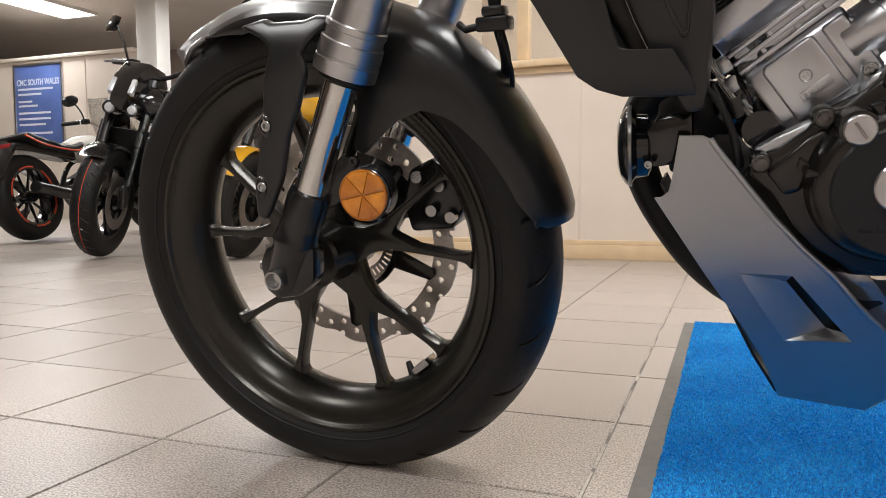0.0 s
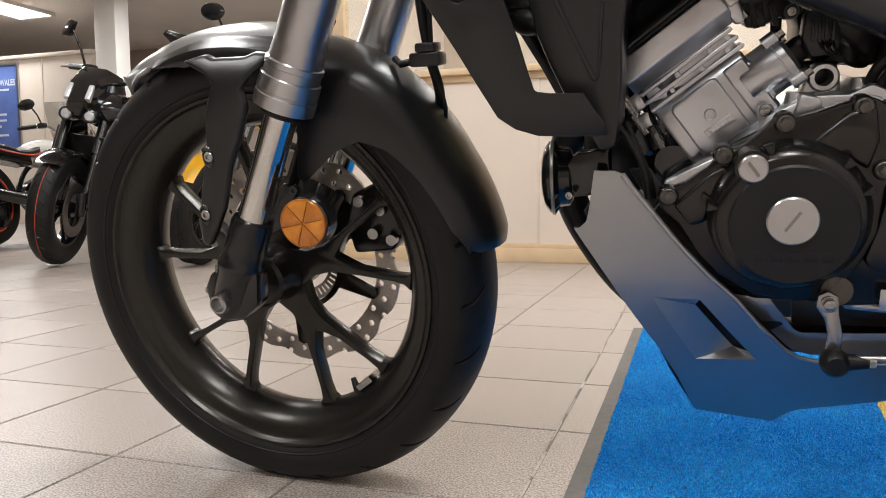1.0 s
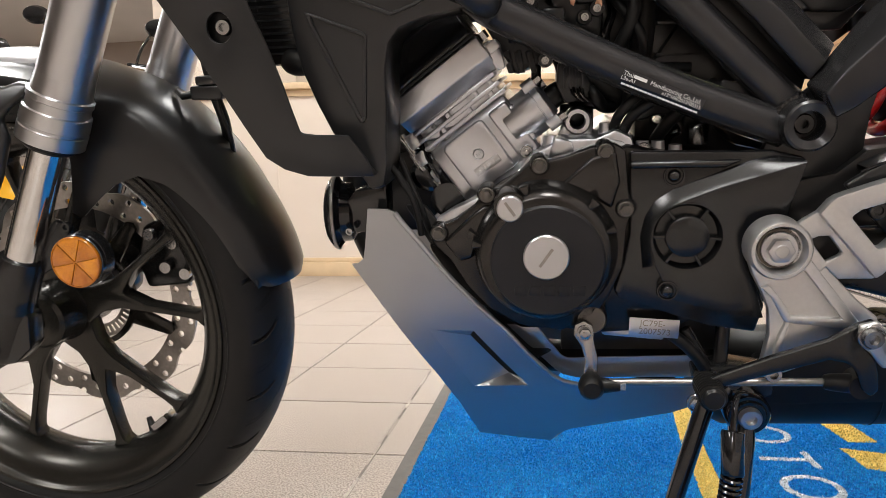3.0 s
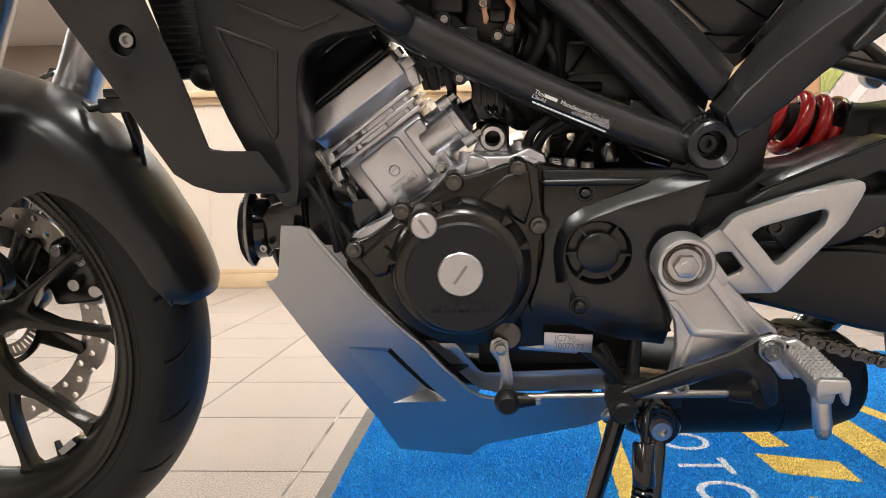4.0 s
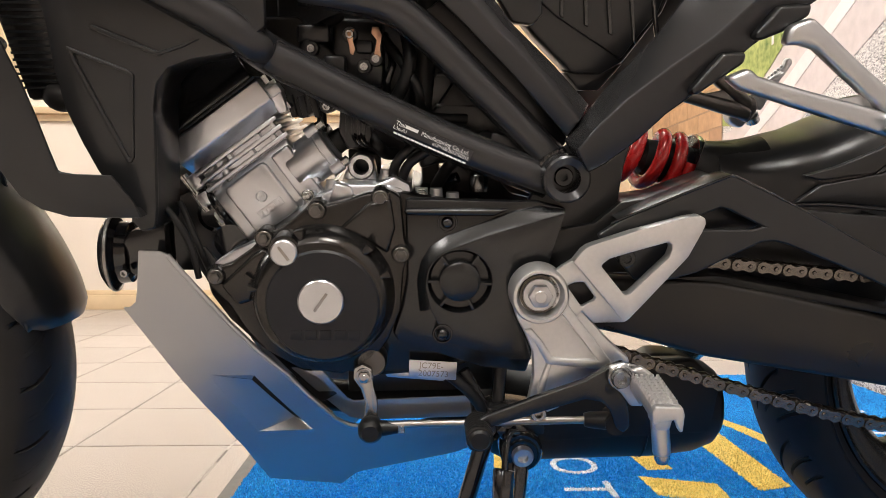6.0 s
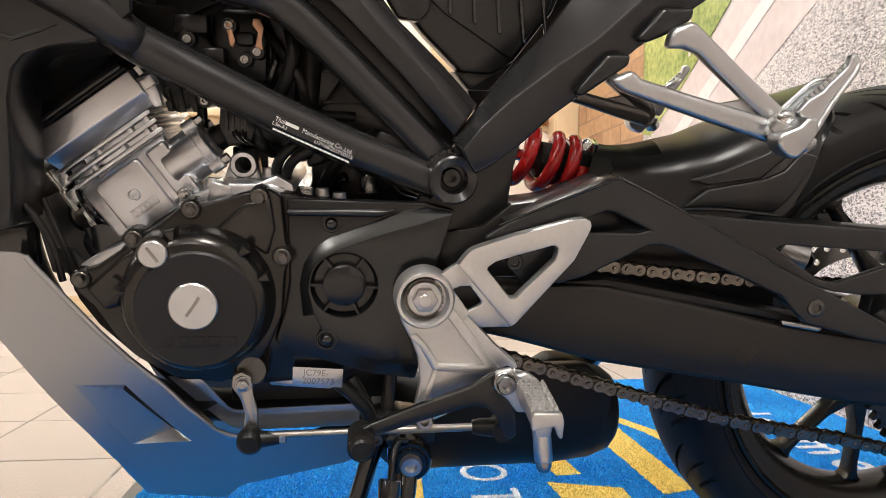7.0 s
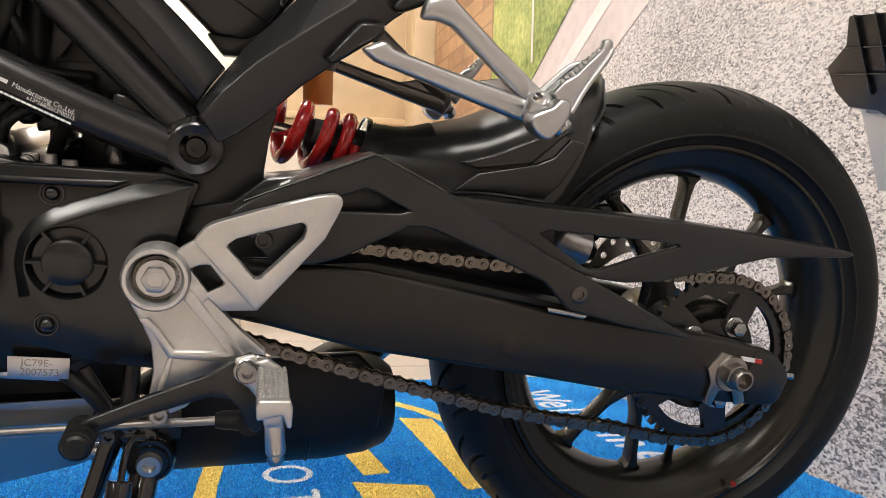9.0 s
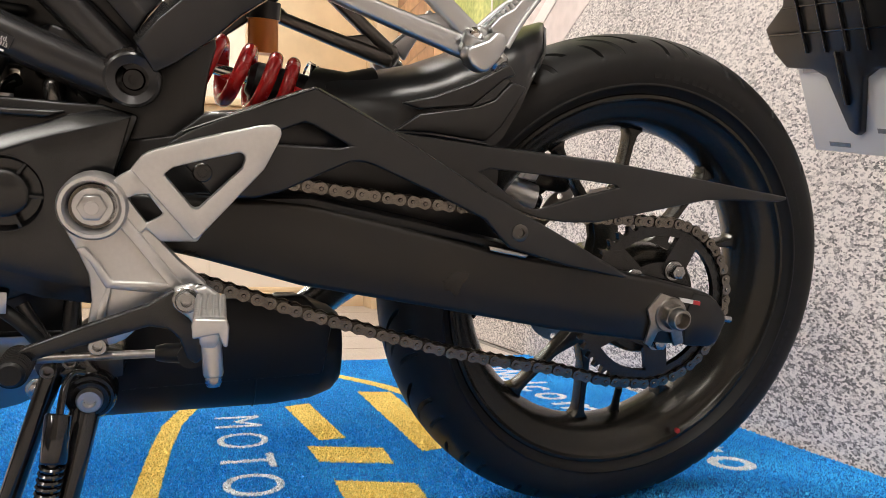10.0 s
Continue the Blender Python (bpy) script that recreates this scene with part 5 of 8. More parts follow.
for x, z, h in ((-0.050, 0.045, 0.016), (-0.053, 0.026, 0.014), (-0.050, 0.004, 0.014), (-0.053, -0.034, 0.018)):
    part("stud_lug", tilted(box(x - 0.007, x + 0.006, -0.058, -0.034, z - h / 2, z + h / 2, 0.003)), "cast", cylinder)
for x, z in ((-0.058, 0.046), (-0.060, 0.026), (-0.056, -0.008), (-0.060, -0.034)):
    part("stud", tilted(rod([(x, -0.050, z - 0.011), (x, -0.050, z + 0.011)], 0.0042, 10)), "zinc", cylinder)
part("coolant_pipe", rod(bend([(0.462, -0.045, 0.482), (0.476, -0.058, 0.462), (0.484, -0.052, 0.446), (0.496, -0.045, 0.436)]), 0.0062, 16), "gloss", cylinder)
part("exhaust_flange", prism([(0.470, 0.455), (0.486, 0.470), (0.497, 0.458), (0.500, 0.440), (0.488, 0.432), (0.474, 0.440)], -0.040, 0.030, 0.005, steps=3), "cast_grey", cylinder)
for x, z in ((0.476, 0.500), (0.486, 0.489), (0.470, 0.478)):
    part("sensor_stub", rod([(x, -0.062, z), (x + 0.012, -0.052, z + 0.006)], [0.0055, 0.0042], 14), "cast_grey", cylinder)
part("starter_motor", rod([(0.488, -0.062, 0.425), (0.488, 0.06, 0.425)], 0.017, 24), "gloss", crankcase, "black starter motor")
part("starter_arm", prism([(0.478, 0.396), (0.488, 0.396), (0.520, 0.418), (0.535, 0.432), (0.528, 0.438), (0.498, 0.424), (0.482, 0.414)], -0.105, -0.085, 0.003), "cast", crankcase)

# intake, airbox and wiring behind the frame
intake = bmesh.new()
add(intake, rod([(0.550, -0.01, 0.570), (0.62, 0.0, 0.60)], [0.028, 0.034], 24))
add(intake, box(0.590, 0.640, -0.050, 0.04, 0.575, 0.640, 0.006))
throttle = part("throttle_body", intake, "plastic", bike, "black throttle body with bare brackets")
part("intake_boot", prism([(0.500, 0.640), (0.516, 0.612), (0.528, 0.592), (0.540, 0.572), (0.551, 0.548), (0.561, 0.544), (0.573, 0.552), (0.597, 0.554), (0.60, 0.60), (0.56, 0.64)], -0.052, 0.03, 0.004), "rubber_soft", throttle)
for k in range(3):
    part("boot_rib", prism([(0.545 + 0.011 * k, 0.565), (0.551 + 0.011 * k, 0.546), (0.556 + 0.011 * k, 0.546), (0.552 + 0.011 * k, 0.568)], -0.056, -0.045, 0.001), "rubber_soft", throttle)
for c, y in (((0.573, 0.610), -0.066), ((0.622, 0.594), -0.066), ((0.586, 0.557), -0.066), ((0.609, 0.623), -0.066), ((0.633, 0.601), -0.066)):
    part("bolt", bolt(c, y, 0.0042, 0.005), "zinc", throttle)
    part("bolt_boss", lathe([(0, -0.066), (0.0062, -0.066), (0.007, -0.062), (0.007, -0.03), (0, -0.03)], (c[0], 0, c[1]), 20), "plastic", throttle)
part("bracket", prism([(0.605, 0.626), (0.608, 0.614), (0.609, 0.606), (0.612, 0.604), (0.614, 0.610), (0.612, 0.617), (0.613, 0.628)], -0.068, -0.066, 0.0005), "copper", throttle)
part("bracket", prism([(0.630, 0.630), (0.629, 0.624), (0.634, 0.618), (0.632, 0.608), (0.630, 0.602), (0.635, 0.598), (0.638, 0.604), (0.637, 0.612), (0.639, 0.622), (0.636, 0.630)], -0.067, -0.065, 0.0005), "copper", throttle)
for x0, x1, z0, z1 in ((0.614, 0.630, 0.606, 0.618), (0.560, 0.590, 0.615, 0.632), (0.584, 0.604, 0.588, 0.604)):
    part("sensor_block", box(x0, x1, -0.066, -0.045, z0, z1, 0.003), "plastic", throttle)
part("drain_hose", rod([(0.577, -0.035, 0.556), (0.577, -0.035, 0.514)], 0.0048, 12), "rubber_soft", throttle)
plug = part("connector", prism([(0.598, 0.556), (0.620, 0.556), (0.629, 0.534), (0.626, 0.518), (0.604, 0.516), (0.596, 0.533)], -0.062, -0.035, 0.004), "plastic", throttle)
for k in range(4):
    part("connector_rib", box(0.603 + 0.0055 * k, 0.6055 + 0.0055 * k, -0.0645, -0.06, 0.530, 0.550, 0.0006), "plastic", plug)
for k in range(5):
    part("wire", rod(bend([(0.609 + 0.003 * k, -0.062, 0.531), (0.612 + 0.0025 * k, -0.068, 0.524), (0.620 + 0.002 * k, -0.06, 0.518)], 4), 0.0011, 6), "zinc" if k % 2 else "rubber_soft", plug)
AIRBOX = [(0.535, 0.60), (0.560, 0.570), (0.597, 0.554), (0.596, 0.523), (0.620, 0.509), (0.662, 0.503), (0.674, 0.520), (0.705, 0.516), (0.735, 0.530), (0.742, 0.60), (0.740, 0.72), (0.535, 0.72)]
airbox = part("airbox", prism(AIRBOX, -0.032, 0.07, 0.010), "plastic", bike, "black plastic airbox")
part("airbox_clip", rod(bend([(0.640, -0.04, 0.625), (0.648, -0.05, 0.60), (0.642, -0.05, 0.575), (0.650, -0.04, 0.545)], 5), 0.004, 8), "gloss", airbox)
for z in (0.555, 0.585):
    part("airbox_rib", box(0.690, 0.735, -0.040, -0.03, z, z + 0.004, 0.001), "plastic", airbox)
BATTERY = [(0.672, 0.53), (0.674, 0.494), (0.692, 0.500), (0.704, 0.500), (0.714, 0.504), (0.722, 0.510), (0.731, 0.503), (0.741, 0.504), (0.752, 0.486), (0.765, 0.470), (0.80, 0.462), (0.815, 0.50), (0.79, 0.535), (0.74, 0.60), (0.72, 0.60)]
part("battery_box", prism(BATTERY, -0.040, 0.03, 0.006), "plastic", bike, "black plastic box among the wiring")
# Added block that darkens the space under the tube; holes leave bright spots.
part("inner_tray", prism([(0.676, 0.458), (0.80, 0.455), (0.80, 0.54), (0.676, 0.54)], 0.0, 0.05, 0.004, [[(0.694, 0.497), (0.694, 0.490), (0.702, 0.487), (0.704, 0.496)], [(0.719, 0.505), (0.719, 0.494), (0.724, 0.489), (0.725, 0.499)], [(0.737, 0.501), (0.739, 0.493), (0.748, 0.482), (0.748, 0.490)]]), "plastic", bike)
part("panel_bridge", prism([(0.735, 0.72), (0.738, 0.665), (0.757, 0.633), (0.776, 0.631), (0.785, 0.64), (0.775, 0.72)], -0.092, -0.068, 0.003), "plastic", bike)
# Added black plate: puts the shade between engine and pan insert into colour.
part("inner_guard_plate", prism([(0.600, 0.264), (0.76, 0.266), (0.76, 0.335), (0.645, 0.335), (0.60, 0.31)], -0.060, -0.052, 0.002), "plastic", bike, "black plate standing in for the shade under the engine")
# Added black sheet: stands in for the dark gap between brace and beam.
part("gap_plate", prism([(0.70, 0.66), (0.675, 0.64), (0.785, 0.515), (0.812, 0.522), (0.815, 0.535), (0.725, 0.640)], -0.078, -0.070, 0.002), "plastic", bike)
for i, pts in enumerate(([(0.625, -0.05, 0.53), (0.634, -0.06, 0.52), (0.640, -0.05, 0.512), (0.65, -0.04, 0.51)], [(0.70, -0.06, 0.54), (0.672, -0.085, 0.525), (0.652, -0.085, 0.505), (0.648, -0.06, 0.478)], [(0.72, -0.06, 0.535), (0.690, -0.088, 0.522), (0.664, -0.088, 0.505), (0.655, -0.07, 0.480)],
                         [(0.74, -0.06, 0.53), (0.715, -0.08, 0.515), (0.700, -0.07, 0.498), (0.69, -0.05, 0.478)], [(0.60, -0.045, 0.64), (0.575, -0.06, 0.625), (0.562, -0.06, 0.60), (0.555, -0.05, 0.575)], [(0.64, -0.05, 0.62), (0.67, -0.075, 0.58), (0.68, -0.06, 0.55), (0.72, -0.05, 0.545)],
                         [(0.66, -0.06, 0.63), (0.665, -0.075, 0.60), (0.655, -0.07, 0.57), (0.64, -0.06, 0.55)], [(0.4385, -0.11, 0.4705), (0.451, -0.11, 0.4558), (0.4627, -0.11, 0.4316), (0.468, -0.108, 0.400)], [(0.446, -0.08, 0.468), (0.456, -0.085, 0.445), (0.466, -0.088, 0.42), (0.474, -0.075, 0.385)],
                         [(0.70, -0.095, 0.300), (0.72, -0.10, 0.285), (0.735, -0.10, 0.265), (0.74, -0.09, 0.24)], [(0.675, -0.06, 0.53), (0.70, -0.09, 0.516), (0.712, -0.09, 0.512), (0.716, -0.08, 0.53)])):
    part("cable", rod(bend(pts, 6), 0.0032 if i in (7, 8) else 0.0048 if i % 3 else 0.0062, 10), "rubber_soft", bike)
part("breather_hose", rod([(0.669, -0.045, 0.502), (0.669, -0.045, 0.506), (0.670, -0.045, 0.512), (0.684, -0.04, 0.66)], [0.004, 0.010, 0.0115, 0.0118], 20), "rubber_soft", bike, "thick black rubber hose")

# ---- frame ----
def frame_tube(name, pts, r, label="", seg=20, flat=1.0, side=None):
    return part(name, rod(bend(pts, 6), r, seg, flat, side), "frame", bike, label)


frame_tube("main_tube", [(0.40, -0.150, 0.690), (0.46, -0.142, 0.656), (0.506, -0.132, 0.630), (0.530, -0.119, 0.612), (0.555, -0.102, 0.596), (0.681, -0.098, 0.535), (0.795, -0.092, 0.490)], 0.0172, "satin black steel frame tube")
frame_tube("brace_tube", [(0.57, -0.10, 0.660), (0.640, -0.094, 0.648), (0.679, -0.092, 0.624), (0.738, -0.090, 0.569), (0.800, -0.088, 0.509)], 0.0158, "satin black steel brace tube")
frame_tube("main_tube", [(0.46, 0.125, 0.655), (0.555, 0.102, 0.596), (0.681, 0.098, 0.535), (0.795, 0.092, 0.490)], 0.0172)
frame_tube("brace_tube", [(0.60, 0.10, 0.672), (0.680, 0.092, 0.624), (0.800, 0.088, 0.502)], 0.0125)
part("cross_plate", prism([(0.742, 0.535), (0.775, 0.528), (0.800, 0.50), (0.77, 0.49), (0.735, 0.51)], -0.085, -0.075, 0.003), "frame", bike)


def loft(stations, name, mat, parent, label=""):
    """A bar through the cross-sections given, each a ring of points."""
    bm = bmesh.new()
    rings = [[bm.verts.new(q) for q in ring] for ring in stations]
    for a, b in zip(rings, rings[1:]):
        for k in range(len(a)):
            bm.faces.new((a[k], a[(k + 1) % len(a)], b[(k + 1) % len(a)], b[k]))
    bm.faces.new(rings[0][::-1]), bm.faces.new(rings[-1])
    bmesh.ops.recalc_face_normals(bm, faces=bm.faces)
    soften(bm, 0.0022, 3, 14)
    return part(name, bm, mat, parent, label)


def beam_ring(l, c, r):
    return [(l[0] + 0.002, -0.080, l[1]), (l[0], -0.110, l[1]), (c[0], -0.118, c[1]), (r[0], -0.100, r[1]), (r[0], -0.080, r[1])]


loft([beam_ring((0.620, 0.715), (0.660, 0.715), (0.69, 0.715)), beam_ring((0.713, 0.630), (0.738, 0.627), (0.757, 0.631)), beam_ring((0.760, 0.584), (0.780, 0.587), (0.795, 0.596)), beam_ring((0.808, 0.532), (0.817, 0.547), (0.829, 0.561))], "beam", "frame", bike, "pressed black frame side beam")
pivot = bmesh.new()
add(pivot, lathe([(0.0125, -0.098), (0.0128, -0.122), (0.0195, -0.1255), (0.0215, -0.124), (0.0225, -0.118), (0.0225, -0.08), (0.0125, -0.08)], (0.807, 0, 0.4955), 48, True))
add(pivot, lathe([(0, -0.10), (0.0125, -0.10), (0.0125, -0.095), (0, -0.095)], (0.807, 0, 0.4955), 32))
add(pivot, lathe([(0.004, -0.108), (0.008, -0.108), (0.009, -0.106), (0.009, -0.095), (0.004, -0.095)], (0.807, 0, 0.4955), 24, True))
piv = part("pivot_boss", pivot, "frame", bike, "black welded frame boss with an open bore")
weld = bmesh.new()
for k in range(9):
    a = radians(95 + 13 * k)
    add(weld, lathe([(0, -0.004), (0.0035, -0.003), (0.0048, 0.0), (0.0035, 0.003), (0, 0.004)], (0.807 + 0.0225 * math.cos(a), -0.102 - 0.001 * (k % 2), 0.4955 + 0.0225 * math.sin(a)), 12))
part("weld_bead", weld, "gloss", piv)
part("swingarm_plate", prism([(0.800, 0.515), (0.825, 0.535), (0.868, 0.550), (0.872, 0.529), (0.866, 0.505), (0.863, 0.480), (0.862, 0.455), (0.85, 0.44), (0.83, 0.40), (0.80, 0.34), (0.755, 0.30), (0.745, 0.40), (0.775, 0.47)], -0.096, -0.084, 0.004), "plastic", bike, "matte black swingarm pivot plate")


def rail_ring(u, r, l, side=-1):
    return [(u[0], side * 0.104, u[1]), (u[0], side * 0.109, u[1]), (r[0], side * 0.143, r[1]), (l[0], side * 0.132, l[1]), (l[0], side * 0.104, l[1])]


RAIL = [((0.806, 0.529), (0.811, 0.523), (0.824, 0.502)), ((0.819, 0.547), (0.827, 0.543), (0.840, 0.511)), ((0.845, 0.581), (0.852, 0.567), (0.866, 0.531)), ((0.884, 0.622), (0.887, 0.594), (0.890, 0.554)),
        ((0.905, 0.652), (0.922, 0.618), (0.922, 0.578)), ((0.930, 0.70), (0.962, 0.654), (0.960, 0.612)), ((0.955, 0.735), (1.00, 0.69), (1.005, 0.645)), ((1.02, 0.77), (1.06, 0.73), (1.07, 0.69))]
rail = loft([rail_ring(*q) for q in RAIL], "subframe_rail", "frame", bike, "satin black rear subframe rail with a sharp ridge")
loft([rail_ring(*q, 1) for q in RAIL[2:]], "subframe_rail", "frame", bike)
for pts in ([(0.905, 0.575), (0.910, 0.570), (0.927, 0.582), (0.950, 0.598), (0.951, 0.607), (0.93, 0.606)], [(0.955, 0.620), (0.962, 0.616), (0.979, 0.623), (1.002, 0.637), (1.003, 0.647), (0.975, 0.645)]):
    part("rail_socket", prism(pts, -0.1455, -0.112, 0.005, steps=3), "plastic", rail)

# slatted side panel under the seat
slats = part("slatted_panel", prism([(0.730, 0.72), (0.752, 0.655), (0.783, 0.621), (0.817, 0.589), (0.845, 0.588), (0.866, 0.600), (0.90, 0.645), (0.93, 0.72)], -0.070, -0.030, 0.004), "plastic", bike, "black slatted side panel")
part("panel_floor", prism([(0.812, 0.590), (0.826, 0.573), (0.845, 0.573), (0.868, 0.600), (0.845, 0.592)], -0.064, -0.020, 0.002), "plastic", slats)
part("panel_face", prism([(0.760, 0.72), (0.776, 0.660), (0.800, 0.640), (0.862, 0.602), (0.895, 0.645), (0.92, 0.72)], -0.074, -0.066, 0.003), "plastic", slats)
for k in range(5):
    x = 0.800 + 0.019 * k
    bm = prism([(x, 0.72), (x + 0.0025 + 0.004 * k, 0.640 - 0.0075 * k), (x + 0.0065 + 0.004 * k, 0.638 - 0.0075 * k), (x + 0.004, 0.72)], -0.079, -0.072, 0.0012)
    part("slat", bm, "gloss", slats)
part("seat_base", prism([(0.66, 0.70), (1.15, 0.72), (1.35, 0.78), (1.35, 0.82), (0.66, 0.80)], -0.11, 0.11, 0.02), "leather", bike, "black seat")
part("fuel_tank", prism([(0.25, 0.72), (0.66, 0.70), (0.68, 0.82), (0.50, 0.92), (0.30, 0.90)], -0.14, 0.14, 0.04, steps=3), "gloss", bike, "gloss black fuel tank")
decal = part("frame_decal", prism([(0.6545, 0.5485), (0.7225, 0.5195), (0.7185, 0.5105), (0.6505, 0.5395)], -0.1168, -0.1158, 0.0), "sticker", bike, "black maker's sticker with white print")
DIR = math.degrees(math.atan2(0.5195 - 0.5485, 0.7225 - 0.6545))
ALONG = Matrix.Rotation(radians(-DIR), 4, "Y") @ Matrix.Rotation(radians(90), 4, "X")
on_decal = lambda f, h: Matrix.Translation((0.6530 + 0.0665 * f + 0.39 * h, -0.1172, 0.5452 - 0.0284 * f + 0.92 * h)) @ ALONG
lettering("decal_text", "Thai", 0.0056, "ink", on_decal(0.065, 0), decal, 0.0002, 0.9)
lettering("decal_text", "Manufacturing Co.,Ltd.", 0.0056, "ink", on_decal(0.665, 0), decal, 0.0002, 0.9)
part("decal_bar", stand_at(box(-0.0060, 0.0060, -0.0002, 0.0002, -0.0014, 0.0014), on_decal(0.215, 0) @ Matrix.Rotation(radians(-90), 4, "X")), "ink", decal)
lettering("decal_text", "L3e-A1", 0.0046, "ink", on_decal(0.085, -0.0042), decal, 0.0002)
lettering("decal_text", "e13*168/2013*00315", 0.0046, "ink", on_decal(0.76, -0.0044), decal, 0.0002, 0.9)
for k in range(17):
    f = k / 17
    part("decal_bar", prism([(0.6512 + 0.065 * f, 0.5372 - 0.0278 * f), (0.6512 + 0.065 * (f + 0.05), 0.5372 - 0.0278 * (f + 0.05)), (0.6506 + 0.065 * (f + 0.05), 0.5357 - 0.0278 * (f + 0.05)), (0.6506 + 0.065 * f, 0.5357 - 0.0278 * f)], -0.1172, -0.1166, 0), "ink", decal)

# ---- belly pan ----
def pan_bow(x, z):
    return -sum(w * table(z + d, [(0.14, 0.034), (0.17, 0.055), (0.2, 0.074), (0.24, 0.0925), (0.27, 0.1025), (0.3, 0.109), (0.37, 0.117), (0.43, 0.1255)]) for d, w in ((-0.02, 0.25), (0.0, 0.5), (0.02, 0.25)))


PAN = [(0.4209, 0.4298), (0.4395, 0.4293), (0.4463, 0.4263), (0.4522, 0.4169), (0.4750, 0.3862), (0.4969, 0.3573), (0.5214, 0.3293), (0.5431, 0.3056), (0.5669, 0.2769), (0.5906, 0.2504), (0.6004, 0.2428), (0.6171, 0.2380), (0.6592, 0.2395), (0.7337, 0.2423), (0.7341, 0.2253), (0.7259, 0.2113), (0.7113, 0.2032), (0.6594, 0.1871), (0.6121, 0.1722), (0.6041, 0.1674), (0.5891, 0.1498), (0.5602, 0.1532), (0.5115, 0.1600), (0.5091, 0.1698), (0.4946, 0.2123), (0.4754, 0.2504), (0.4424, 0.3037), (0.4088, 0.3593), (0.4001, 0.3742), (0.4055, 0.3747), (0.4120, 0.3802), (0.4151, 0.3931)]
SCOOP = [(0.4716, 0.3044), (0.5148, 0.3036), (0.5606, 0.2465), (0.5671, 0.2381), (0.5121, 0.2358)]
SCOOP_FLOOR = [(0.5108, 0.2962), (0.5468, 0.2459)]


def dense(pts, step=0.012):
    out = []
    for i, (x, z) in enumerate(pts):
        u, w = pts[(i + 1) % len(pts)]
        k = max(1, int(math.hypot(u - x, w - z) / step))
        out += [(x + (u - x) * j / k, z + (w - z) * j / k) for j in range(k)]
    return out


def pan_sheet(pts, off, thick, holes=(), bevel=0.0022):
    grid = []
    if holes:
        grid = [(0.402 + 0.006 * i + 0.0014 * (k % 2), 0.152 + 0.006 * k) for i in range(57) for k in range(46)]
        rim = [p for loop in (pts, *holes) for p in dense(loop)]
        grid = [q for q in grid if within(q, pts) and not any(within(q, h) for h in holes) and min(math.hypot(q[0] - p[0], q[1] - p[1]) for p in rim) > 0.006]
    bm = prism(dense(pts), off - thick, off, bevel, [dense(h) for h in holes], extra=grid)
    bmesh.ops.subdivide_edges(bm, edges=[e for e in bm.edges if e.calc_length() > 0.03], cuts=3, use_grid_fill=True)
    bmesh.ops.triangulate(bm, faces=[f for f in bm.faces if len(f.verts) > 4])
    for v in bm.verts:
        v.co.y += pan_bow(v.co.x, v.co.z)
    return bm


def pan_point(q, depth):
    return Vector((q[0], pan_bow(q[0], q[1]) - 0.0008 + depth, q[1]))


pan = part("belly_pan", pan_sheet(PAN, 0.002, 0.003, [SCOOP], 0.0008), "silver", bike, "silver metallic painted belly pan with a vent", 28)
INNER = [(0.5458, 0.3025), (0.5769, 0.2995), (0.5809, 0.2944), (0.6000, 0.2667), (0.6060, 0.2628), (0.7369, 0.2686), (0.7367, 0.2409), (0.6170, 0.2369), (0.6021, 0.2409), (0.5941, 0.2477)]
part("pan_insert", pan_sheet(INNER, 0.024, 0.003), "silver", pan, "silver inner strip of the belly pan", 28)
part("pan_lip", rod([(x, pan_bow(x, z) - 0.001, z) for x, z in ((0.4463, 0.4263), (0.4522, 0.4169), (0.4750, 0.3862), (0.4969, 0.3573), (0.5214, 0.3293), (0.5460, 0.3051), (0.5669, 0.2783), (0.5906, 0.2518), (0.6024, 0.2442), (0.6181, 0.2404), (0.6592, 0.2414), (0.7327, 0.2439))], 0.0026, 10), "silver", pan)
scoop = bmesh.new()
rows_s = []
for k in range(9):
    a, b = (Vector(p).lerp(Vector(q), k / 8) for p, q in ((SCOOP[0], SCOOP[4]), (SCOOP_FLOOR[0], SCOOP_FLOOR[1])))
    rows_s.append([scoop.verts.new(pan_point(a.lerp(b, u), (0.006 + 0.010 * k / 8) * u ** 1.15)) for u in (0.0, 0.12, 0.3, 0.5, 0.7, 0.9, 1.0)])
for p, q in zip(rows_s, rows_s[1:]):
    for i in range(6):
        scoop.faces.new((p[i], p[i + 1], q[i + 1], q[i]))
part("vent_face", scoop, "silver", pan, "", 30)
ledge = bmesh.new()
low_l, low_r, slit_end, apex = (ledge.verts.new(pan_point(q, d)) for q, d in ((SCOOP[4], 0.0), (SCOOP[3], 0.0), (SCOOP[2], 0.003), (SCOOP_FLOOR[1], 0.0158)))
ledge.faces.new((low_l, low_r, apex))
ledge.faces.new((low_r, slit_end, apex))
part("vent_ledge", ledge, "silver", pan, "", 10)
brow = bmesh.new()
brow.faces.new([brow.verts.new(pan_point(q, d)) for q, d in ((SCOOP[0], 0.0), (SCOOP[1], 0.0), (SCOOP_FLOOR[0], 0.007))])
part("vent_brow", brow, "silver", pan)
# Added black sheet behind the vent slit to make it read dark.
part("vent_backing", prism([(0.495, 0.310), (0.530, 0.310), (0.585, 0.250), (0.570, 0.230), (0.545, 0.238)], -0.080, -0.076, 0.0, warp=lambda x, z: pan_bow(x, z) + 0.095), "plastic", pan)
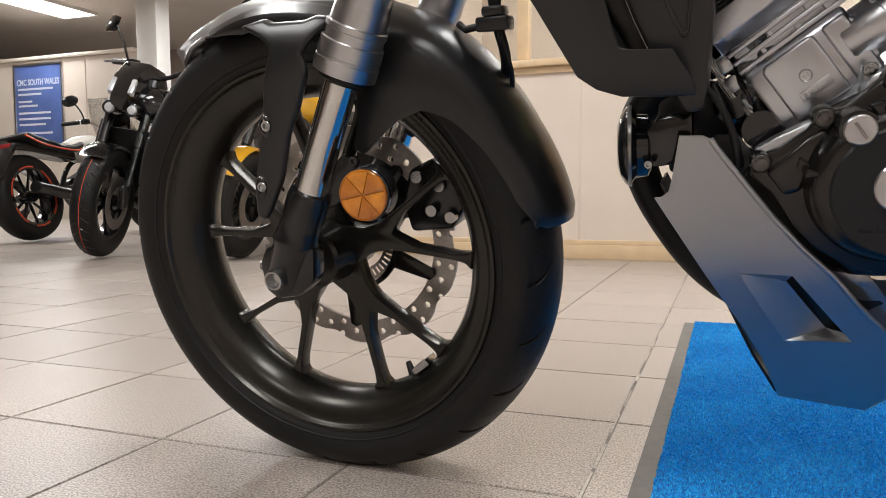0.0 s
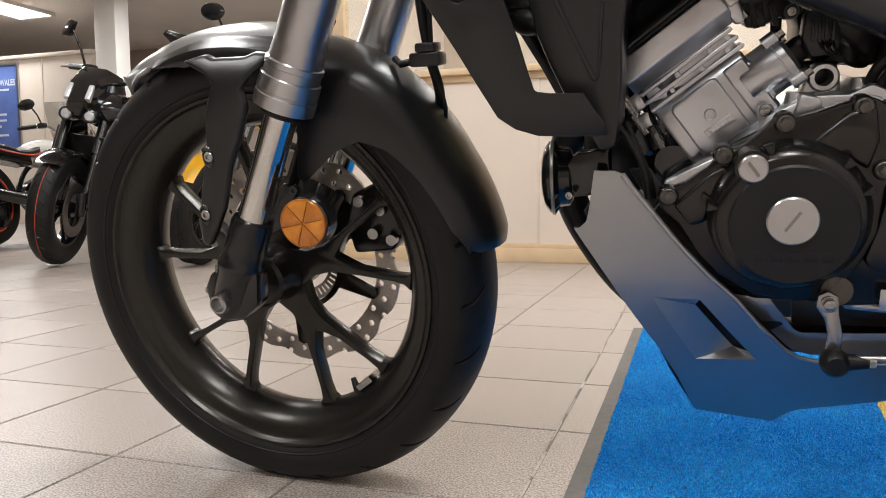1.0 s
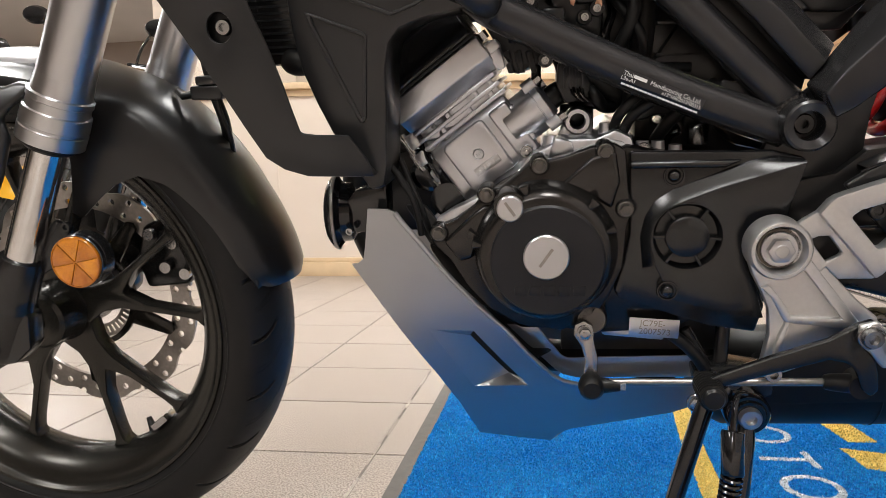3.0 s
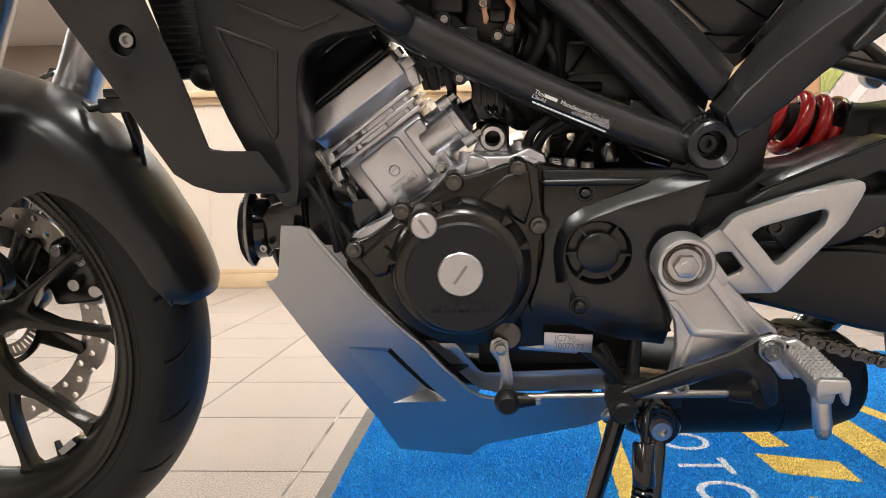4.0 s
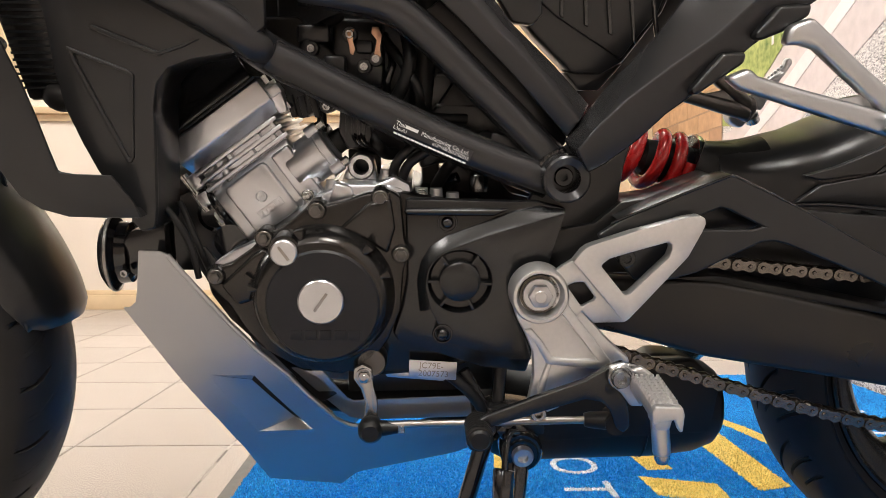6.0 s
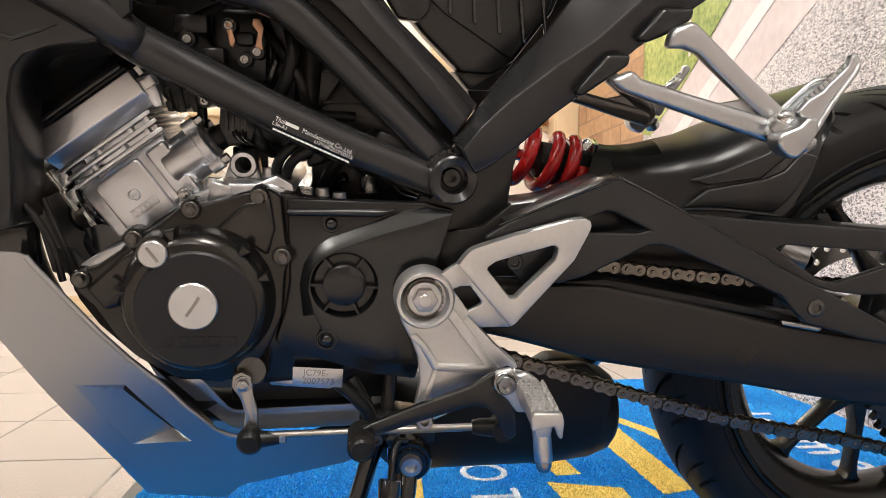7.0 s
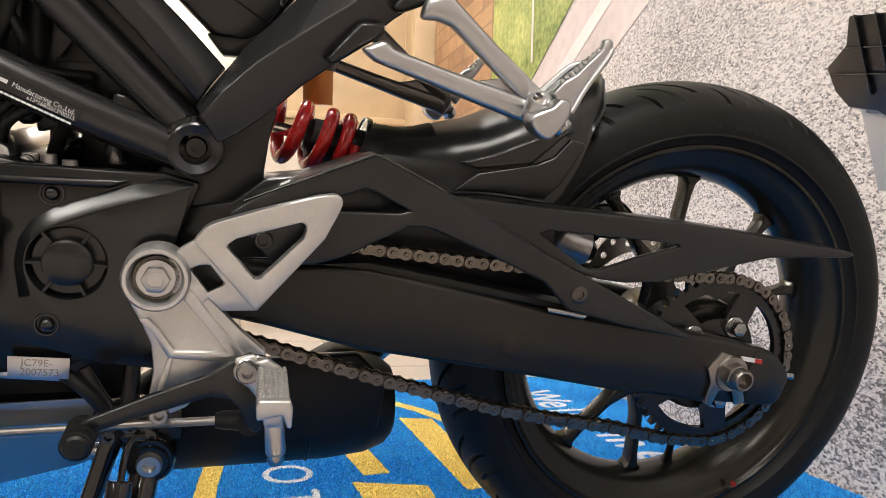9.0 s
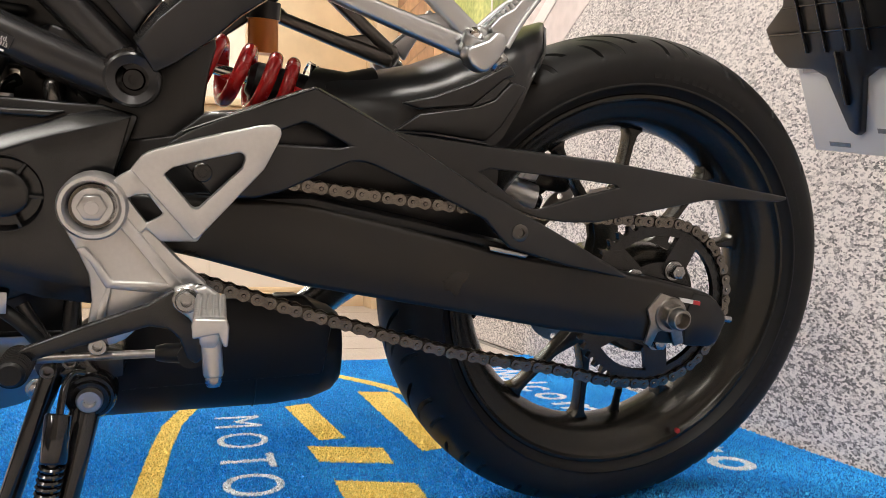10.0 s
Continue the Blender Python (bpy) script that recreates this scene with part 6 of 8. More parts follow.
part("pan_bracket", prism([(0.448, 0.424), (0.468, 0.424), (0.505, 0.372), (0.560, 0.312), (0.592, 0.272), (0.575, 0.262), (0.520, 0.322), (0.470, 0.386)], -0.082, -0.076, 0.002), "plastic", pan, "black inner bracket behind the pan's edge")
belly = bmesh.new()
for (x0, z0), (x1, z1) in zip([(0.400, 0.372), (0.419, 0.332), (0.455, 0.268), (0.490, 0.195), (0.512, 0.158), (0.589, 0.154), (0.612, 0.172)], [(0.419, 0.332), (0.455, 0.268), (0.490, 0.195), (0.512, 0.158), (0.589, 0.154), (0.612, 0.172), (0.728, 0.204)]):
    n = 10
    for k in range(n):
        y0, y1 = -0.030 + 0.06 * k / n, -0.030 + 0.06 * (k + 1) / n
        belly.faces.new([belly.verts.new(p) for p in ((x0, y0, z0), (x1, y0, z1), (x1, y1, z1), (x0, y1, z0))])
bmesh.ops.remove_doubles(belly, verts=belly.verts, dist=0.0005)
bmesh.ops.recalc_face_normals(belly, faces=belly.faces)
bmesh.ops.solidify(belly, geom=list(belly.faces), thickness=0.003)
part("pan_floor", belly, "plastic", pan, "black front lip and underside of the pan")
part("pan_side", prism(PAN, 0.098, 0.102, 0.0), "silver", pan)
part("bolt", bolt((0.7305, 0.2265), -0.100, 0.007, 0.005, True), "zinc", pan)

# exhaust
exhaust = part("exhaust_header", rod(bend([(0.455, 0.0, 0.49), (0.402, 0.040, 0.472), (0.368, 0.058, 0.430), (0.366, 0.062, 0.385), (0.386, 0.062, 0.330), (0.436, 0.058, 0.262), (0.50, 0.05, 0.225), (0.60, 0.04, 0.215), (0.70, 0.03, 0.220), (0.80, 0.02, 0.225)], 8), 0.019, 20), "exhaust", bike, "blackened exhaust header pipe")
MUF = rod([(0.74, -0.005, 0.214), (0.755, -0.005, 0.214), (0.77, -0.005, 0.214), (0.935, -0.005, 0.222), (0.975, -0.003, 0.224), (0.998, -0.002, 0.225), (1.008, -0.002, 0.225), (1.010, -0.002, 0.225)], [0.03, 0.044, 0.052, 0.0555, 0.0535, 0.047, 0.038, 0.02], 48)
silencer = part("silencer", MUF, "exhaust", bike, "matte black stubby silencer under the engine")
part("seam_band", lathe([(0.0560, -0.001), (0.0566, -0.0005), (0.0566, 0.0005), (0.0560, 0.001)], (0, 0, 0), 64, True, Matrix.Translation((0.918, -0.005, 0.2212)) @ Matrix.Rotation(radians(-90), 4, "Z")), "exhaust", silencer)
part("heat_shield", prism([(0.79, 0.205), (0.985, 0.215), (0.992, 0.27), (0.96, 0.30), (0.84, 0.295), (0.79, 0.26)], -0.062, -0.054, 0.006), "exhaust", silencer)
part("tail_pipe", rod(bend([(0.97, 0.06, 0.24), (1.03, 0.10, 0.27), (1.05, 0.10, 0.28)], 5), 0.022, 20), "zinc", bike)

part("outlet_cover", prism([(0.905, 0.245), (0.932, 0.262), (0.946, 0.2706), (0.968, 0.2700), (0.991, 0.2630), (1.006, 0.2556), (0.998, 0.2440), (0.972, 0.2200), (0.915, 0.2250)], 0.030, 0.065, 0.006, steps=3), "exhaust", silencer)

# ---- sprocket cover, foot rest, side stand ----
SPROCKET_COVER = [(0.661, 0.4755), (0.757, 0.4735), (0.783, 0.4735), (0.811, 0.4665), (0.802, 0.440), (0.792, 0.416), (0.778, 0.405), (0.770, 0.385), (0.775, 0.355), (0.785, 0.330), (0.778, 0.304), (0.735, 0.310), (0.653, 0.337), (0.648, 0.346), (0.657, 0.372), (0.662, 0.400)]
scov = part("sprocket_cover", prism(SPROCKET_COVER, -0.1085, -0.096, 0.003), "satin", bike, "satin black front sprocket cover")
part("raised_lip", prism([(0.660, 0.4605), (0.7426, 0.4598), (0.758, 0.4668), (0.660, 0.4672)], -0.1150, -0.106, 0.0034, steps=3), "satin", scov)


def cover_bulge(x, z):
    return -0.009 * min(1.0, max(0.0, (x - 0.720) / 0.085))


HUB = (0.7117, 0.3990)
FAN_OUT = [(0.6737, 0.3673), (0.6708, 0.3974), (0.6748, 0.4162), (0.6834, 0.4309), (0.6986, 0.4413), (0.7314, 0.4534), (0.7613, 0.4649), (0.7837, 0.4702), (0.8064, 0.4669)]
FAN_IN = [(0.6845, 0.3716), (0.6795, 0.3936), (0.6822, 0.4125), (0.6916, 0.4240), (0.707, 0.4315), (0.7375, 0.4432), (0.762, 0.4515), (0.7827, 0.4582), (0.8060, 0.4655)]
fan = bmesh.new()
rows_f = []
for (x0, z0), (x1, z1) in zip(FAN_OUT, FAN_IN):
    rows_f.append([fan.verts.new((x0 + (x1 - x0) * f, -0.106 - 0.0120 * d + cover_bulge(x0, z0), z0 + (z1 - z0) * f)) for f, d in ((0.0, 0.0), (0.06, 0.30), (0.5, 0.70), (0.94, 0.97), (1.0, 1.0))])
for p, q in zip(rows_f, rows_f[1:]):
    for i in range(4):
        fan.faces.new((p[i], p[i + 1], q[i + 1], q[i]))
part("raised_fan", fan, "satin", scov, "", 30)
FACE = FAN_IN + [(0.7933, 0.4185), (0.7754, 0.4160), (0.7606, 0.3973), (0.7643, 0.3698), (0.7732, 0.3474), (0.7800, 0.3238), (0.7582, 0.3240), (0.7000, 0.3390)]
part("raised_face", prism(FACE, -0.118, -0.106, 0.0012, [[(HUB[0] + 0.0300 * math.cos(math.pi * k / 24), HUB[1] + 0.0300 * math.sin(math.pi * k / 24)) for k in range(48)]], cover_bulge), "satin", scov)
part("ring", lathe([(0.0190, -0.1105), (0.0270, -0.1105), (0.0292, -0.1140), (0.0304, -0.1186), (0.0312, -0.1186), (0.0312, -0.106), (0.0190, -0.106)], (HUB[0], 0, HUB[1]), 64, True), "satin", scov)
part("dome", lathe([(0, -0.1215), (0.0165, -0.1215), (0.0188, -0.1200), (0.0196, -0.106), (0, -0.106)], (HUB[0], 0, HUB[1]), 56), "satin", scov)
for a in (55, 126, 180, 233, 295, 355):
    rb = box(0.0190, 0.0300, -0.1190, -0.108, -0.0013, 0.0013, 0.0005)
    rb.transform(Matrix.Translation((HUB[0], 0, HUB[1])) @ Matrix.Rotation(radians(-a), 4, "Y"))
    part("rib", rb, "satin", scov)
for c, y in (((0.6998, 0.4530), -0.1085), ((0.6959, 0.3479), -0.1180)):
    part("recess", lathe([(0.0072, y + 0.001), (0.0082, y - 0.0012), (0.0092, y - 0.0012), (0.0100, y + 0.001)], (c[0], 0, c[1]), 28, True), "gloss", scov)
    part("bolt", lathe([(0, y - 0.0052), (0.0030, y - 0.0048), (0.0052, y - 0.0028), (0.0060, y + 0.001), (0, y + 0.001)], (c[0], 0, c[1]), 24), "gloss", scov)

number_plate = part("serial_plate", prism([(0.6640, 0.3175), (0.7105, 0.3145), (0.7095, 0.2960), (0.6635, 0.2990)], -0.1065, -0.1055, 0.0006), "cast", bike, "riveted silver engine serial plate")
SLANT = Matrix.Rotation(radians(3.6), 4, "Y") @ Matrix.Rotation(radians(90), 4, "X")
lettering("stamped_text", "JC79E-", 0.0085, "steel", Matrix.Translation((0.6855, -0.1067, 0.3110)) @ SLANT, number_plate, 0.0003)
lettering("stamped_text", "2007573", 0.0085, "steel", Matrix.Translation((0.6875, -0.1067, 0.3028)) @ SLANT, number_plate, 0.0003)
part("lower_case", prism([(0.635, 0.318), (0.648, 0.340), (0.664, 0.330), (0.664, 0.296), (0.70, 0.292), (0.70, 0.285), (0.64, 0.290)], -0.085, -0.02, 0.003), "cast", bike, "bare cast lower engine case")

bracket = bmesh.new()
ARM = [(0.7565, 0.388), (0.762, 0.372), (0.770, 0.357), (0.777, 0.340), (0.779, 0.318), (0.7745, 0.290), (0.777, 0.283), (0.793, 0.280), (0.804, 0.285), (0.815, 0.296), (0.852, 0.318), (0.868, 0.328), (0.866, 0.334), (0.846, 0.352), (0.826, 0.374), (0.806, 0.398), (0.795, 0.410), (0.770, 0.406)]
add(bracket, prism(ARM, -0.148, -0.136, 0.003))
add(bracket, prism([(0.768, 0.362), (0.778, 0.352), (0.790, 0.330), (0.845, 0.324), (0.851, 0.330), (0.818, 0.372), (0.803, 0.392), (0.796, 0.386), (0.836, 0.334), (0.795, 0.336), (0.785, 0.352), (0.775, 0.364)], -0.153, -0.145, 0.002))
add(bracket, prism([(0.790, 0.330), (0.795, 0.334), (0.790, 0.310), (0.787, 0.285), (0.780, 0.285), (0.784, 0.312)], -0.153, -0.145, 0.002))
add(bracket, lathe([(0.0178, -0.147), (0.0200, -0.1560), (0.0214, -0.1590), (0.0240, -0.1590), (0.0258, -0.1565), (0.0264, -0.134), (0.0178, -0.134)], (0.781, 0, 0.396), 64, True))
HEEL_WEB = [(0.7830, 0.4050), (0.7919, 0.4145), (0.8003, 0.4214), (0.8115, 0.4284), (0.8286, 0.4198), (0.8625, 0.3746), (0.8588, 0.3690), (0.8306, 0.3686), (0.8200, 0.3793), (0.8120, 0.3700), (0.7900, 0.3850)]
GAP = [(0.8056, 0.4033), (0.8123, 0.4063), (0.8209, 0.4068), (0.8322, 0.3919), (0.8303, 0.3894), (0.8198, 0.3838)]
HEEL = [(0.8084, 0.4278), (0.8161, 0.4380), (0.8207, 0.4414), (0.8268, 0.4439), (0.8572, 0.4540), (0.9049, 0.4674), (0.9170, 0.4691), (0.9216, 0.4668), (0.9229, 0.4619), (0.9205, 0.4551), (0.9097, 0.4323), (0.8611, 0.3756), (0.8564, 0.3721)]
TRI = [(0.8333, 0.4237), (0.8346, 0.4261), (0.8401, 0.4305), (0.8581, 0.4361), (0.8906, 0.4453), (0.8942, 0.4429), (0.8944, 0.4390), (0.8924, 0.4321), (0.8600, 0.3987), (0.8576, 0.3977), (0.8546, 0.3982)]
add(bracket, prism(HEEL_WEB, -0.150, -0.142, 0.0015, [GAP]))
add(bracket, prism(HEEL, -0.160, -0.146, 0.0032, [TRI], steps=2))
footrest = part("footrest_bracket", bracket, "cast_dull", bike, "sandblasted aluminium footrest hanger with heel guard")
part("washer", lathe([(0, -0.1500), (0.0155, -0.1500), (0.0175, -0.150), (0.0178, -0.14), (0, -0.14)], (0.781, 0, 0.396), 48), "chain", footrest)
part("hex_bolt", bolt((0.781, 0.396), -0.151, 0.0112, 0.009, True), "alu", footrest, "bright zinc-plated hexagon bolt")
part("bolt", bolt((0.784, 0.2815), -0.148, 0.0078, 0.006), "zinc", footrest)

lever = bmesh.new()
add(lever, prism([(0.7200, 0.2780), (0.7341, 0.2870), (0.7784, 0.3049), (0.8220, 0.3208), (0.8432, 0.3340), (0.8540, 0.3385), (0.8640, 0.3339), (0.8660, 0.3200), (0.8600, 0.3060), (0.8641, 0.2900), (0.8655, 0.2748), (0.8600, 0.2690), (0.8530, 0.2737), (0.8463, 0.2912), (0.8383, 0.2993), (0.8232, 0.3021), (0.7841, 0.2900), (0.7394, 0.2757), (0.7260, 0.2710)], -0.168, -0.160, 0.0026, steps=3))
shift = part("shift_lever", lever, "satin", bike, "black gear shift lever")
grip = rod([(0.7275, -0.150, 0.2715), (0.7275, -0.184, 0.2715), (0.7275, -0.1865, 0.2715)], [0.0100, 0.0100, 0.0080], 24)
part("toe_rubber", grip, "rubber_soft", shift)
for k in range(8):
    y = -0.150 - 0.0042 * k
    part("rubber_ridge", lathe([(0.0098, y), (0.0122, y - 0.0008), (0.0122, y - 0.0020), (0.0098, y - 0.0028)], (0.7275, 0, 0.2715), 24), "rubber_soft", shift)
link = bmesh.new()
add(link, rod([(0.640, -0.130, 0.2610), (0.708, -0.136, 0.2652), (0.833, -0.146, 0.2725)], 0.0036, 14))
shift_rod = part("shift_rod", link, "steel", bike, "plated shift linkage rod")
rubber_end = bmesh.new()
add(rubber_end, lathe([(0, -0.141), (0.008, -0.141), (0.0115, -0.137), (0.0125, -0.130), (0.011, -0.122), (0, -0.122)], (0.6275, 0, 0.2565), 28))
add(rubber_end, rod([(0.632, -0.130, 0.2570), (0.654, -0.1305, 0.2585)], [0.0085, 0.0058], 16))
part("rubber_boot", rubber_end, "rubber_soft", shift_rod)
part("lock_nut", rod([(0.654, -0.1305, 0.2587), (0.6595, -0.131, 0.2588)], 0.0062, 6), "zinc", shift_rod)
boot2 = bmesh.new()
add(boot2, rod([(0.828, -0.146, 0.2725), (0.834, -0.1465, 0.2728), (0.850, -0.149, 0.2730)], [0.0062, 0.0078, 0.0088], 16))
add(boot2, rod([(0.856, -0.158, 0.273), (0.856, -0.138, 0.273)], 0.0108, 20))
part("rubber_boot", boot2, "rubber_soft", shift_rod)
part("shift_arm", prism([(0.611, 0.305), (0.612, 0.316), (0.620, 0.320), (0.629, 0.315), (0.630, 0.300), (0.634, 0.280), (0.6335, 0.262), (0.627, 0.252), (0.6205, 0.260), (0.622, 0.280), (0.618, 0.294)], -0.124, -0.116, 0.0022), "zinc", shift_rod, "zinc-plated shift spindle arm")
part("bolt", bolt((0.6215, 0.3085), -0.124, 0.0058, 0.006, True), "zinc", shift_rod)
part("spindle_collar", lathe([(0, -0.116), (0.013, -0.116), (0.015, -0.112), (0.015, -0.09), (0, -0.09)], (0.628, 0, 0.318), 28), "case_bolt", shift_rod)

peg = bmesh.new()
pegm = Matrix.Translation((0.8675, -0.253, 0.3240)) @ Matrix.Rotation(radians(-2.0), 4, "Z")
add(peg, prism([(-0.0110, -0.003), (0.0100, -0.003), (0.0118, 0.004), (0.0112, 0.0085), (-0.0112, 0.0085), (-0.0118, 0.004)], 0.004, 0.066, 0.0018), pegm)
add(peg, prism([(-0.0112, -0.004), (0.0060, 0.000), (0.0100, -0.010), (0.0130, -0.010), (0.0136, 0.004), (0.0115, 0.0108), (-0.0100, 0.0112), (-0.0122, 0.007)], -0.003, 0.0045, 0.0020, steps=3), pegm)
add(peg, prism([(-0.006, -0.014), (0.006, -0.014), (0.009, 0.003), (-0.009, 0.003)], 0.006, 0.030, 0.003), pegm)
add(peg, prism([(-0.0085, -0.012), (0.0085, -0.012), (0.0105, 0.004), (-0.0105, 0.004)], 0.050, 0.080, 0.003), pegm)
for i in range(10):
    for j in range(5):
        stud = bmesh.new()
        bmesh.ops.create_cone(stud, cap_ends=True, segments=8, radius1=0.0025, radius2=0.0012, depth=0.0042, matrix=Matrix.Translation((-0.0092 + 0.0046 * j, 0.0085 + 0.0058 * i, 0.0085 + 0.0017)))
        add(peg, stud, pegm)
footpeg = part("footpeg", peg, "cast_dull", bike, "studded aluminium footpeg with a feeler bolt")
part("peg_stem", rod([(0.8690, -0.231, 0.322), (0.8695, -0.232, 0.312), (0.8715, -0.2372, 0.2875), (0.8716, -0.2376, 0.2855)], [0.0080, 0.0074, 0.0074, 0.0066], 24), "alu", footpeg)
part("peg_tip", rod([(0.8716, -0.2376, 0.2860), (0.8718, -0.2384, 0.2815), (0.8719, -0.2390, 0.2780)], [0.0064, 0.0062, 0.0044], 16), "zinc", footpeg)
part("clevis", prism([(0.8418, 0.336), (0.856, 0.3401), (0.8652, 0.3328), (0.8637, 0.316), (0.8718, 0.3054), (0.874, 0.2980), (0.8628, 0.2985), (0.8534, 0.3108), (0.8441, 0.3187)], -0.1745, -0.168, 0.0022, steps=3), "cast_dull", footpeg)
part("clevis", prism([(0.856, 0.3385), (0.8652, 0.3328), (0.8650, 0.318), (0.8718, 0.3074), (0.8800, 0.3100), (0.8780, 0.3330), (0.866, 0.3420)], -0.190, -0.182, 0.0025, steps=3), "cast_dull", footpeg)
part("pivot_pin", bolt((0.8515, 0.3265), -0.1745, 0.0088, 0.007), "zinc", footpeg)
part("pivot_washer", disc((0.8515, 0.3265), 0.0108, -0.1765, -0.172, 0.0008, 32), "zinc", footpeg)
part("return_spring", rod(bend([(0.852, -0.168, 0.334), (0.860, -0.172, 0.337), (0.869, -0.170, 0.333)], 5), 0.0025, 8), "zinc", footpeg)

stand = bmesh.new()
add(stand, rod([(0.772, -0.104, 0.222), (0.768, -0.124, 0.200), (0.762, -0.146, 0.165), (0.737, -0.194, 0.056), (0.736, -0.196, 0.052)], [0.0130, 0.0125, 0.0112, 0.0112, 0.0100], 22))
add(stand, lathe([(0, -0.121), (0.0190, -0.121), (0.0212, -0.118), (0.0212, -0.098), (0, -0.098)], (0.7742, 0, 0.2248), 40))
add(stand, prism([(0.748, 0.246), (0.766, 0.262), (0.780, 0.248), (0.782, 0.235), (0.760, 0.228)], -0.116, -0.100, 0.004))
add(stand, prism([(0.712, 0.046), (0.752, 0.046), (0.750, 0.056), (0.716, 0.056)], -0.225, -0.170, 0.003))
side_stand = part("side_stand", stand, "gloss", bike, "black side stand, folded down")
part("bolt", bolt((0.7745, 0.2245), -0.121, 0.0108, 0.009), "alu", side_stand)
part("boss_ring", lathe([(0.0095, -0.124), (0.0150, -0.124), (0.0165, -0.121), (0.0165, -0.11), (0.0095, -0.11)], (0.7745, 0, 0.2245), 32, True), "gloss", side_stand)
coil = bmesh.new()
pts = []
a0, a1 = Vector((0.7520, -0.163, 0.188)), Vector((0.7385, -0.184, 0.098))
for k in range(18 * 10):
    t = k / (18 * 10 - 1)
    p = a0.lerp(a1, t)
    ang = 2 * math.pi * 18 * t
    pts.append(p + Vector((0.0085 * math.cos(ang), 0.0085 * math.sin(ang), 0)))
part("stand_spring", rod(pts, 0.0021, 6), "gloss", side_stand, "black coil return spring")
part("spring_core", rod([a0, a1], 0.0052, 14), "gloss", side_stand)
part("spring_sleeve", rod([(0.7540, -0.1468, 0.2225), (0.7538, -0.1474, 0.2212), (0.7522, -0.1630, 0.1880), (0.7521, -0.1636, 0.1866)], [0.0092, 0.0104, 0.0104, 0.0094], 28), "gloss", side_stand, "gloss black spring sleeve")
part("spring_hook", rod(bend([(0.7545, -0.146, 0.222), (0.757, -0.137, 0.240), (0.762, -0.128, 0.250), (0.770, -0.122, 0.248)], 5), 0.0030, 10), "gloss", side_stand)
part("stand_hook", rod([(0.748, -0.098, 0.262), (0.744, -0.100, 0.246), (0.7337, -0.106, 0.213), (0.717, -0.116, 0.157), (0.690, -0.134, 0.066)], [0.0095, 0.0095, 0.0090, 0.0090, 0.0085], 18), "gloss", side_stand)
for c in ((0.759, 0.258), (0.742, 0.250)):
    part("stop_bolt", bolt(c, -0.118, 0.0062, 0.006), "case_bolt", side_stand)
mount = bmesh.new()
add(mount, prism([(0.725, 0.262), (0.760, 0.268), (0.800, 0.262), (0.80, 0.235), (0.77, 0.235), (0.745, 0.228), (0.730, 0.240)], -0.104, -0.07, 0.004))
part("stand_bracket", mount, "frame", bike)
part("engine_strut", rod([(0.718, -0.09, 0.30), (0.745, -0.095, 0.25)], 0.006, 12), "frame", bike)
part("engine_strut", rod([(0.756, -0.08, 0.30), (0.752, -0.09, 0.25)], 0.007, 12), "frame", bike)

# ---- swingarm ----
SWING = [(0.800, 0.405), (0.870, 0.401), (0.911, 0.402), (0.954, 0.399), (1.021, 0.3855), (1.140, 0.3595), (1.250, 0.3440), (1.322, 0.3330), (1.395, 0.3170), (1.408, 0.3110), (1.420, 0.2950), (1.4235, 0.2860), (1.416, 0.2620), (1.406, 0.2560), (1.348, 0.2590), (1.213, 0.2770), (1.100, 0.2980), (0.949, 0.3240), (0.865, 0.3470), (0.800, 0.362)]
for s in (-1, 1):
    y = -0.122 if s < 0 else 0.096
    sw = part("swingarm", prism(SWING, y, y + 0.026, 0.007, steps=3), "arm_paint", bike, "matte black box-section swingarm")
    if s < 0:
        part("end_cap", prism([(1.375, 0.3185), (1.397, 0.3150), (1.408, 0.3090), (1.4205, 0.2945), (1.4240, 0.2860), (1.4165, 0.2615), (1.406, 0.2550), (1.372, 0.2575), (1.368, 0.29)], -0.1245, -0.094, 0.004), "plastic", sw)
        part("adjuster_mark", prism([(1.356, 0.3135), (1.383, 0.3090), (1.383, 0.3045), (1.360, 0.3085)], -0.1262, -0.1245, 0.0), "ink", sw)
        part("adjuster_mark", prism([(1.374, 0.3106), (1.383, 0.3090), (1.383, 0.3045), (1.374, 0.3061)], -0.1266, -0.126, 0.0), "red_dot", sw)
axle = bmesh.new()
add(axle, lathe([(0.0072, -0.135), (0.0085, -0.148), (0.0100, -0.148), (0.0115, -0.146), (0.0115, -0.122), (0.0072, -0.122)], (1.3475, 0, 0.294), 28, True))
add(axle, prism([(1.3475 + 0.0148 * math.cos(math.pi * k / 3 + 0.3), 0.294 + 0.0148 * math.sin(math.pi * k / 3 + 0.3)) for k in range(6)], -0.138, -0.126, 0.0018))
add(axle, lathe([(0, -0.128), (0.0185, -0.128), (0.0195, -0.126), (0.0195, -0.122), (0, -0.122)], (1.3475, 0, 0.294), 32))
add(axle, prism([(1.318, 0.300), (1.333, 0.318), (1.352, 0.312), (1.362, 0.285), (1.370, 0.262), (1.358, 0.258), (1.350, 0.278), (1.335, 0.275), (1.328, 0.258), (1.320, 0.262), (1.324, 0.285)], -0.126, -0.122, 0.001))
part("rear_axle", axle, "steel", bike, "zinc-plated rear axle nut with chain adjuster")
part("adjuster_bolt", rod([(1.418, -0.110, 0.286), (1.440, -0.110, 0.283)], 0.004, 10), "zinc", bike)

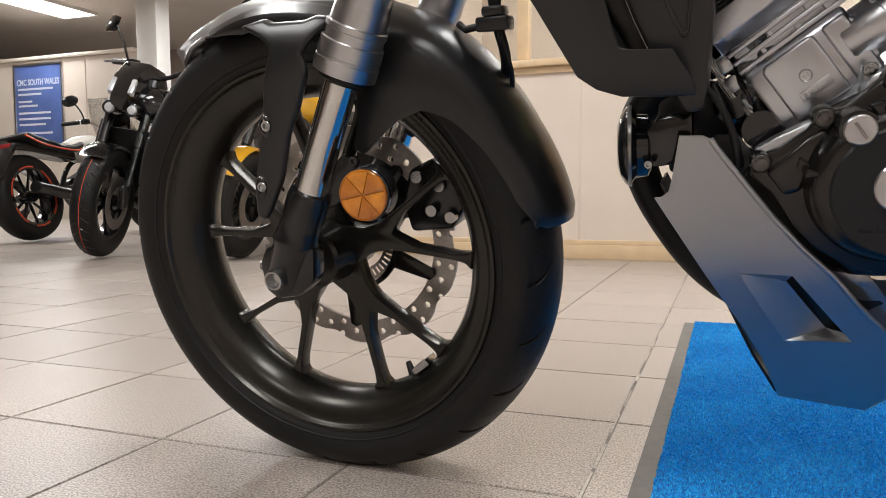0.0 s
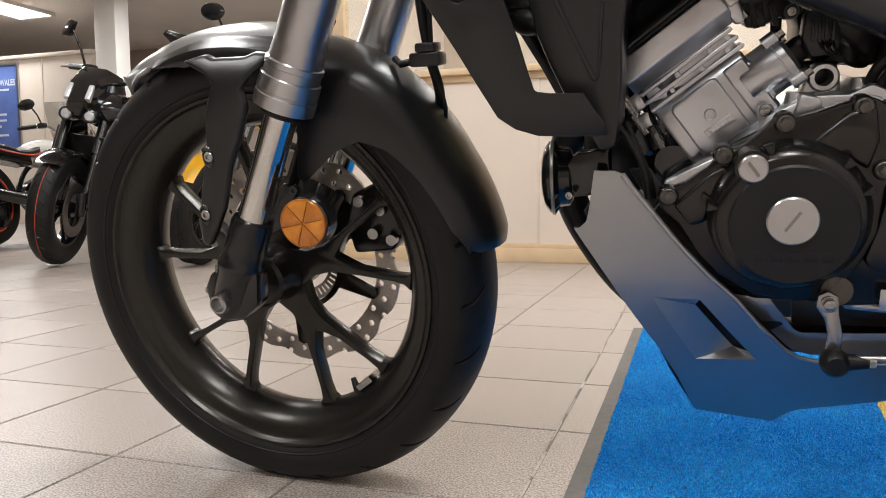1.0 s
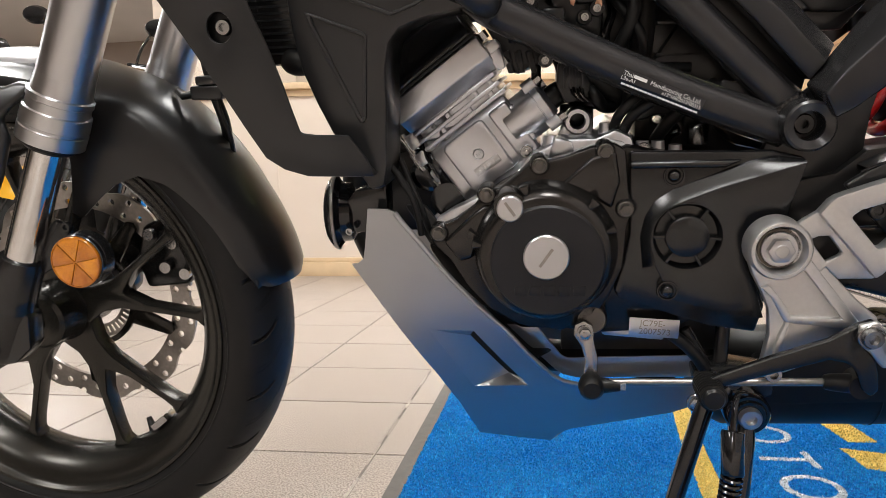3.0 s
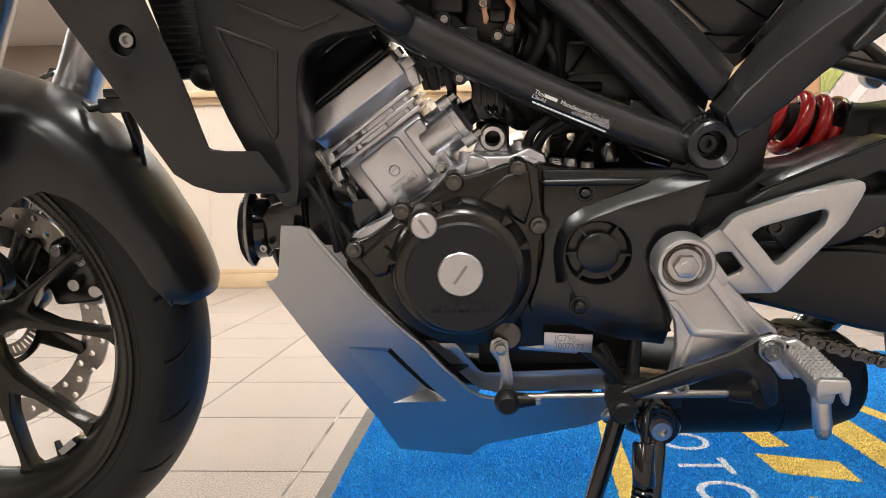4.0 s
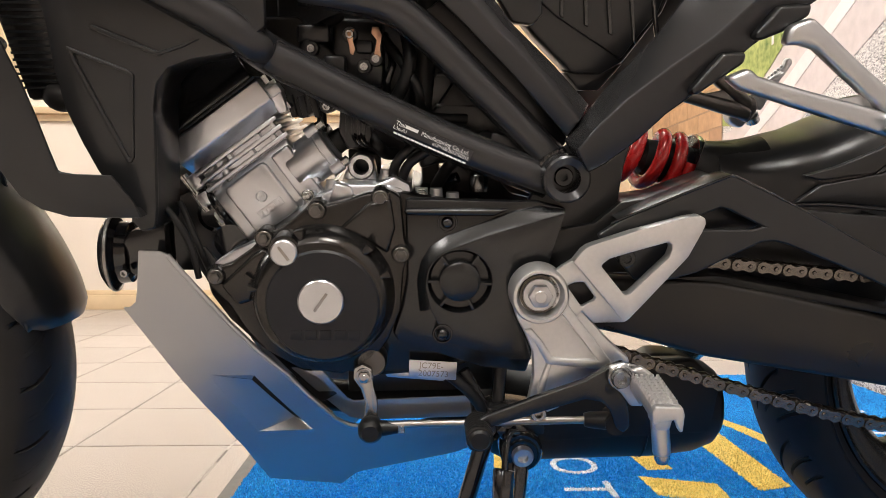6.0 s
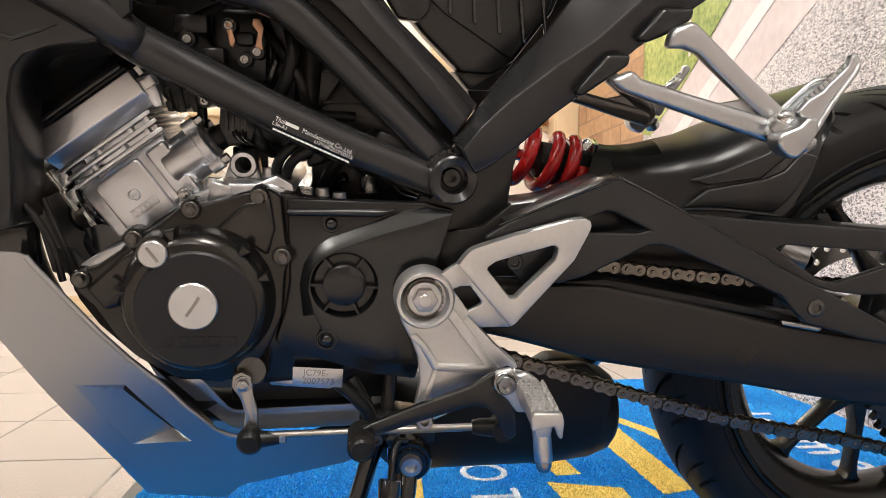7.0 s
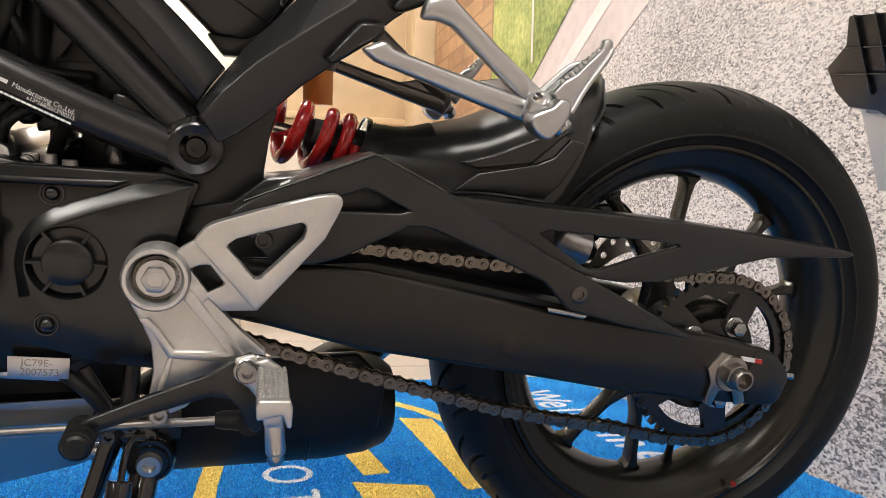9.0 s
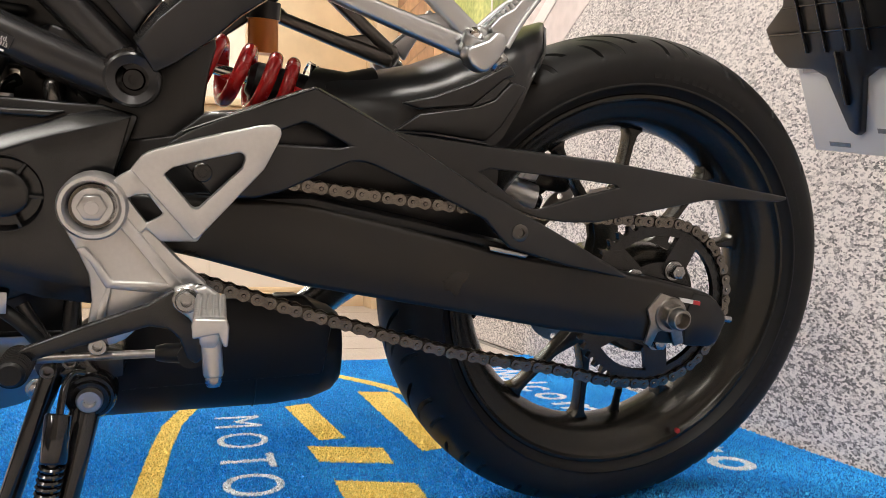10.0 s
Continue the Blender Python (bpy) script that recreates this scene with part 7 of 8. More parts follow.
GUARD = [(0.834, 0.447), (0.853, 0.460), (0.891, 0.4775), (0.945, 0.4995), (0.953, 0.5015), (0.961, 0.4985), (0.990, 0.4845), (1.026, 0.4680), (1.075, 0.4420), (1.116, 0.4200), (1.200, 0.3800), (1.283, 0.3390), (1.276, 0.3370), (1.210, 0.3490), (1.146, 0.3660), (1.135, 0.3760), (1.118, 0.3930), (1.060, 0.4180), (1.008, 0.4385), (0.997, 0.4410), (0.985, 0.4405), (0.928, 0.4120), (0.905, 0.405), (0.87, 0.405)]
WIN = [(0.905, 0.4560), (0.9445, 0.4720), (0.9520, 0.4700), (0.985, 0.4545), (0.975, 0.4520), (0.92, 0.4520)]
guard = part("chain_guard", prism(GUARD, -0.136, -0.128, 0.0032, [WIN], steps=3), "moulded", bike, "matte black chain guard")
part("guard_lip", prism([(0.853, 0.459), (0.891, 0.4775), (0.945, 0.4995), (0.953, 0.5015), (0.961, 0.4985), (1.026, 0.4680), (1.022, 0.4650), (0.953, 0.4970), (0.891, 0.4735)], -0.135, -0.10, 0.002), "moulded", guard)
HUG = [(1.022, 0.4690), (1.060, 0.4660), (1.125, 0.4610), (1.261, 0.4530), (1.364, 0.4415), (1.440, 0.4320), (1.472, 0.4285), (1.474, 0.4260), (1.464, 0.4225), (1.420, 0.4225), (1.368, 0.4205), (1.301, 0.4060), (1.243, 0.3935), (1.205, 0.3920), (1.175, 0.3955), (1.150, 0.4030), (1.10, 0.4270)]
HW = [(1.110, 0.4375), (1.120, 0.4410), (1.225, 0.4345), (1.258, 0.4315), (1.261, 0.4290), (1.215, 0.4170), (1.175, 0.4035), (1.160, 0.4060)]
part("guard_arm", prism(HUG, -0.130, -0.122, 0.0030, [HW], steps=3), "moulded", guard, "long pointed arm of the chain guard")
part("arm_lip", prism([(1.10, 0.4625), (1.261, 0.4530), (1.364, 0.4415), (1.472, 0.4285), (1.464, 0.4265), (1.364, 0.4385), (1.261, 0.4500), (1.10, 0.4595)], -0.129, -0.09, 0.001), "plastic", guard)
part("guard_ridge", rod(bend([(0.846, -0.1345, 0.4575), (0.891, -0.1352, 0.4765), (0.945, -0.1352, 0.4985), (0.953, -0.1352, 0.5003), (0.962, -0.1352, 0.4970), (1.026, -0.1348, 0.4668), (1.116, -0.1345, 0.4185)], 4), 0.0014, 8), "satin", guard)
part("bolt", bolt((1.1545, 0.3815), -0.135, 0.0085, 0.003), "case_bolt", guard)
part("bolt", bolt((0.862, 0.425), -0.135, 0.0080, 0.003), "satin", guard)
part("chain_slider", prism([(0.90, 0.402), (0.954, 0.4045), (1.06, 0.3850), (1.19, 0.3585), (1.19, 0.3530), (1.05, 0.3780), (0.95, 0.3950)], -0.118, -0.085, 0.002), "rubber_soft", bike)
part("slider_clip", prism([(1.128, 0.366), (1.152, 0.362), (1.172, 0.3575), (1.168, 0.354), (1.13, 0.361)], -0.1255, -0.118, 0.001), "zinc", bike)
# Solid black plate added to darken the hollow behind the chain guard.
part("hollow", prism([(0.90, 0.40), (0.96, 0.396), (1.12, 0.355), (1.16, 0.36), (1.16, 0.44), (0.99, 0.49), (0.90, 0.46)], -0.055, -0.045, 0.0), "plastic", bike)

# ---- rear sprocket and chain ----
def sprocket_bm(r, teeth, y0, y1, holes):
    pts = []
    for k in range(teeth):
        a = 2 * math.pi * k / teeth
        w = 2 * math.pi / teeth
        pts += [(q * math.cos(a + f * w), q * math.sin(a + f * w)) for q, f in ((r - 0.0035, -0.5), (r - 0.0020, -0.25), (r + 0.0042, -0.08), (r + 0.0042, 0.08), (r - 0.0020, 0.25))]
    return prism(pts, y0, y1, 0.0, holes)


def ring_hole(a, r0, r1, w0, w1, n=5):
    inner_e = [(r0, a - w0 + 2 * w0 * k / n) for k in range(n + 1)]
    outer_e = [(r1, a + w1 - 2 * w1 * k / n) for k in range(n + 1)]
    return [(r * math.cos(radians(b)), r * math.sin(radians(b))) for r, b in inner_e + outer_e]


CHAIN_Y = -0.094
RR, RF = 0.0930, 0.0285
rs_holes = [ring_hole(29 + 72 * k, 0.048, 0.078, 18, 26) for k in range(5)] + [[(0.03 * math.cos(2 * math.pi * k / 40), 0.03 * math.sin(2 * math.pi * k / 40)) for k in range(40)]]
rear_sprocket = part("rear_sprocket", stand_at(sprocket_bm(RR, 46, CHAIN_Y - 0.0035, CHAIN_Y + 0.0035, rs_holes), REAR), "satin", bike, "black toothed rear sprocket")
hubc = lathe([(0.02, -0.086), (0.058, -0.086), (0.062, -0.080), (0.064, -0.06), (0.05, -0.045), (0.02, -0.045)], (1.345, 0, 0.298), 48, True)
part("drive_hub", hubc, "rim", rear_sprocket)
for k in range(5):
    a = radians(65 + 72 * k)
    c = (1.345 + 0.043 * math.cos(a), 0.298 + 0.043 * math.sin(a))
    part("sprocket_bolt", bolt(c, CHAIN_Y - 0.003, 0.0085, 0.013, True), "zinc", rear_sprocket)
front_sprocket = part("front_sprocket", stand_at(sprocket_bm(RF, 14, CHAIN_Y - 0.003, CHAIN_Y + 0.003, [[(0.009 * math.cos(2 * math.pi * k / 20), 0.009 * math.sin(2 * math.pi * k / 20)) for k in range(20)]]), Matrix.Translation((0.711, 0, 0.398))), "chain", bike)

route = [(0.711 + RF * math.cos(radians(a)), 0.398 + RF * math.sin(radians(a))) for a in range(262, 84, -10)]
route += [(0.76, 0.4305), (0.80, 0.4285), (0.88, 0.4205), (0.969, 0.4115), (1.073, 0.4010), (1.15, 0.396), (1.24, 0.3925), (1.30, 0.3920)]
route += [(1.345 + RR * math.cos(radians(a)), 0.298 + RR * math.sin(radians(a))) for a in range(92, -96, -5)]
route += [(1.29, 0.2105), (1.233, 0.2250), (1.165, 0.2365), (1.102, 0.2500), (1.04, 0.267), (0.979, 0.2850), (0.93, 0.3005), (0.885, 0.3150), (0.80, 0.343), (0.74, 0.3625)]
line = [Vector((x, CHAIN_Y, z)) for x, z in route]
line.append(line[0].copy())
steps = [0.0]
for a, b in zip(line, line[1:]):
    steps.append(steps[-1] + (b - a).length)
count = 2 * round(steps[-1] / 0.0127 / 2)
joints = []
for k in range(count):
    s = steps[-1] * k / count
    i = max(j for j in range(len(steps) - 1) if steps[j] <= s)
    joints.append(line[i].lerp(line[i + 1], (s - steps[i]) / max(1e-9, steps[i + 1] - steps[i])))


def link_mesh(outer):
    h = 0.0127 / 2
    bm = bmesh.new()
    r = 0.0058 if outer else 0.0060
    shape = [(-h + r * math.cos(radians(a)), r * math.sin(radians(a))) for a in range(60, 301, 30)] + [(-0.0012, -r * 0.74), (0.0012, -r * 0.74)] + [(h + r * math.cos(radians(a)), r * math.sin(radians(a))) for a in range(-120, 121, 30)] + [(0.0012, r * 0.74), (-0.0012, r * 0.74)]
    y = 0.0072 if outer else 0.0052
    for s in (-1, 1):
        add(bm, prism(shape, s * y - 0.0008, s * y + 0.0008, 0.0))
    for x in (-h, h):
        if outer:
            add(bm, lathe([(0, -0.0094), (0.0016, -0.0094), (0.0021, -0.0088), (0.0021, 0.0088), (0, 0.0094)], (x, 0, 0), 8))
        else:
            add(bm, lathe([(0.0021, -0.0045), (0.0042, -0.0045), (0.0042, 0.0045), (0.0021, 0.0045)], (x, 0, 0), 10, True))
    bmesh.ops.recalc_face_normals(bm, faces=bm.faces)
    me = bpy.data.meshes.new("chain_link")
    bm.to_mesh(me)
    bm.free()
    me.materials.append(M["chain_bright" if outer else "chain"])
    return me


chain = part("drive_chain", rod([j + Vector((0, 0, 0)) for j in joints] + [joints[0]], 0.0022, 6), "chain", bike, "oiled steel roller drive chain")
links = (link_mesh(True), link_mesh(False))
for k in range(count):
    a, b = joints[k], joints[(k + 1) % count]
    ang = math.degrees(math.atan2(b.z - a.z, b.x - a.x))
    mid = (a + b) / 2
    shared("chain_link", links[k % 2], chain, Matrix.Translation(mid) @ Matrix.Rotation(radians(-ang), 4, "Y"))

# rear brake caliper on the far side, seen through the guard
rc = bmesh.new()
add(rc, prism([(1.235, 0.405), (1.300, 0.400), (1.325, 0.425), (1.300, 0.448), (1.245, 0.445)], 0.05, 0.095, 0.006))
rear_caliper = part("rear_caliper", rc, "satin", bike, "black rear brake caliper with a bare piston housing")
part("piston_housing", rod([(1.196, 0.060, 0.404), (1.212, 0.052, 0.400), (1.250, 0.045, 0.389)], [0.021, 0.022, 0.0215], 28), "cast_grey", rear_caliper)
part("piston_bolt", rod([(1.249, 0.045, 0.3895), (1.254, 0.043, 0.388), (1.260, 0.041, 0.386)], [0.0150, 0.0145, 0.0085], 20), "gloss", rear_caliper)
part("caliper_bracket", prism([(1.205, 0.425), (1.225, 0.436), (1.262, 0.428), (1.285, 0.410), (1.270, 0.396), (1.235, 0.405)], 0.058, 0.075, 0.003), "satin", rear_caliper)
part("hose_banjo", rod(bend([(1.215, 0.045, 0.425), (1.205, 0.035, 0.440), (1.180, 0.03, 0.446), (1.12, 0.03, 0.440)], 5), 0.0048, 12), "rubber_soft", rear_caliper)
part("mount_lug", prism([(1.226, 0.418), (1.240, 0.438), (1.254, 0.432), (1.246, 0.414)], 0.030, 0.048, 0.003), "cast", rear_caliper)

# shock absorber
coil_pts = []
s0, s1 = Vector((0.8945, 0.0, 0.5080)), Vector((0.9600, 0.0, 0.4935))
ax = (s1 - s0).normalized()
rise_v = Vector((-ax.z, 0, ax.x))
for k in range(161):
    th = -330 + 1510 * k / 160
    u = table(th, [(-330, -0.034), (90, 0.0), (450, 0.0270), (720, 0.0430), (900, 0.0500), (1180, 0.0590)])
    coil_pts.append(s0 + ax * u - 0.0275 * (math.cos(radians(th)) * rise_v + Vector((0, math.sin(radians(th)), 0))))
shock = part("shock_spring", rod(coil_pts, 0.0070, 16), "red", bike, "red enamelled rear shock spring")
part("damper_rod", rod([s0 - ax * 0.04, s1], 0.0062, 16), "chrome", shock)
part("spring_seat", rod([s1 - ax * 0.002, s1 + ax * 0.003, s1 + ax * 0.005], [0.0345, 0.0345, 0.028], 40), "gloss", shock)
part("seat_rim", lathe([(0.0335, -0.0012), (0.0352, -0.0012), (0.0352, 0.0012), (0.0335, 0.0012)], seg=48, closed=True, turn=Matrix.Translation(s1 - ax * 0.002) @ ax.to_track_quat("Y", "Z").to_matrix().to_4x4()), "chrome", shock)
part("bump_stop", rod([s0 + ax * 0.010, s0 + ax * 0.016, s0 + ax * 0.030, s1], [0.013, 0.019, 0.020, 0.021], 24), "rubber_soft", shock)
part("swingarm_bridge", prism([(0.79, 0.40), (0.80, 0.445), (0.838, 0.452), (0.862, 0.472), (0.898, 0.477), (0.951, 0.497), (1.02, 0.465), (0.98, 0.44), (0.92, 0.405)], -0.104, -0.05, 0.003), "plastic", bike, "black swingarm bridge over the chain")
reservoir = rod([(0.925, 0.09, 0.580), (0.925, 0.09, 0.572), (0.925, 0.09, 0.571), (0.926, 0.088, 0.535)], [0.018, 0.018, 0.0165, 0.0165], 28)
brake_cup = part("brake_reservoir", reservoir, "orange", bike, "translucent orange rear brake fluid reservoir")
part("reservoir_cap", rod([(0.925, 0.09, 0.572), (0.925, 0.09, 0.590)], 0.0185, 28), "plastic", brake_cup)

# rear hugger
def hug_ring(x):
    top = table(x, [(0.975, 0.520), (1.0, 0.521), (1.02, 0.523), (1.07, 0.535), (1.118, 0.555), (1.165, 0.577), (1.212, 0.594)])
    low = table(x, [(0.975, 0.455), (1.10, 0.455), (1.145, 0.462), (1.165, 0.50), (1.19, 0.548), (1.212, 0.588)])
    half = table(x, [(0.975, 0.060), (1.04, 0.080), (1.10, 0.086), (1.165, 0.084), (1.195, 0.062), (1.212, 0.020)])
    round_z = min(0.045, max(0.004, top - low))
    pts = []
    for q in range(0, 91, 15):
        pts.append((half * 0.93 * math.sin(radians(q)) ** 0.9, top - round_z * (1 - math.cos(radians(q)) ** 0.75)))
    for f in (0.3, 0.65, 1.0):
        pts.append((half * (0.93 + 0.07 * f), top - round_z - (top - round_z - low) * f))
    return [(-y, z) for y, z in pts[::-1]] + pts[1:]


hb = bmesh.new()
rows = []
for k in range(31):
    x = 0.975 + 0.237 * k / 30
    rows.append([hb.verts.new((x, y, z)) for y, z in hug_ring(x)])
for p, q in zip(rows, rows[1:]):
    for i in range(len(p) - 1):
        hb.faces.new((p[i], p[i + 1], q[i + 1], q[i]))
bmesh.ops.recalc_face_normals(hb, faces=hb.faces)
bmesh.ops.solidify(hb, geom=list(hb.faces), thickness=0.003)
hugger = part("rear_mudguard", hb, "moulded", bike, "black plastic rear wheel hugger", 60)
part("snorkel", rod([(0.962, -0.012, 0.492), (0.968, -0.014, 0.490), (1.000, -0.02, 0.488), (1.03, -0.02, 0.492)], [0.0335, 0.0330, 0.0325, 0.036], 36), "rubber_soft", hugger, "black rubber sleeve")
part("flank", prism([(1.041, 0.4950), (1.074, 0.5041), (1.113, 0.5209), (1.148, 0.5410), (1.156, 0.5310), (1.1447, 0.5262), (1.1116, 0.4975), (1.090, 0.4945), (1.060, 0.4900)], -0.0876, -0.080, 0.0022, steps=3), "moulded", hugger)
part("flank", prism([(1.035, 0.4680), (1.073, 0.4690), (1.130, 0.4640), (1.1450, 0.4790), (1.1580, 0.5010), (1.1690, 0.5200), (1.1520, 0.5240), (1.1357, 0.5050), (1.1180, 0.4975), (1.060, 0.4860)], -0.0874, -0.080, 0.0022, steps=3), "moulded", hugger)
part("vent_slot", prism([(1.1116, 0.4970), (1.1447, 0.5265), (1.151, 0.5254), (1.1347, 0.5060), (1.1173, 0.4985)], -0.0866, -0.080, 0.0), "gloss", hugger)
part("lower_lip", rod(bend([(1.028, -0.088, 0.4665), (1.073, -0.089, 0.4670), (1.132, -0.0885, 0.4615)], 5), 0.0016, 8), "moulded", hugger)

# pillion foot rests
for s in (-1, 1):
    flip = Matrix.Diagonal((1, -s, 1, 1))
    put = lambda bm: stand_at(bm, flip)
    shift = 0.0 if s < 0 else -0.004
    hang = bmesh.new()
    add(hang, prism([(0.930, 0.585), (0.949, 0.594), (0.957, 0.587), (1.000, 0.5755), (1.060, 0.561), (1.079, 0.556), (1.090, 0.548), (1.086, 0.534), (1.068, 0.539), (1.016, 0.554), (0.942, 0.576)], -0.160, -0.143, 0.0048, steps=3))
    add(hang, prism([(0.976, 0.612), (0.980, 0.628), (0.998, 0.635), (1.010, 0.625), (1.045, 0.5965), (1.088, 0.564), (1.092, 0.550), (1.078, 0.549), (1.051, 0.571), (1.024, 0.592), (1.003, 0.609), (0.990, 0.6125)], -0.160, -0.144, 0.0048, steps=3))
    add(hang, prism([(1.010, 0.566), (1.022, 0.567), (1.051, 0.573), (1.080, 0.563), (1.082, 0.545), (1.06, 0.552)], -0.152, -0.146, 0.002))
    add(hang, prism([(1.066, 0.543), (1.072, 0.556), (1.084, 0.566), (1.094, 0.562), (1.097, 0.550), (1.086, 0.532)], -0.166, -0.145, 0.004, steps=3))
    # The far hanger's darker metal puts the shade on that side into its colour.
    hanger = part("pillion_hanger", put(hang), "cast_grey" if s < 0 else "case_bolt", bike, "cast pillion footrest hanger")
    block_bm = prism([(1.0671, 0.5382), (1.0682, 0.5452), (1.085, 0.5523), (1.0916, 0.5600), (1.1010, 0.5589), (1.1021, 0.5474), (1.095, 0.5353), (1.086, 0.5254), (1.0793, 0.526), (1.0714, 0.5316)], -0.186, -0.164, 0.0034, steps=3)
    pil = part("pillion_peg", put(block_bm), "cast_grey", bike, "folded aluminium pillion footpeg")
    blade = prism([(1.0912, 0.5640), (1.0995, 0.5740), (1.1111, 0.5810), (1.1178, 0.5895), (1.1247, 0.5960), (1.1312, 0.6030), (1.1321, 0.6105), (1.1366, 0.6129), (1.1409, 0.6096), (1.1408, 0.6054), (1.1354, 0.5961), (1.1201, 0.5739), (1.1099, 0.5519), (1.1060, 0.5470), (1.0980, 0.5560)], -0.170, -0.160, 0.0020, steps=3)
    part("blade", put(blade), "cast_grey", pil)
    part("blade_rim", put(rod(bend([(1.083, -0.150, 0.5604), (1.090, -0.150, 0.5676), (1.1104, -0.149, 0.5863), (1.1195, -0.151, 0.5908), (1.126, -0.158, 0.594)], 5), 0.0024, 10)), "cast_grey", pil)
    part("tread_floor", put(prism([(1.088, 0.5635), (1.111, 0.5840), (1.126, 0.5945), (1.128, 0.5925), (1.113, 0.5815), (1.092, 0.5620)], -0.163, -0.149, 0.0)), "cast_grey", pil)
    part("blade_edge", put(rod(bend([(1.1085, -0.171, 0.549), (1.1205, -0.171, 0.5725), (1.136, -0.170, 0.5955), (1.1405, -0.168, 0.6045)], 5), 0.0022, 10)), "cast_grey", pil)
    part("pivot_pin", put(stand_at(lathe([(0, -0.006), (0.0055, -0.006), (0.0066, -0.004), (0.0066, 0.010), (0, 0.010)], seg=24), Matrix.Translation((1.0795, -0.166, 0.5555)) @ Matrix.Rotation(radians(-62), 4, "X") @ Matrix.Rotation(radians(12), 4, "Z"))), "chrome", pil)
    part("pivot_washer", put(stand_at(lathe([(0.0066, -0.003), (0.0098, -0.003), (0.0106, -0.001), (0.0106, 0.006), (0.0066, 0.006)], seg=28, closed=True), Matrix.Translation((1.0795, -0.166, 0.5545)) @ Matrix.Rotation(radians(-62), 4, "X") @ Matrix.Rotation(radians(12), 4, "Z"))), "cast_grey", pil)
    part("pivot_nut", put(stand_at(lathe([(0, -0.006), (0.007, -0.006), (0.0088, -0.004), (0.0088, 0.006), (0, 0.006)], seg=24), Matrix.Translation((1.1005, -0.170, 0.5370)) @ Matrix.Rotation(radians(55), 4, "X") @ Matrix.Rotation(radians(30), 4, "Z"))), "zinc", pil)
    for k in range(9):
        t = k / 8
        tooth = lathe([(0, -0.0030), (0.0016, -0.0024), (0.0024, 0.0), (0.0024, 0.003), (0, 0.003)], seg=10)
        tooth.transform(Matrix.Translation((1.1000 + 0.030 * t, -0.1645, 0.5745 + 0.0270 * t)) @ Matrix.Rotation(radians(-48), 4, "Y") @ Matrix.Rotation(radians(-90), 4, "X"))
        part("peg_tooth", put(tooth), "cast_grey", pil)

# number plate holder behind the wheel
holder = bmesh.new()
HY_HALF = [(0.064, 0.70), (0.079, 0.666), (0.121, 0.639), (0.115, 0.608), (0.097, 0.588), (0.050, 0.585), (0.030, 0.575), (0.010, 0.508), (0.0, 0.502)]
HY = HY_HALF + [(-x, z) for x, z in HY_HALF[-2::-1]]


def lean_back(bm):
    """Turns an x, z outline into the sloping plane of the number plate."""
    for v in bm.verts:
        x, y, z = v.co
        v.co = (1.700 - (z - 0.50) * 0.52 + y, -x, z)
    return bm


plate_holder = part("plate_holder", lean_back(prism(HY, -0.006, 0.004, 0.002)), "plastic", bike, "gloss black number plate holder")
for x in (-0.05, -0.017, 0.017, 0.05):
    part("rib", lean_back(box(x - 0.001, x + 0.001, -0.012, -0.005, 0.605, 0.70, 0.0005)), "gloss", plate_holder)
for z, w in ((0.63, 0.112), (0.662, 0.078)):
    part("rib", lean_back(box(-w, w, -0.010, -0.005, z - 0.001, z + 0.001, 0.0005)), "gloss", plate_holder)
part("rib", lean_back(box(-0.0015, 0.0015, -0.014, -0.005, 0.54, 0.605, 0.0005)), "gloss", plate_holder)
plate = part("number_plate", lean_back(box(-0.088, 0.088, 0.005, 0.008, 0.478, 0.625, 0.002)), "white", bike, "back of a pale grey number plate")
for x, z in ((-0.06, 0.585), (0.045, 0.51), (-0.04, 0.488)):
    part("print_bar", lean_back(box(x - 0.018, x + 0.018, 0.0042, 0.0052, z - 0.003, z + 0.003)), "steel", plate)
part("indicator_stem", lean_back(rod([(0.10, 0.0, 0.705), (0.155, 0.0, 0.715)], [0.012, 0.010], 20)), "satin", bike, "black rubber indicator stem")

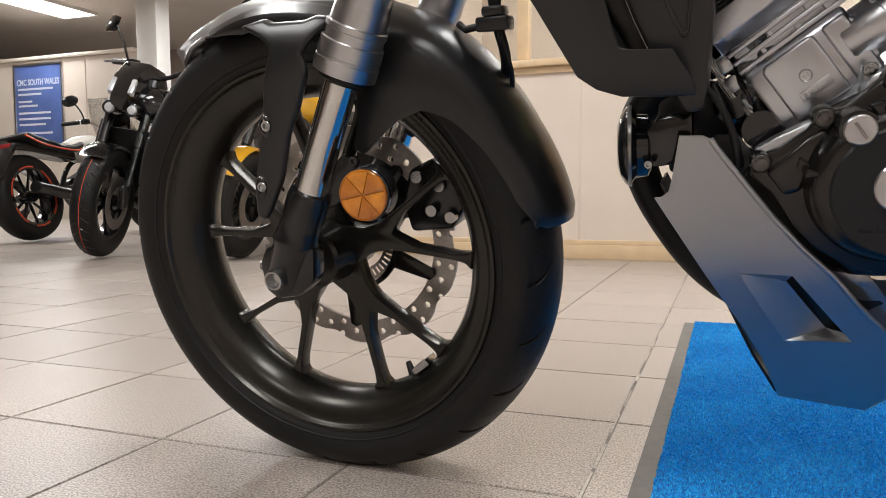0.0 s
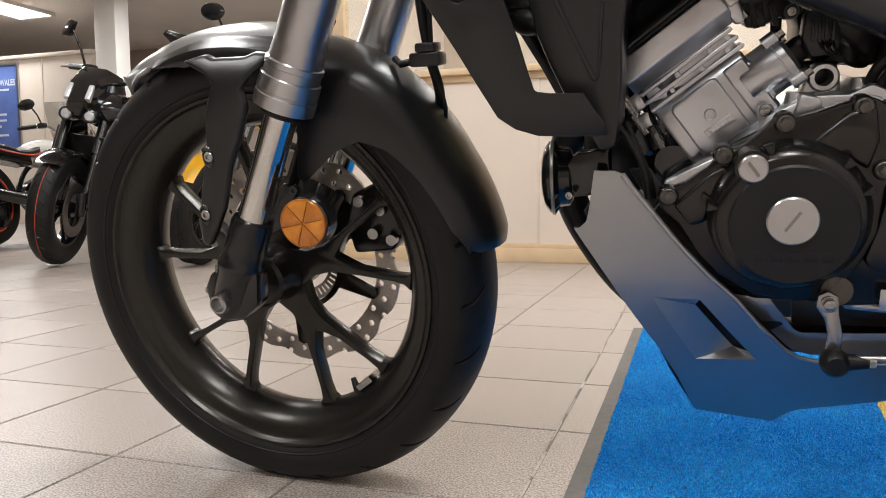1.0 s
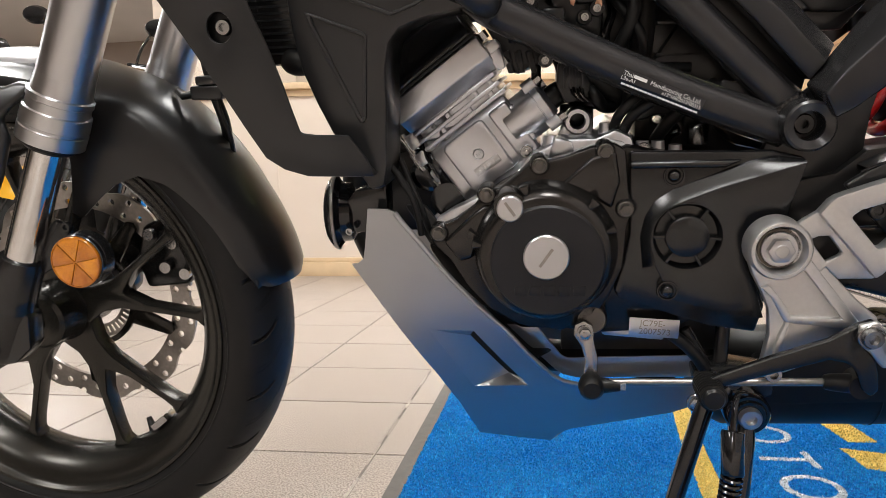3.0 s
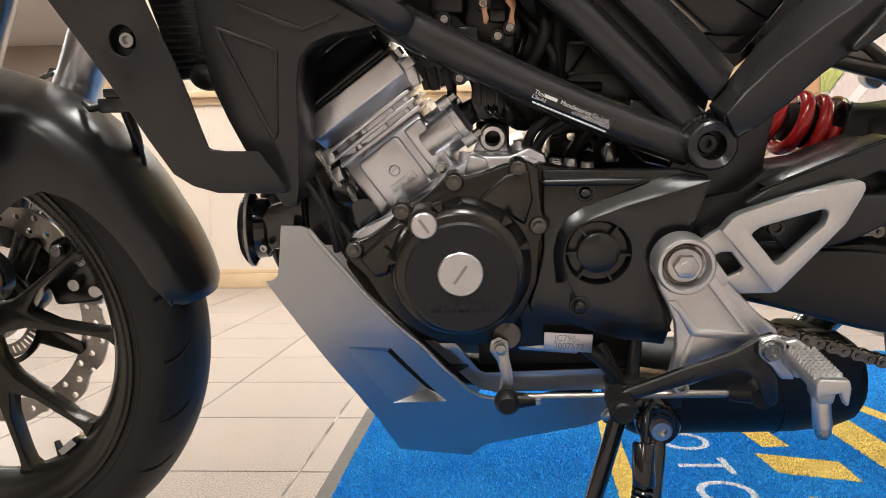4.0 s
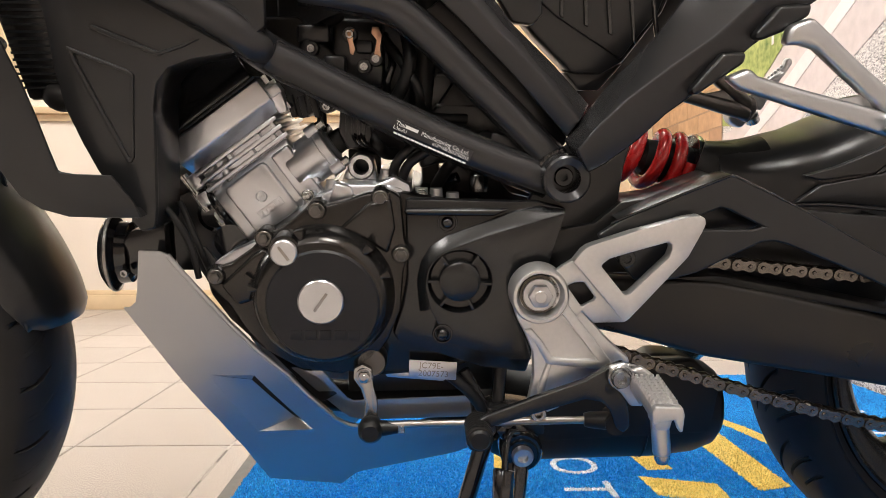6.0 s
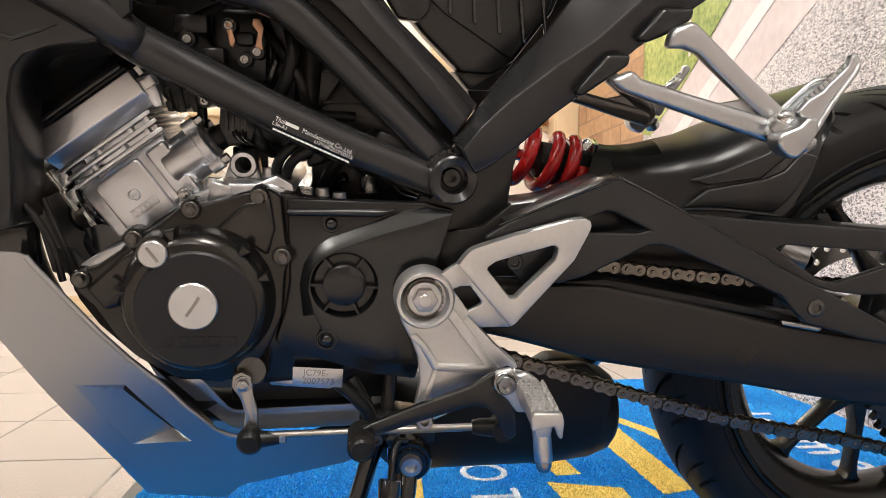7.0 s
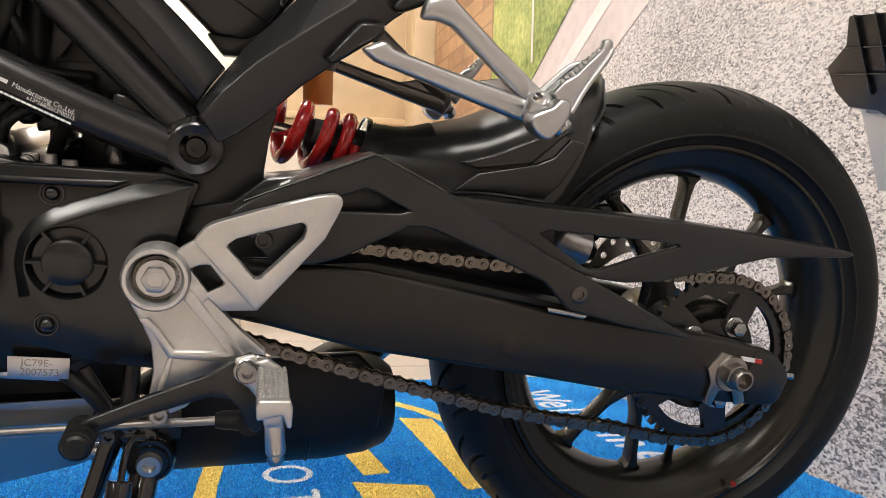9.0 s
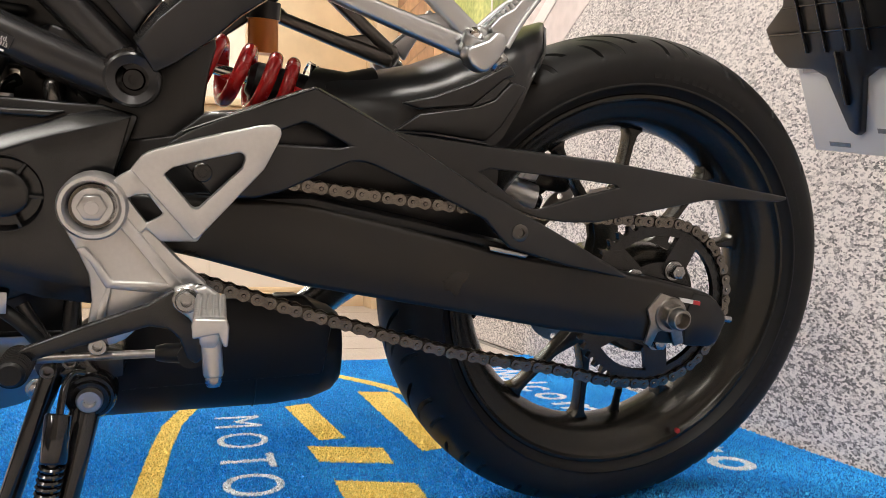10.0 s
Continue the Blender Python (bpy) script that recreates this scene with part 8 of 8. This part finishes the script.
# ---- other motorcycles in the showroom ----
def far_bike(name, label, at, style, paint, steer=0.0):
    """A parked motorcycle, front wheel's footprint at the origin, nose to -x."""
    root = thing(name, label, "motorcycle", at, "parked motorcycles")
    wb, rf, rr = style["wb"], style["rf"], style["rr"]

    def wheel(nm, x, r, half, stripe, turn=None):
        m = Matrix.Translation((x, 0, r)) @ (turn or Matrix())
        rim_r = r - 0.095
        rim = lathe([(rim_r, -half * 0.8), (rim_r - 0.02, -half * 0.8), (rim_r - 0.03, 0), (rim_r - 0.02, half * 0.8), (rim_r, half * 0.8)], seg=48, closed=True)
        part_hub = lathe([(0.01, -0.06), (0.04, -0.06), (0.05, 0), (0.04, 0.06), (0.01, 0.06)], seg=24, closed=True)
        w = part(nm, stand_at(rim, m), style["rim"], root)
        part("hub", stand_at(part_hub, m), style["rim"], w)
        for k in range(style["spokes"]):
            sp = rod([(0.03, 0, 0), (rim_r - 0.012, 0, 0)], [0.012, style["spoke_r"]], 8)
            part("spoke", stand_at(sp, m @ Matrix.Rotation(2 * math.pi * k / style["spokes"], 4, "Y")), style["rim"], w)
        prof = [(rim_r - 0.004, -half * 0.8), (rim_r + 0.03, -half), (rim_r + 0.06, -half * 0.97)] + [(r - 0.035 + 0.035 * math.cos(radians(q)), half * 0.95 * math.sin(radians(q))) for q in range(-75, 76, 15)] + [(rim_r + 0.06, half * 0.97), (rim_r + 0.03, half), (rim_r - 0.004, half * 0.8)]
        part("tyre", stand_at(lathe(prof, seg=64), m), "rubber", w)
        for k in range(26):
            for s in (-1, 1):
                a = 2 * math.pi * k / 26 + (0.12 if s > 0 else 0)
                lug = box(r - 0.012, r + 0.0015, -0.008, 0.008, -0.03, 0.03, 0.001) if style["knobby"] else box(r - 0.014, r - 0.0022, -0.003, 0.003, -0.03, 0.03)
                if not style["knobby"]:
                    lug.free()
                    continue
                lug.transform(m @ Matrix.Rotation(a, 4, "Y") @ Matrix.Translation((0, s * half * 0.45, 0)))
                part("tread_block", lug, "rubber", w)
        if stripe == "rim":
            for k in range(6):
                for side in (-1, 1):
                    ring = prism(arc(0, 0, rim_r + 0.004, 60 * k, 60 * k + 38, 10) + arc(0, 0, rim_r - 0.008, 60 * k + 38, 60 * k, 10), side * (half * 0.84 + 0.003), side * (half * 0.84 - 0.002), 0.0)
                    part("rim_stripe", stand_at(ring, m), "red_paint", w)
        if stripe == "tread":
            part("tread_stripe", stand_at(lathe([(r + 0.0004, -0.005), (r + 0.0010, -0.0035), (r + 0.0004, -0.002)], seg=96), m), "red_paint", w)
            for k in range(30):
                for side in (-1, 1):
                    groove = rod([(r - 0.001, side * half * 0.15, 0), ((r - 0.004), side * half * 0.5, 0.014), ((r - 0.016), side * half * 0.8, 0.03)], [0.0012, 0.0022, 0.0012], 6)
                    part("tread_groove", stand_at(groove, m @ Matrix.Rotation(2 * math.pi * (k + 0.5 * (side > 0)) / 30, 4, "Y")), "gloss", w)
        part("brake_disc", stand_at(lathe([(0.09, -half - 0.012), (0.145, -half - 0.012), (0.145, -half - 0.008), (0.09, -half - 0.008)], seg=40, closed=True), m), "steel", w)
        return w

    turn = Matrix.Rotation(radians(steer), 4, "Z")
    wheel("front_wheel", 0, rf, style["fw"], style["stripe"], turn)
    wheel("rear_wheel", wb, rr, style["rw"], style["stripe"])
    rake, top = style["rake"], style["head"]
    fx = lambda z: (z - rf) * rake
    for s in (-1, 1):
        y = s * 0.10
        leg = part("fork_leg", stand_at(rod([(fx(rf), y, rf), (fx(rf + 0.3), y, rf + 0.3), (fx(rf + 0.301), y, rf + 0.301), (fx(top), y, top)], [0.020, 0.020, 0.027, 0.027], 16), turn), style["fork"], root)
        part("axle_foot", stand_at(box(-0.03, 0.03, y - 0.02, y + 0.02, rf - 0.03, rf + 0.10, 0.01), turn), "satin", leg)
    guard_bm = bmesh.new()
    rows_ = []
    for k in range(15):
        a = radians(20 + style.get("guard_reach", 110) * k / 14)
        rows_.append([guard_bm.verts.new(((rf + 0.022 - 0.012 * (q / 60) ** 2) * math.cos(a), 0.075 * q / 60, rf + (rf + 0.022 - 0.012 * (q / 60) ** 2) * math.sin(a))) for q in range(-60, 61, 20)])
    for p, q in zip(rows_, rows_[1:]):
        for i in range(len(p) - 1):
            guard_bm.faces.new((p[i], p[i + 1], q[i + 1], q[i]))
    bmesh.ops.solidify(guard_bm, geom=list(guard_bm.faces), thickness=0.004)
    part("front_mudguard", stand_at(guard_bm, turn), style["guard"], root, "", 60)
    part("engine", prism([(0.42, 0.26), (0.50, 0.22), (0.85, 0.22), (0.95, 0.34), (0.90, 0.48), (0.70, 0.56), (0.52, 0.62), (0.42, 0.48)], -0.17, 0.17, 0.03), style["engine"], root)
    for k in range(6):
        part("fin", prism([(0.40, 0.44 + 0.025 * k), (0.62, 0.48 + 0.025 * k), (0.62, 0.49 + 0.025 * k), (0.40, 0.45 + 0.025 * k)], -0.15, 0.15, 0.002), "cast", root)
    part("frame", rod(bend([(0.22, 0, 0.88), (0.42, -0.10, 0.72), (0.80, -0.12, 0.62), (0.98, -0.12, 0.42)], 6), 0.02, 14), "frame", root)
    part("swingarm", rod([(0.92, -0.13, 0.40), (wb, -0.13, rr)], [0.032, 0.026], 14), "satin", root)
    part("swingarm", rod([(0.92, 0.13, 0.40), (wb, 0.13, rr)], [0.032, 0.026], 14), "satin", root)
    part("exhaust", rod(bend([(0.42, 0.12, 0.45), (0.38, 0.14, 0.30), (0.60, 0.17, 0.22), (1.05, 0.19, 0.27), (wb + 0.15, 0.21, 0.36)], 6), [0.022] * 18 + [0.045] * 7, 16), style["pipe"], root)
    tz = style["tank_z"]
    tank = lathe([(0, 0.0), (0.05, 0.01), (0.12, 0.08), (0.135, 0.22), (0.12, 0.38), (0.075, 0.50), (0.0, 0.53)], seg=32, turn=Matrix.Rotation(radians(-90), 4, "Z"))
    tank.transform(Matrix.Translation((0.18 + style.get("back", 0), 0, tz)) @ Matrix.Rotation(radians(6), 4, "Y") @ Matrix.Diagonal((1, 1.05, 0.85, 1)))
    tk = part("fuel_tank", tank, paint, root)
    if style.get("band"):
        for s in (-1, 1):
            b_ = prism([(0.20, tz - 0.06), (0.40, tz - 0.075), (0.66, tz - 0.085), (0.66, tz - 0.115), (0.40, tz - 0.115), (0.22, tz - 0.09)], s * 0.128 - 0.006, s * 0.128 + 0.006, 0.003)
            part("tank_band", stand_at(b_, Matrix.Translation((style.get("back", 0), 0, 0))), style["band"], tk)
    sz = style["seat_z"]
    seat = prism([(0.60, sz + 0.03), (0.72, sz - 0.01), (0.92, sz - 0.015), (1.06, sz + 0.03), (1.22, sz + 0.06), (1.24, sz + 0.02), (1.05, sz - 0.04), (0.75, sz - 0.07), (0.62, sz - 0.05)], -0.135, 0.135, 0.025, steps=3)
    st = part("seat", stand_at(seat, Matrix.Translation((style.get("back", 0), 0, 0))), "leather", root)
    if style.get("piping"):
        for side in (-1, 1):
            rim_line = [(0.62, side * 0.137, sz - 0.03), (0.75, side * 0.138, sz - 0.055), (1.05, side * 0.138, sz - 0.03), (1.24, side * 0.13, sz + 0.03)]
            part("piping", rod(bend([(x + style.get("back", 0), y, z) for x, y, z in rim_line], 5), 0.008, 8), style["piping"], st)
    part("tail", prism([(1.0, sz - 0.03), (1.25, sz + 0.03), (wb + 0.12, sz - 0.02), (wb + 0.30, rr + 0.12), (wb + 0.27, rr + 0.12), (wb + 0.10, sz - 0.06), (1.0, sz - 0.12)], -0.075, 0.075, 0.012), style["tail"], root)
    hx = fx(top)
    bar = part("handlebar", rod(bend([(hx + 0.14, -0.40, top + style["rise"]), (hx + 0.06, -0.22, top + style["rise"]), (hx + 0.02, -0.06, top + 0.03), (hx + 0.02, 0.06, top + 0.03), (hx + 0.06, 0.22, top + style["rise"]), (hx + 0.14, 0.40, top + style["rise"])], 6), 0.0125, 12), style["bar"], root)
    for s in (-1, 1):
        y = s * 0.35
        part("grip", rod([(hx + 0.09, s * 0.27, top + style["rise"]), (hx + 0.145, s * 0.41, top + style["rise"])], 0.018, 14), "rubber_soft", bar)
        part("lever", rod([(hx + 0.03, s * 0.24, top + style["rise"]), (hx + 0.06, s * 0.40, top + style["rise"] - 0.01)], [0.008, 0.006], 8), "cast", bar)
        part("switch_box", box(hx + 0.05, hx + 0.11, s * 0.22 - 0.03, s * 0.22 + 0.03, top + style["rise"] - 0.025, top + style["rise"] + 0.02, 0.008), "plastic", bar)
        glass_shape = prism([(-0.075, 0.010), (-0.020, 0.046), (0.085, 0.018), (0.090, -0.016), (0.0, -0.046)], -0.012, 0.012, 0.006)
        glass_shape.transform(Matrix.Translation((hx + 0.06, s * 0.36, top + style["rise"] + 0.21)) @ Matrix.Rotation(radians(90 - 25 * s), 4, "Z") @ Matrix.Rotation(radians(22 * s), 4, "Y"))
        mirror = part("mirror", glass_shape, "gloss", root) if style["nose"] == "twin" else part("mirror", stand_at(lathe([(0, 0.0), (0.05, 0.004), (0.062, 0.014), (0.05, 0.034), (0, 0.045)], seg=28, turn=Matrix.Rotation(radians(90), 4, "Z")), Matrix.Translation((hx + 0.06, s * 0.36, top + style["rise"] + 0.21)) @ Matrix.Diagonal((1, 1.35, 0.8, 1)) @ Matrix.Rotation(radians(25 * s), 4, "X")), "satin", root)
        part("mirror_stem", rod(bend([(hx + 0.06, s * 0.24, top + style["rise"] + 0.01), (hx + 0.05, s * 0.27, top + style["rise"] + 0.10), (hx + 0.05, s * 0.33, top + style["rise"] + 0.20)], 5), 0.007, 10), "satin", mirror)
        ind = part("indicator", rod([(hx - 0.02, s * 0.10, top - 0.05), (hx - 0.03, s * 0.17, top - 0.05)], 0.010, 10), "rubber_soft", root)
        part("lens", box(hx - 0.055, hx - 0.005, s * 0.185 - 0.022, s * 0.185 + 0.022, top - 0.07, top - 0.03, 0.008), "amber_lens", ind)
    if style["nose"] == "twin":
        side_view = prism([(hx - 0.25, top - 0.11), (hx - 0.17, top + 0.01), (hx - 0.02, top + 0.10), (hx + 0.12, top + 0.07), (hx + 0.12, top - 0.10), (hx - 0.04, top - 0.20), (hx - 0.19, top - 0.19)], -0.15, 0.15, 0.012, steps=2)
        for v in side_view.verts:
            v.co.y *= min(1.0, max(0.28, 0.28 + (v.co.x - hx + 0.25) * 2.2)) * (1.0 - 0.45 * max(0.0, v.co.z - top) / 0.10)
        cowl = part("headlight_cowl", stand_at(side_view, turn), "gloss", root, "gloss black headlight cowl")
        for s in (-1, 1):
            part("headlight", stand_at(lathe([(0, -0.012), (0.022, -0.010), (0.030, 0.0), (0.032, 0.03), (0, 0.03)], seg=28, turn=Matrix.Rotation(radians(-90), 4, "Z")), turn @ Matrix.Translation((hx - 0.205, s * 0.062, top - 0.175))), "lens", cowl)
            part("headlight_shell", stand_at(lathe([(0.031, -0.008), (0.037, -0.004), (0.040, 0.05), (0.031, 0.05)], seg=28, closed=True, turn=Matrix.Rotation(radians(-90), 4, "Z")), turn @ Matrix.Translation((hx - 0.205, s * 0.062, top - 0.175))), "gloss", cowl)
            part("position_lamp", stand_at(prism([(hx - 0.245, top - 0.085), (hx - 0.185, top - 0.005), (hx - 0.170, top - 0.030), (hx - 0.215, top - 0.105)], s * 0.055 - 0.014, s * 0.055 + 0.014, 0.005), turn), "lens", cowl)
            part("side_scoop", prism([(0.10, 0.50), (0.16, 0.74), (0.36, 0.80), (0.40, 0.62), (0.24, 0.46)], s * 0.20 - 0.012, s * 0.20 + 0.012, 0.008), "gloss", root)
        part("radiator", prism([(0.26, 0.36), (0.31, 0.36), (0.22, 0.70), (0.17, 0.70)], -0.17, 0.17, 0.01), "plastic", root)
    else:
        lamp_ = part("headlight", stand_at(lathe([(0, -0.03), (0.05, -0.026), (0.08, -0.012), (0.086, 0.0), (0.084, 0.03), (0.05, 0.09), (0, 0.10)], seg=36, turn=Matrix.Rotation(radians(-90), 4, "Z")), Matrix.Translation((hx - 0.10, 0, top - 0.10))), "chrome", root, "round chrome headlight")
        part("lens", stand_at(lathe([(0, -0.032), (0.05, -0.028), (0.078, -0.014), (0, -0.010)], seg=36, turn=Matrix.Rotation(radians(-90), 4, "Z")), Matrix.Translation((hx - 0.101, 0, top - 0.10))), "lens", lamp_)
    if style.get("screen"):
        sc = bmesh.new()
        rows_ = []
        for k in range(9):
            t = k / 8
            rows_.append([sc.verts.new((hx - 0.13 + 0.16 * t + 0.10 * (abs(q) / 4) ** 2, 0.05 * q * (1 - 0.35 * t * t), top - 0.02 + 0.36 * t)) for q in range(-4, 5)])
        for p, q in zip(rows_, rows_[1:]):
            for i in range(len(p) - 1):
                sc.faces.new((p[i], p[i + 1], q[i + 1], q[i]))
        bmesh.ops.solidify(sc, geom=list(sc.faces), thickness=0.003)
        part("windscreen", sc, "glass", root, "clear windscreen", 60)
    part("tail_light", box(wb + 0.10, wb + 0.14, -0.05, 0.05, sz - 0.06, sz - 0.02, 0.008), "lamp_red", root)
    part("side_stand", rod([(0.75, -0.12, 0.28), (0.70, -0.26, -0.045)], 0.012, 10), "satin", root)
    return root


NAKED = dict(wb=1.42, rf=0.30, rr=0.315, fw=0.060, rw=0.09, rake=0.45, head=0.98, rise=0.10, spokes=5, spoke_r=0.010, rim="gloss", fork="satin", guard="gloss", engine="case", pipe="satin", tank_z=0.86, seat_z=0.82, tail="gloss", bar="satin", nose="twin", knobby=False, stripe="tread")
CRUISER = dict(wb=1.52, rf=0.30, rr=0.315, fw=0.062, rw=0.08, rake=0.55, head=0.86, rise=0.16, spokes=10, spoke_r=0.008, rim="gloss", fork="cast", guard="gloss", engine="case", pipe="satin", tank_z=0.74, seat_z=0.72, tail="satin", bar="chrome", nose="round", knobby=False, stripe="rim", band="red_paint", piping="red_paint", screen=True, back=0.34)
SCRAMBLER = dict(wb=1.45, rf=0.285, rr=0.33, fw=0.055, rw=0.075, rake=0.48, head=0.98, rise=0.18, spokes=18, spoke_r=0.003, rim="satin", fork="satin", guard="yellow", engine="case", pipe="steel", tank_z=0.88, seat_z=0.82, tail="satin", bar="satin", nose="round", knobby=True, stripe="", guard_reach=128)


def parked(x, y, heading):
    """Footprint of the front wheel, and the direction in degrees that the bike's tail points to."""
    return pose(x, y, 0.012, 0, 0, heading) @ pose(0, 0, 0, 9)


far_bike("motorcycle_parked", "black naked motorcycle with red-striped tyres, parked nose out", parked(-2.735, 2.235, 94), NAKED, "gloss", 18)
far_bike("motorcycle_parked", "ivory and red cruiser with chrome headlight and windscreen", parked(-4.55, 4.65, 280), CRUISER, "cream_paint", 0)
far_bike("motorcycle_parked", "yellow scrambler with knobbly tyres parked on the tiles", parked(-1.985, 2.44, 88), SCRAMBLER, "yellow", 8)

# ---- floor tiles, nearest ones as pieces ----
TX, TY, TS = 0.310, 0.2536, 0.2988


def tile_mesh():
    bm = box(-TS / 2 + 0.0022, TS / 2 - 0.0022, -TS / 2 + 0.0022, TS / 2 - 0.0022, -0.012, 0.0, 0.0)
    top = [e for e in bm.edges if all(v.co.z > -0.001 for v in e.verts)]
    bmesh.ops.bevel(bm, geom=top, offset=0.0016, segments=2, profile=0.5, affect="EDGES")
    bmesh.ops.recalc_face_normals(bm, faces=bm.faces)
    me = bpy.data.meshes.new("tile")
    bm.to_mesh(me)
    bm.free()
    me.materials.append(M["tile"])
    return me


tile_me = tile_mesh()
proto = [v.co.copy() for v in tile_me.vertices]
proto_faces = [list(p.vertices) for p in tile_me.polygons]
rest_v, rest_f = [], []
spare = random.Random(5)
for i in range(-45, 6):
    for j in range(-25, 33):
        cx, cy = TX + (i + 0.5) * TS, TY + (j + 0.5) * TS
        if cx + TS / 2 > 1.9 or cx < FLOOR_X0 or cy < FLOOR_Y0 or cy > FLOOR_Y1 or (cx > -1.5 and cy > 3.1):
            continue
        at = pose(cx, cy, spare.uniform(-0.0004, 0.0004), spare.uniform(-0.06, 0.06), spare.uniform(-0.06, 0.06), 0)
        if -3.0 < cx < 0.9 and -0.9 < cy < 1.3:
            shared("tile", tile_me, floor, at)
        else:
            k = len(rest_v)
            rest_v += [tuple(at @ v) for v in proto]
            rest_f += [[k + q for q in f] for f in proto_faces]
rest_me = bpy.data.meshes.new("far_tiles")
rest_me.from_pydata(rest_v, [], rest_f)
rest_me.materials.append(M["tile"])
far_tiles = tagged(shared("far_tiles", rest_me, floor), "beige speckled stoneware floor tiles", kind="stuff")
# worn pale filler in the joint beside the mat
for k in range(26):
    y0 = -0.85 + 0.15 * k + spare.uniform(0, 0.05)
    y1 = y0 + spare.uniform(0.05, 0.13)
    x0 = TX + spare.uniform(-0.0016, 0.0006)
    part("joint_filler", box(x0 - 0.0012, x0 + spare.uniform(0.0008, 0.0030), y0, min(y1, y0 + 0.098), -0.006, -0.0008, 0.0), "filler", floor)
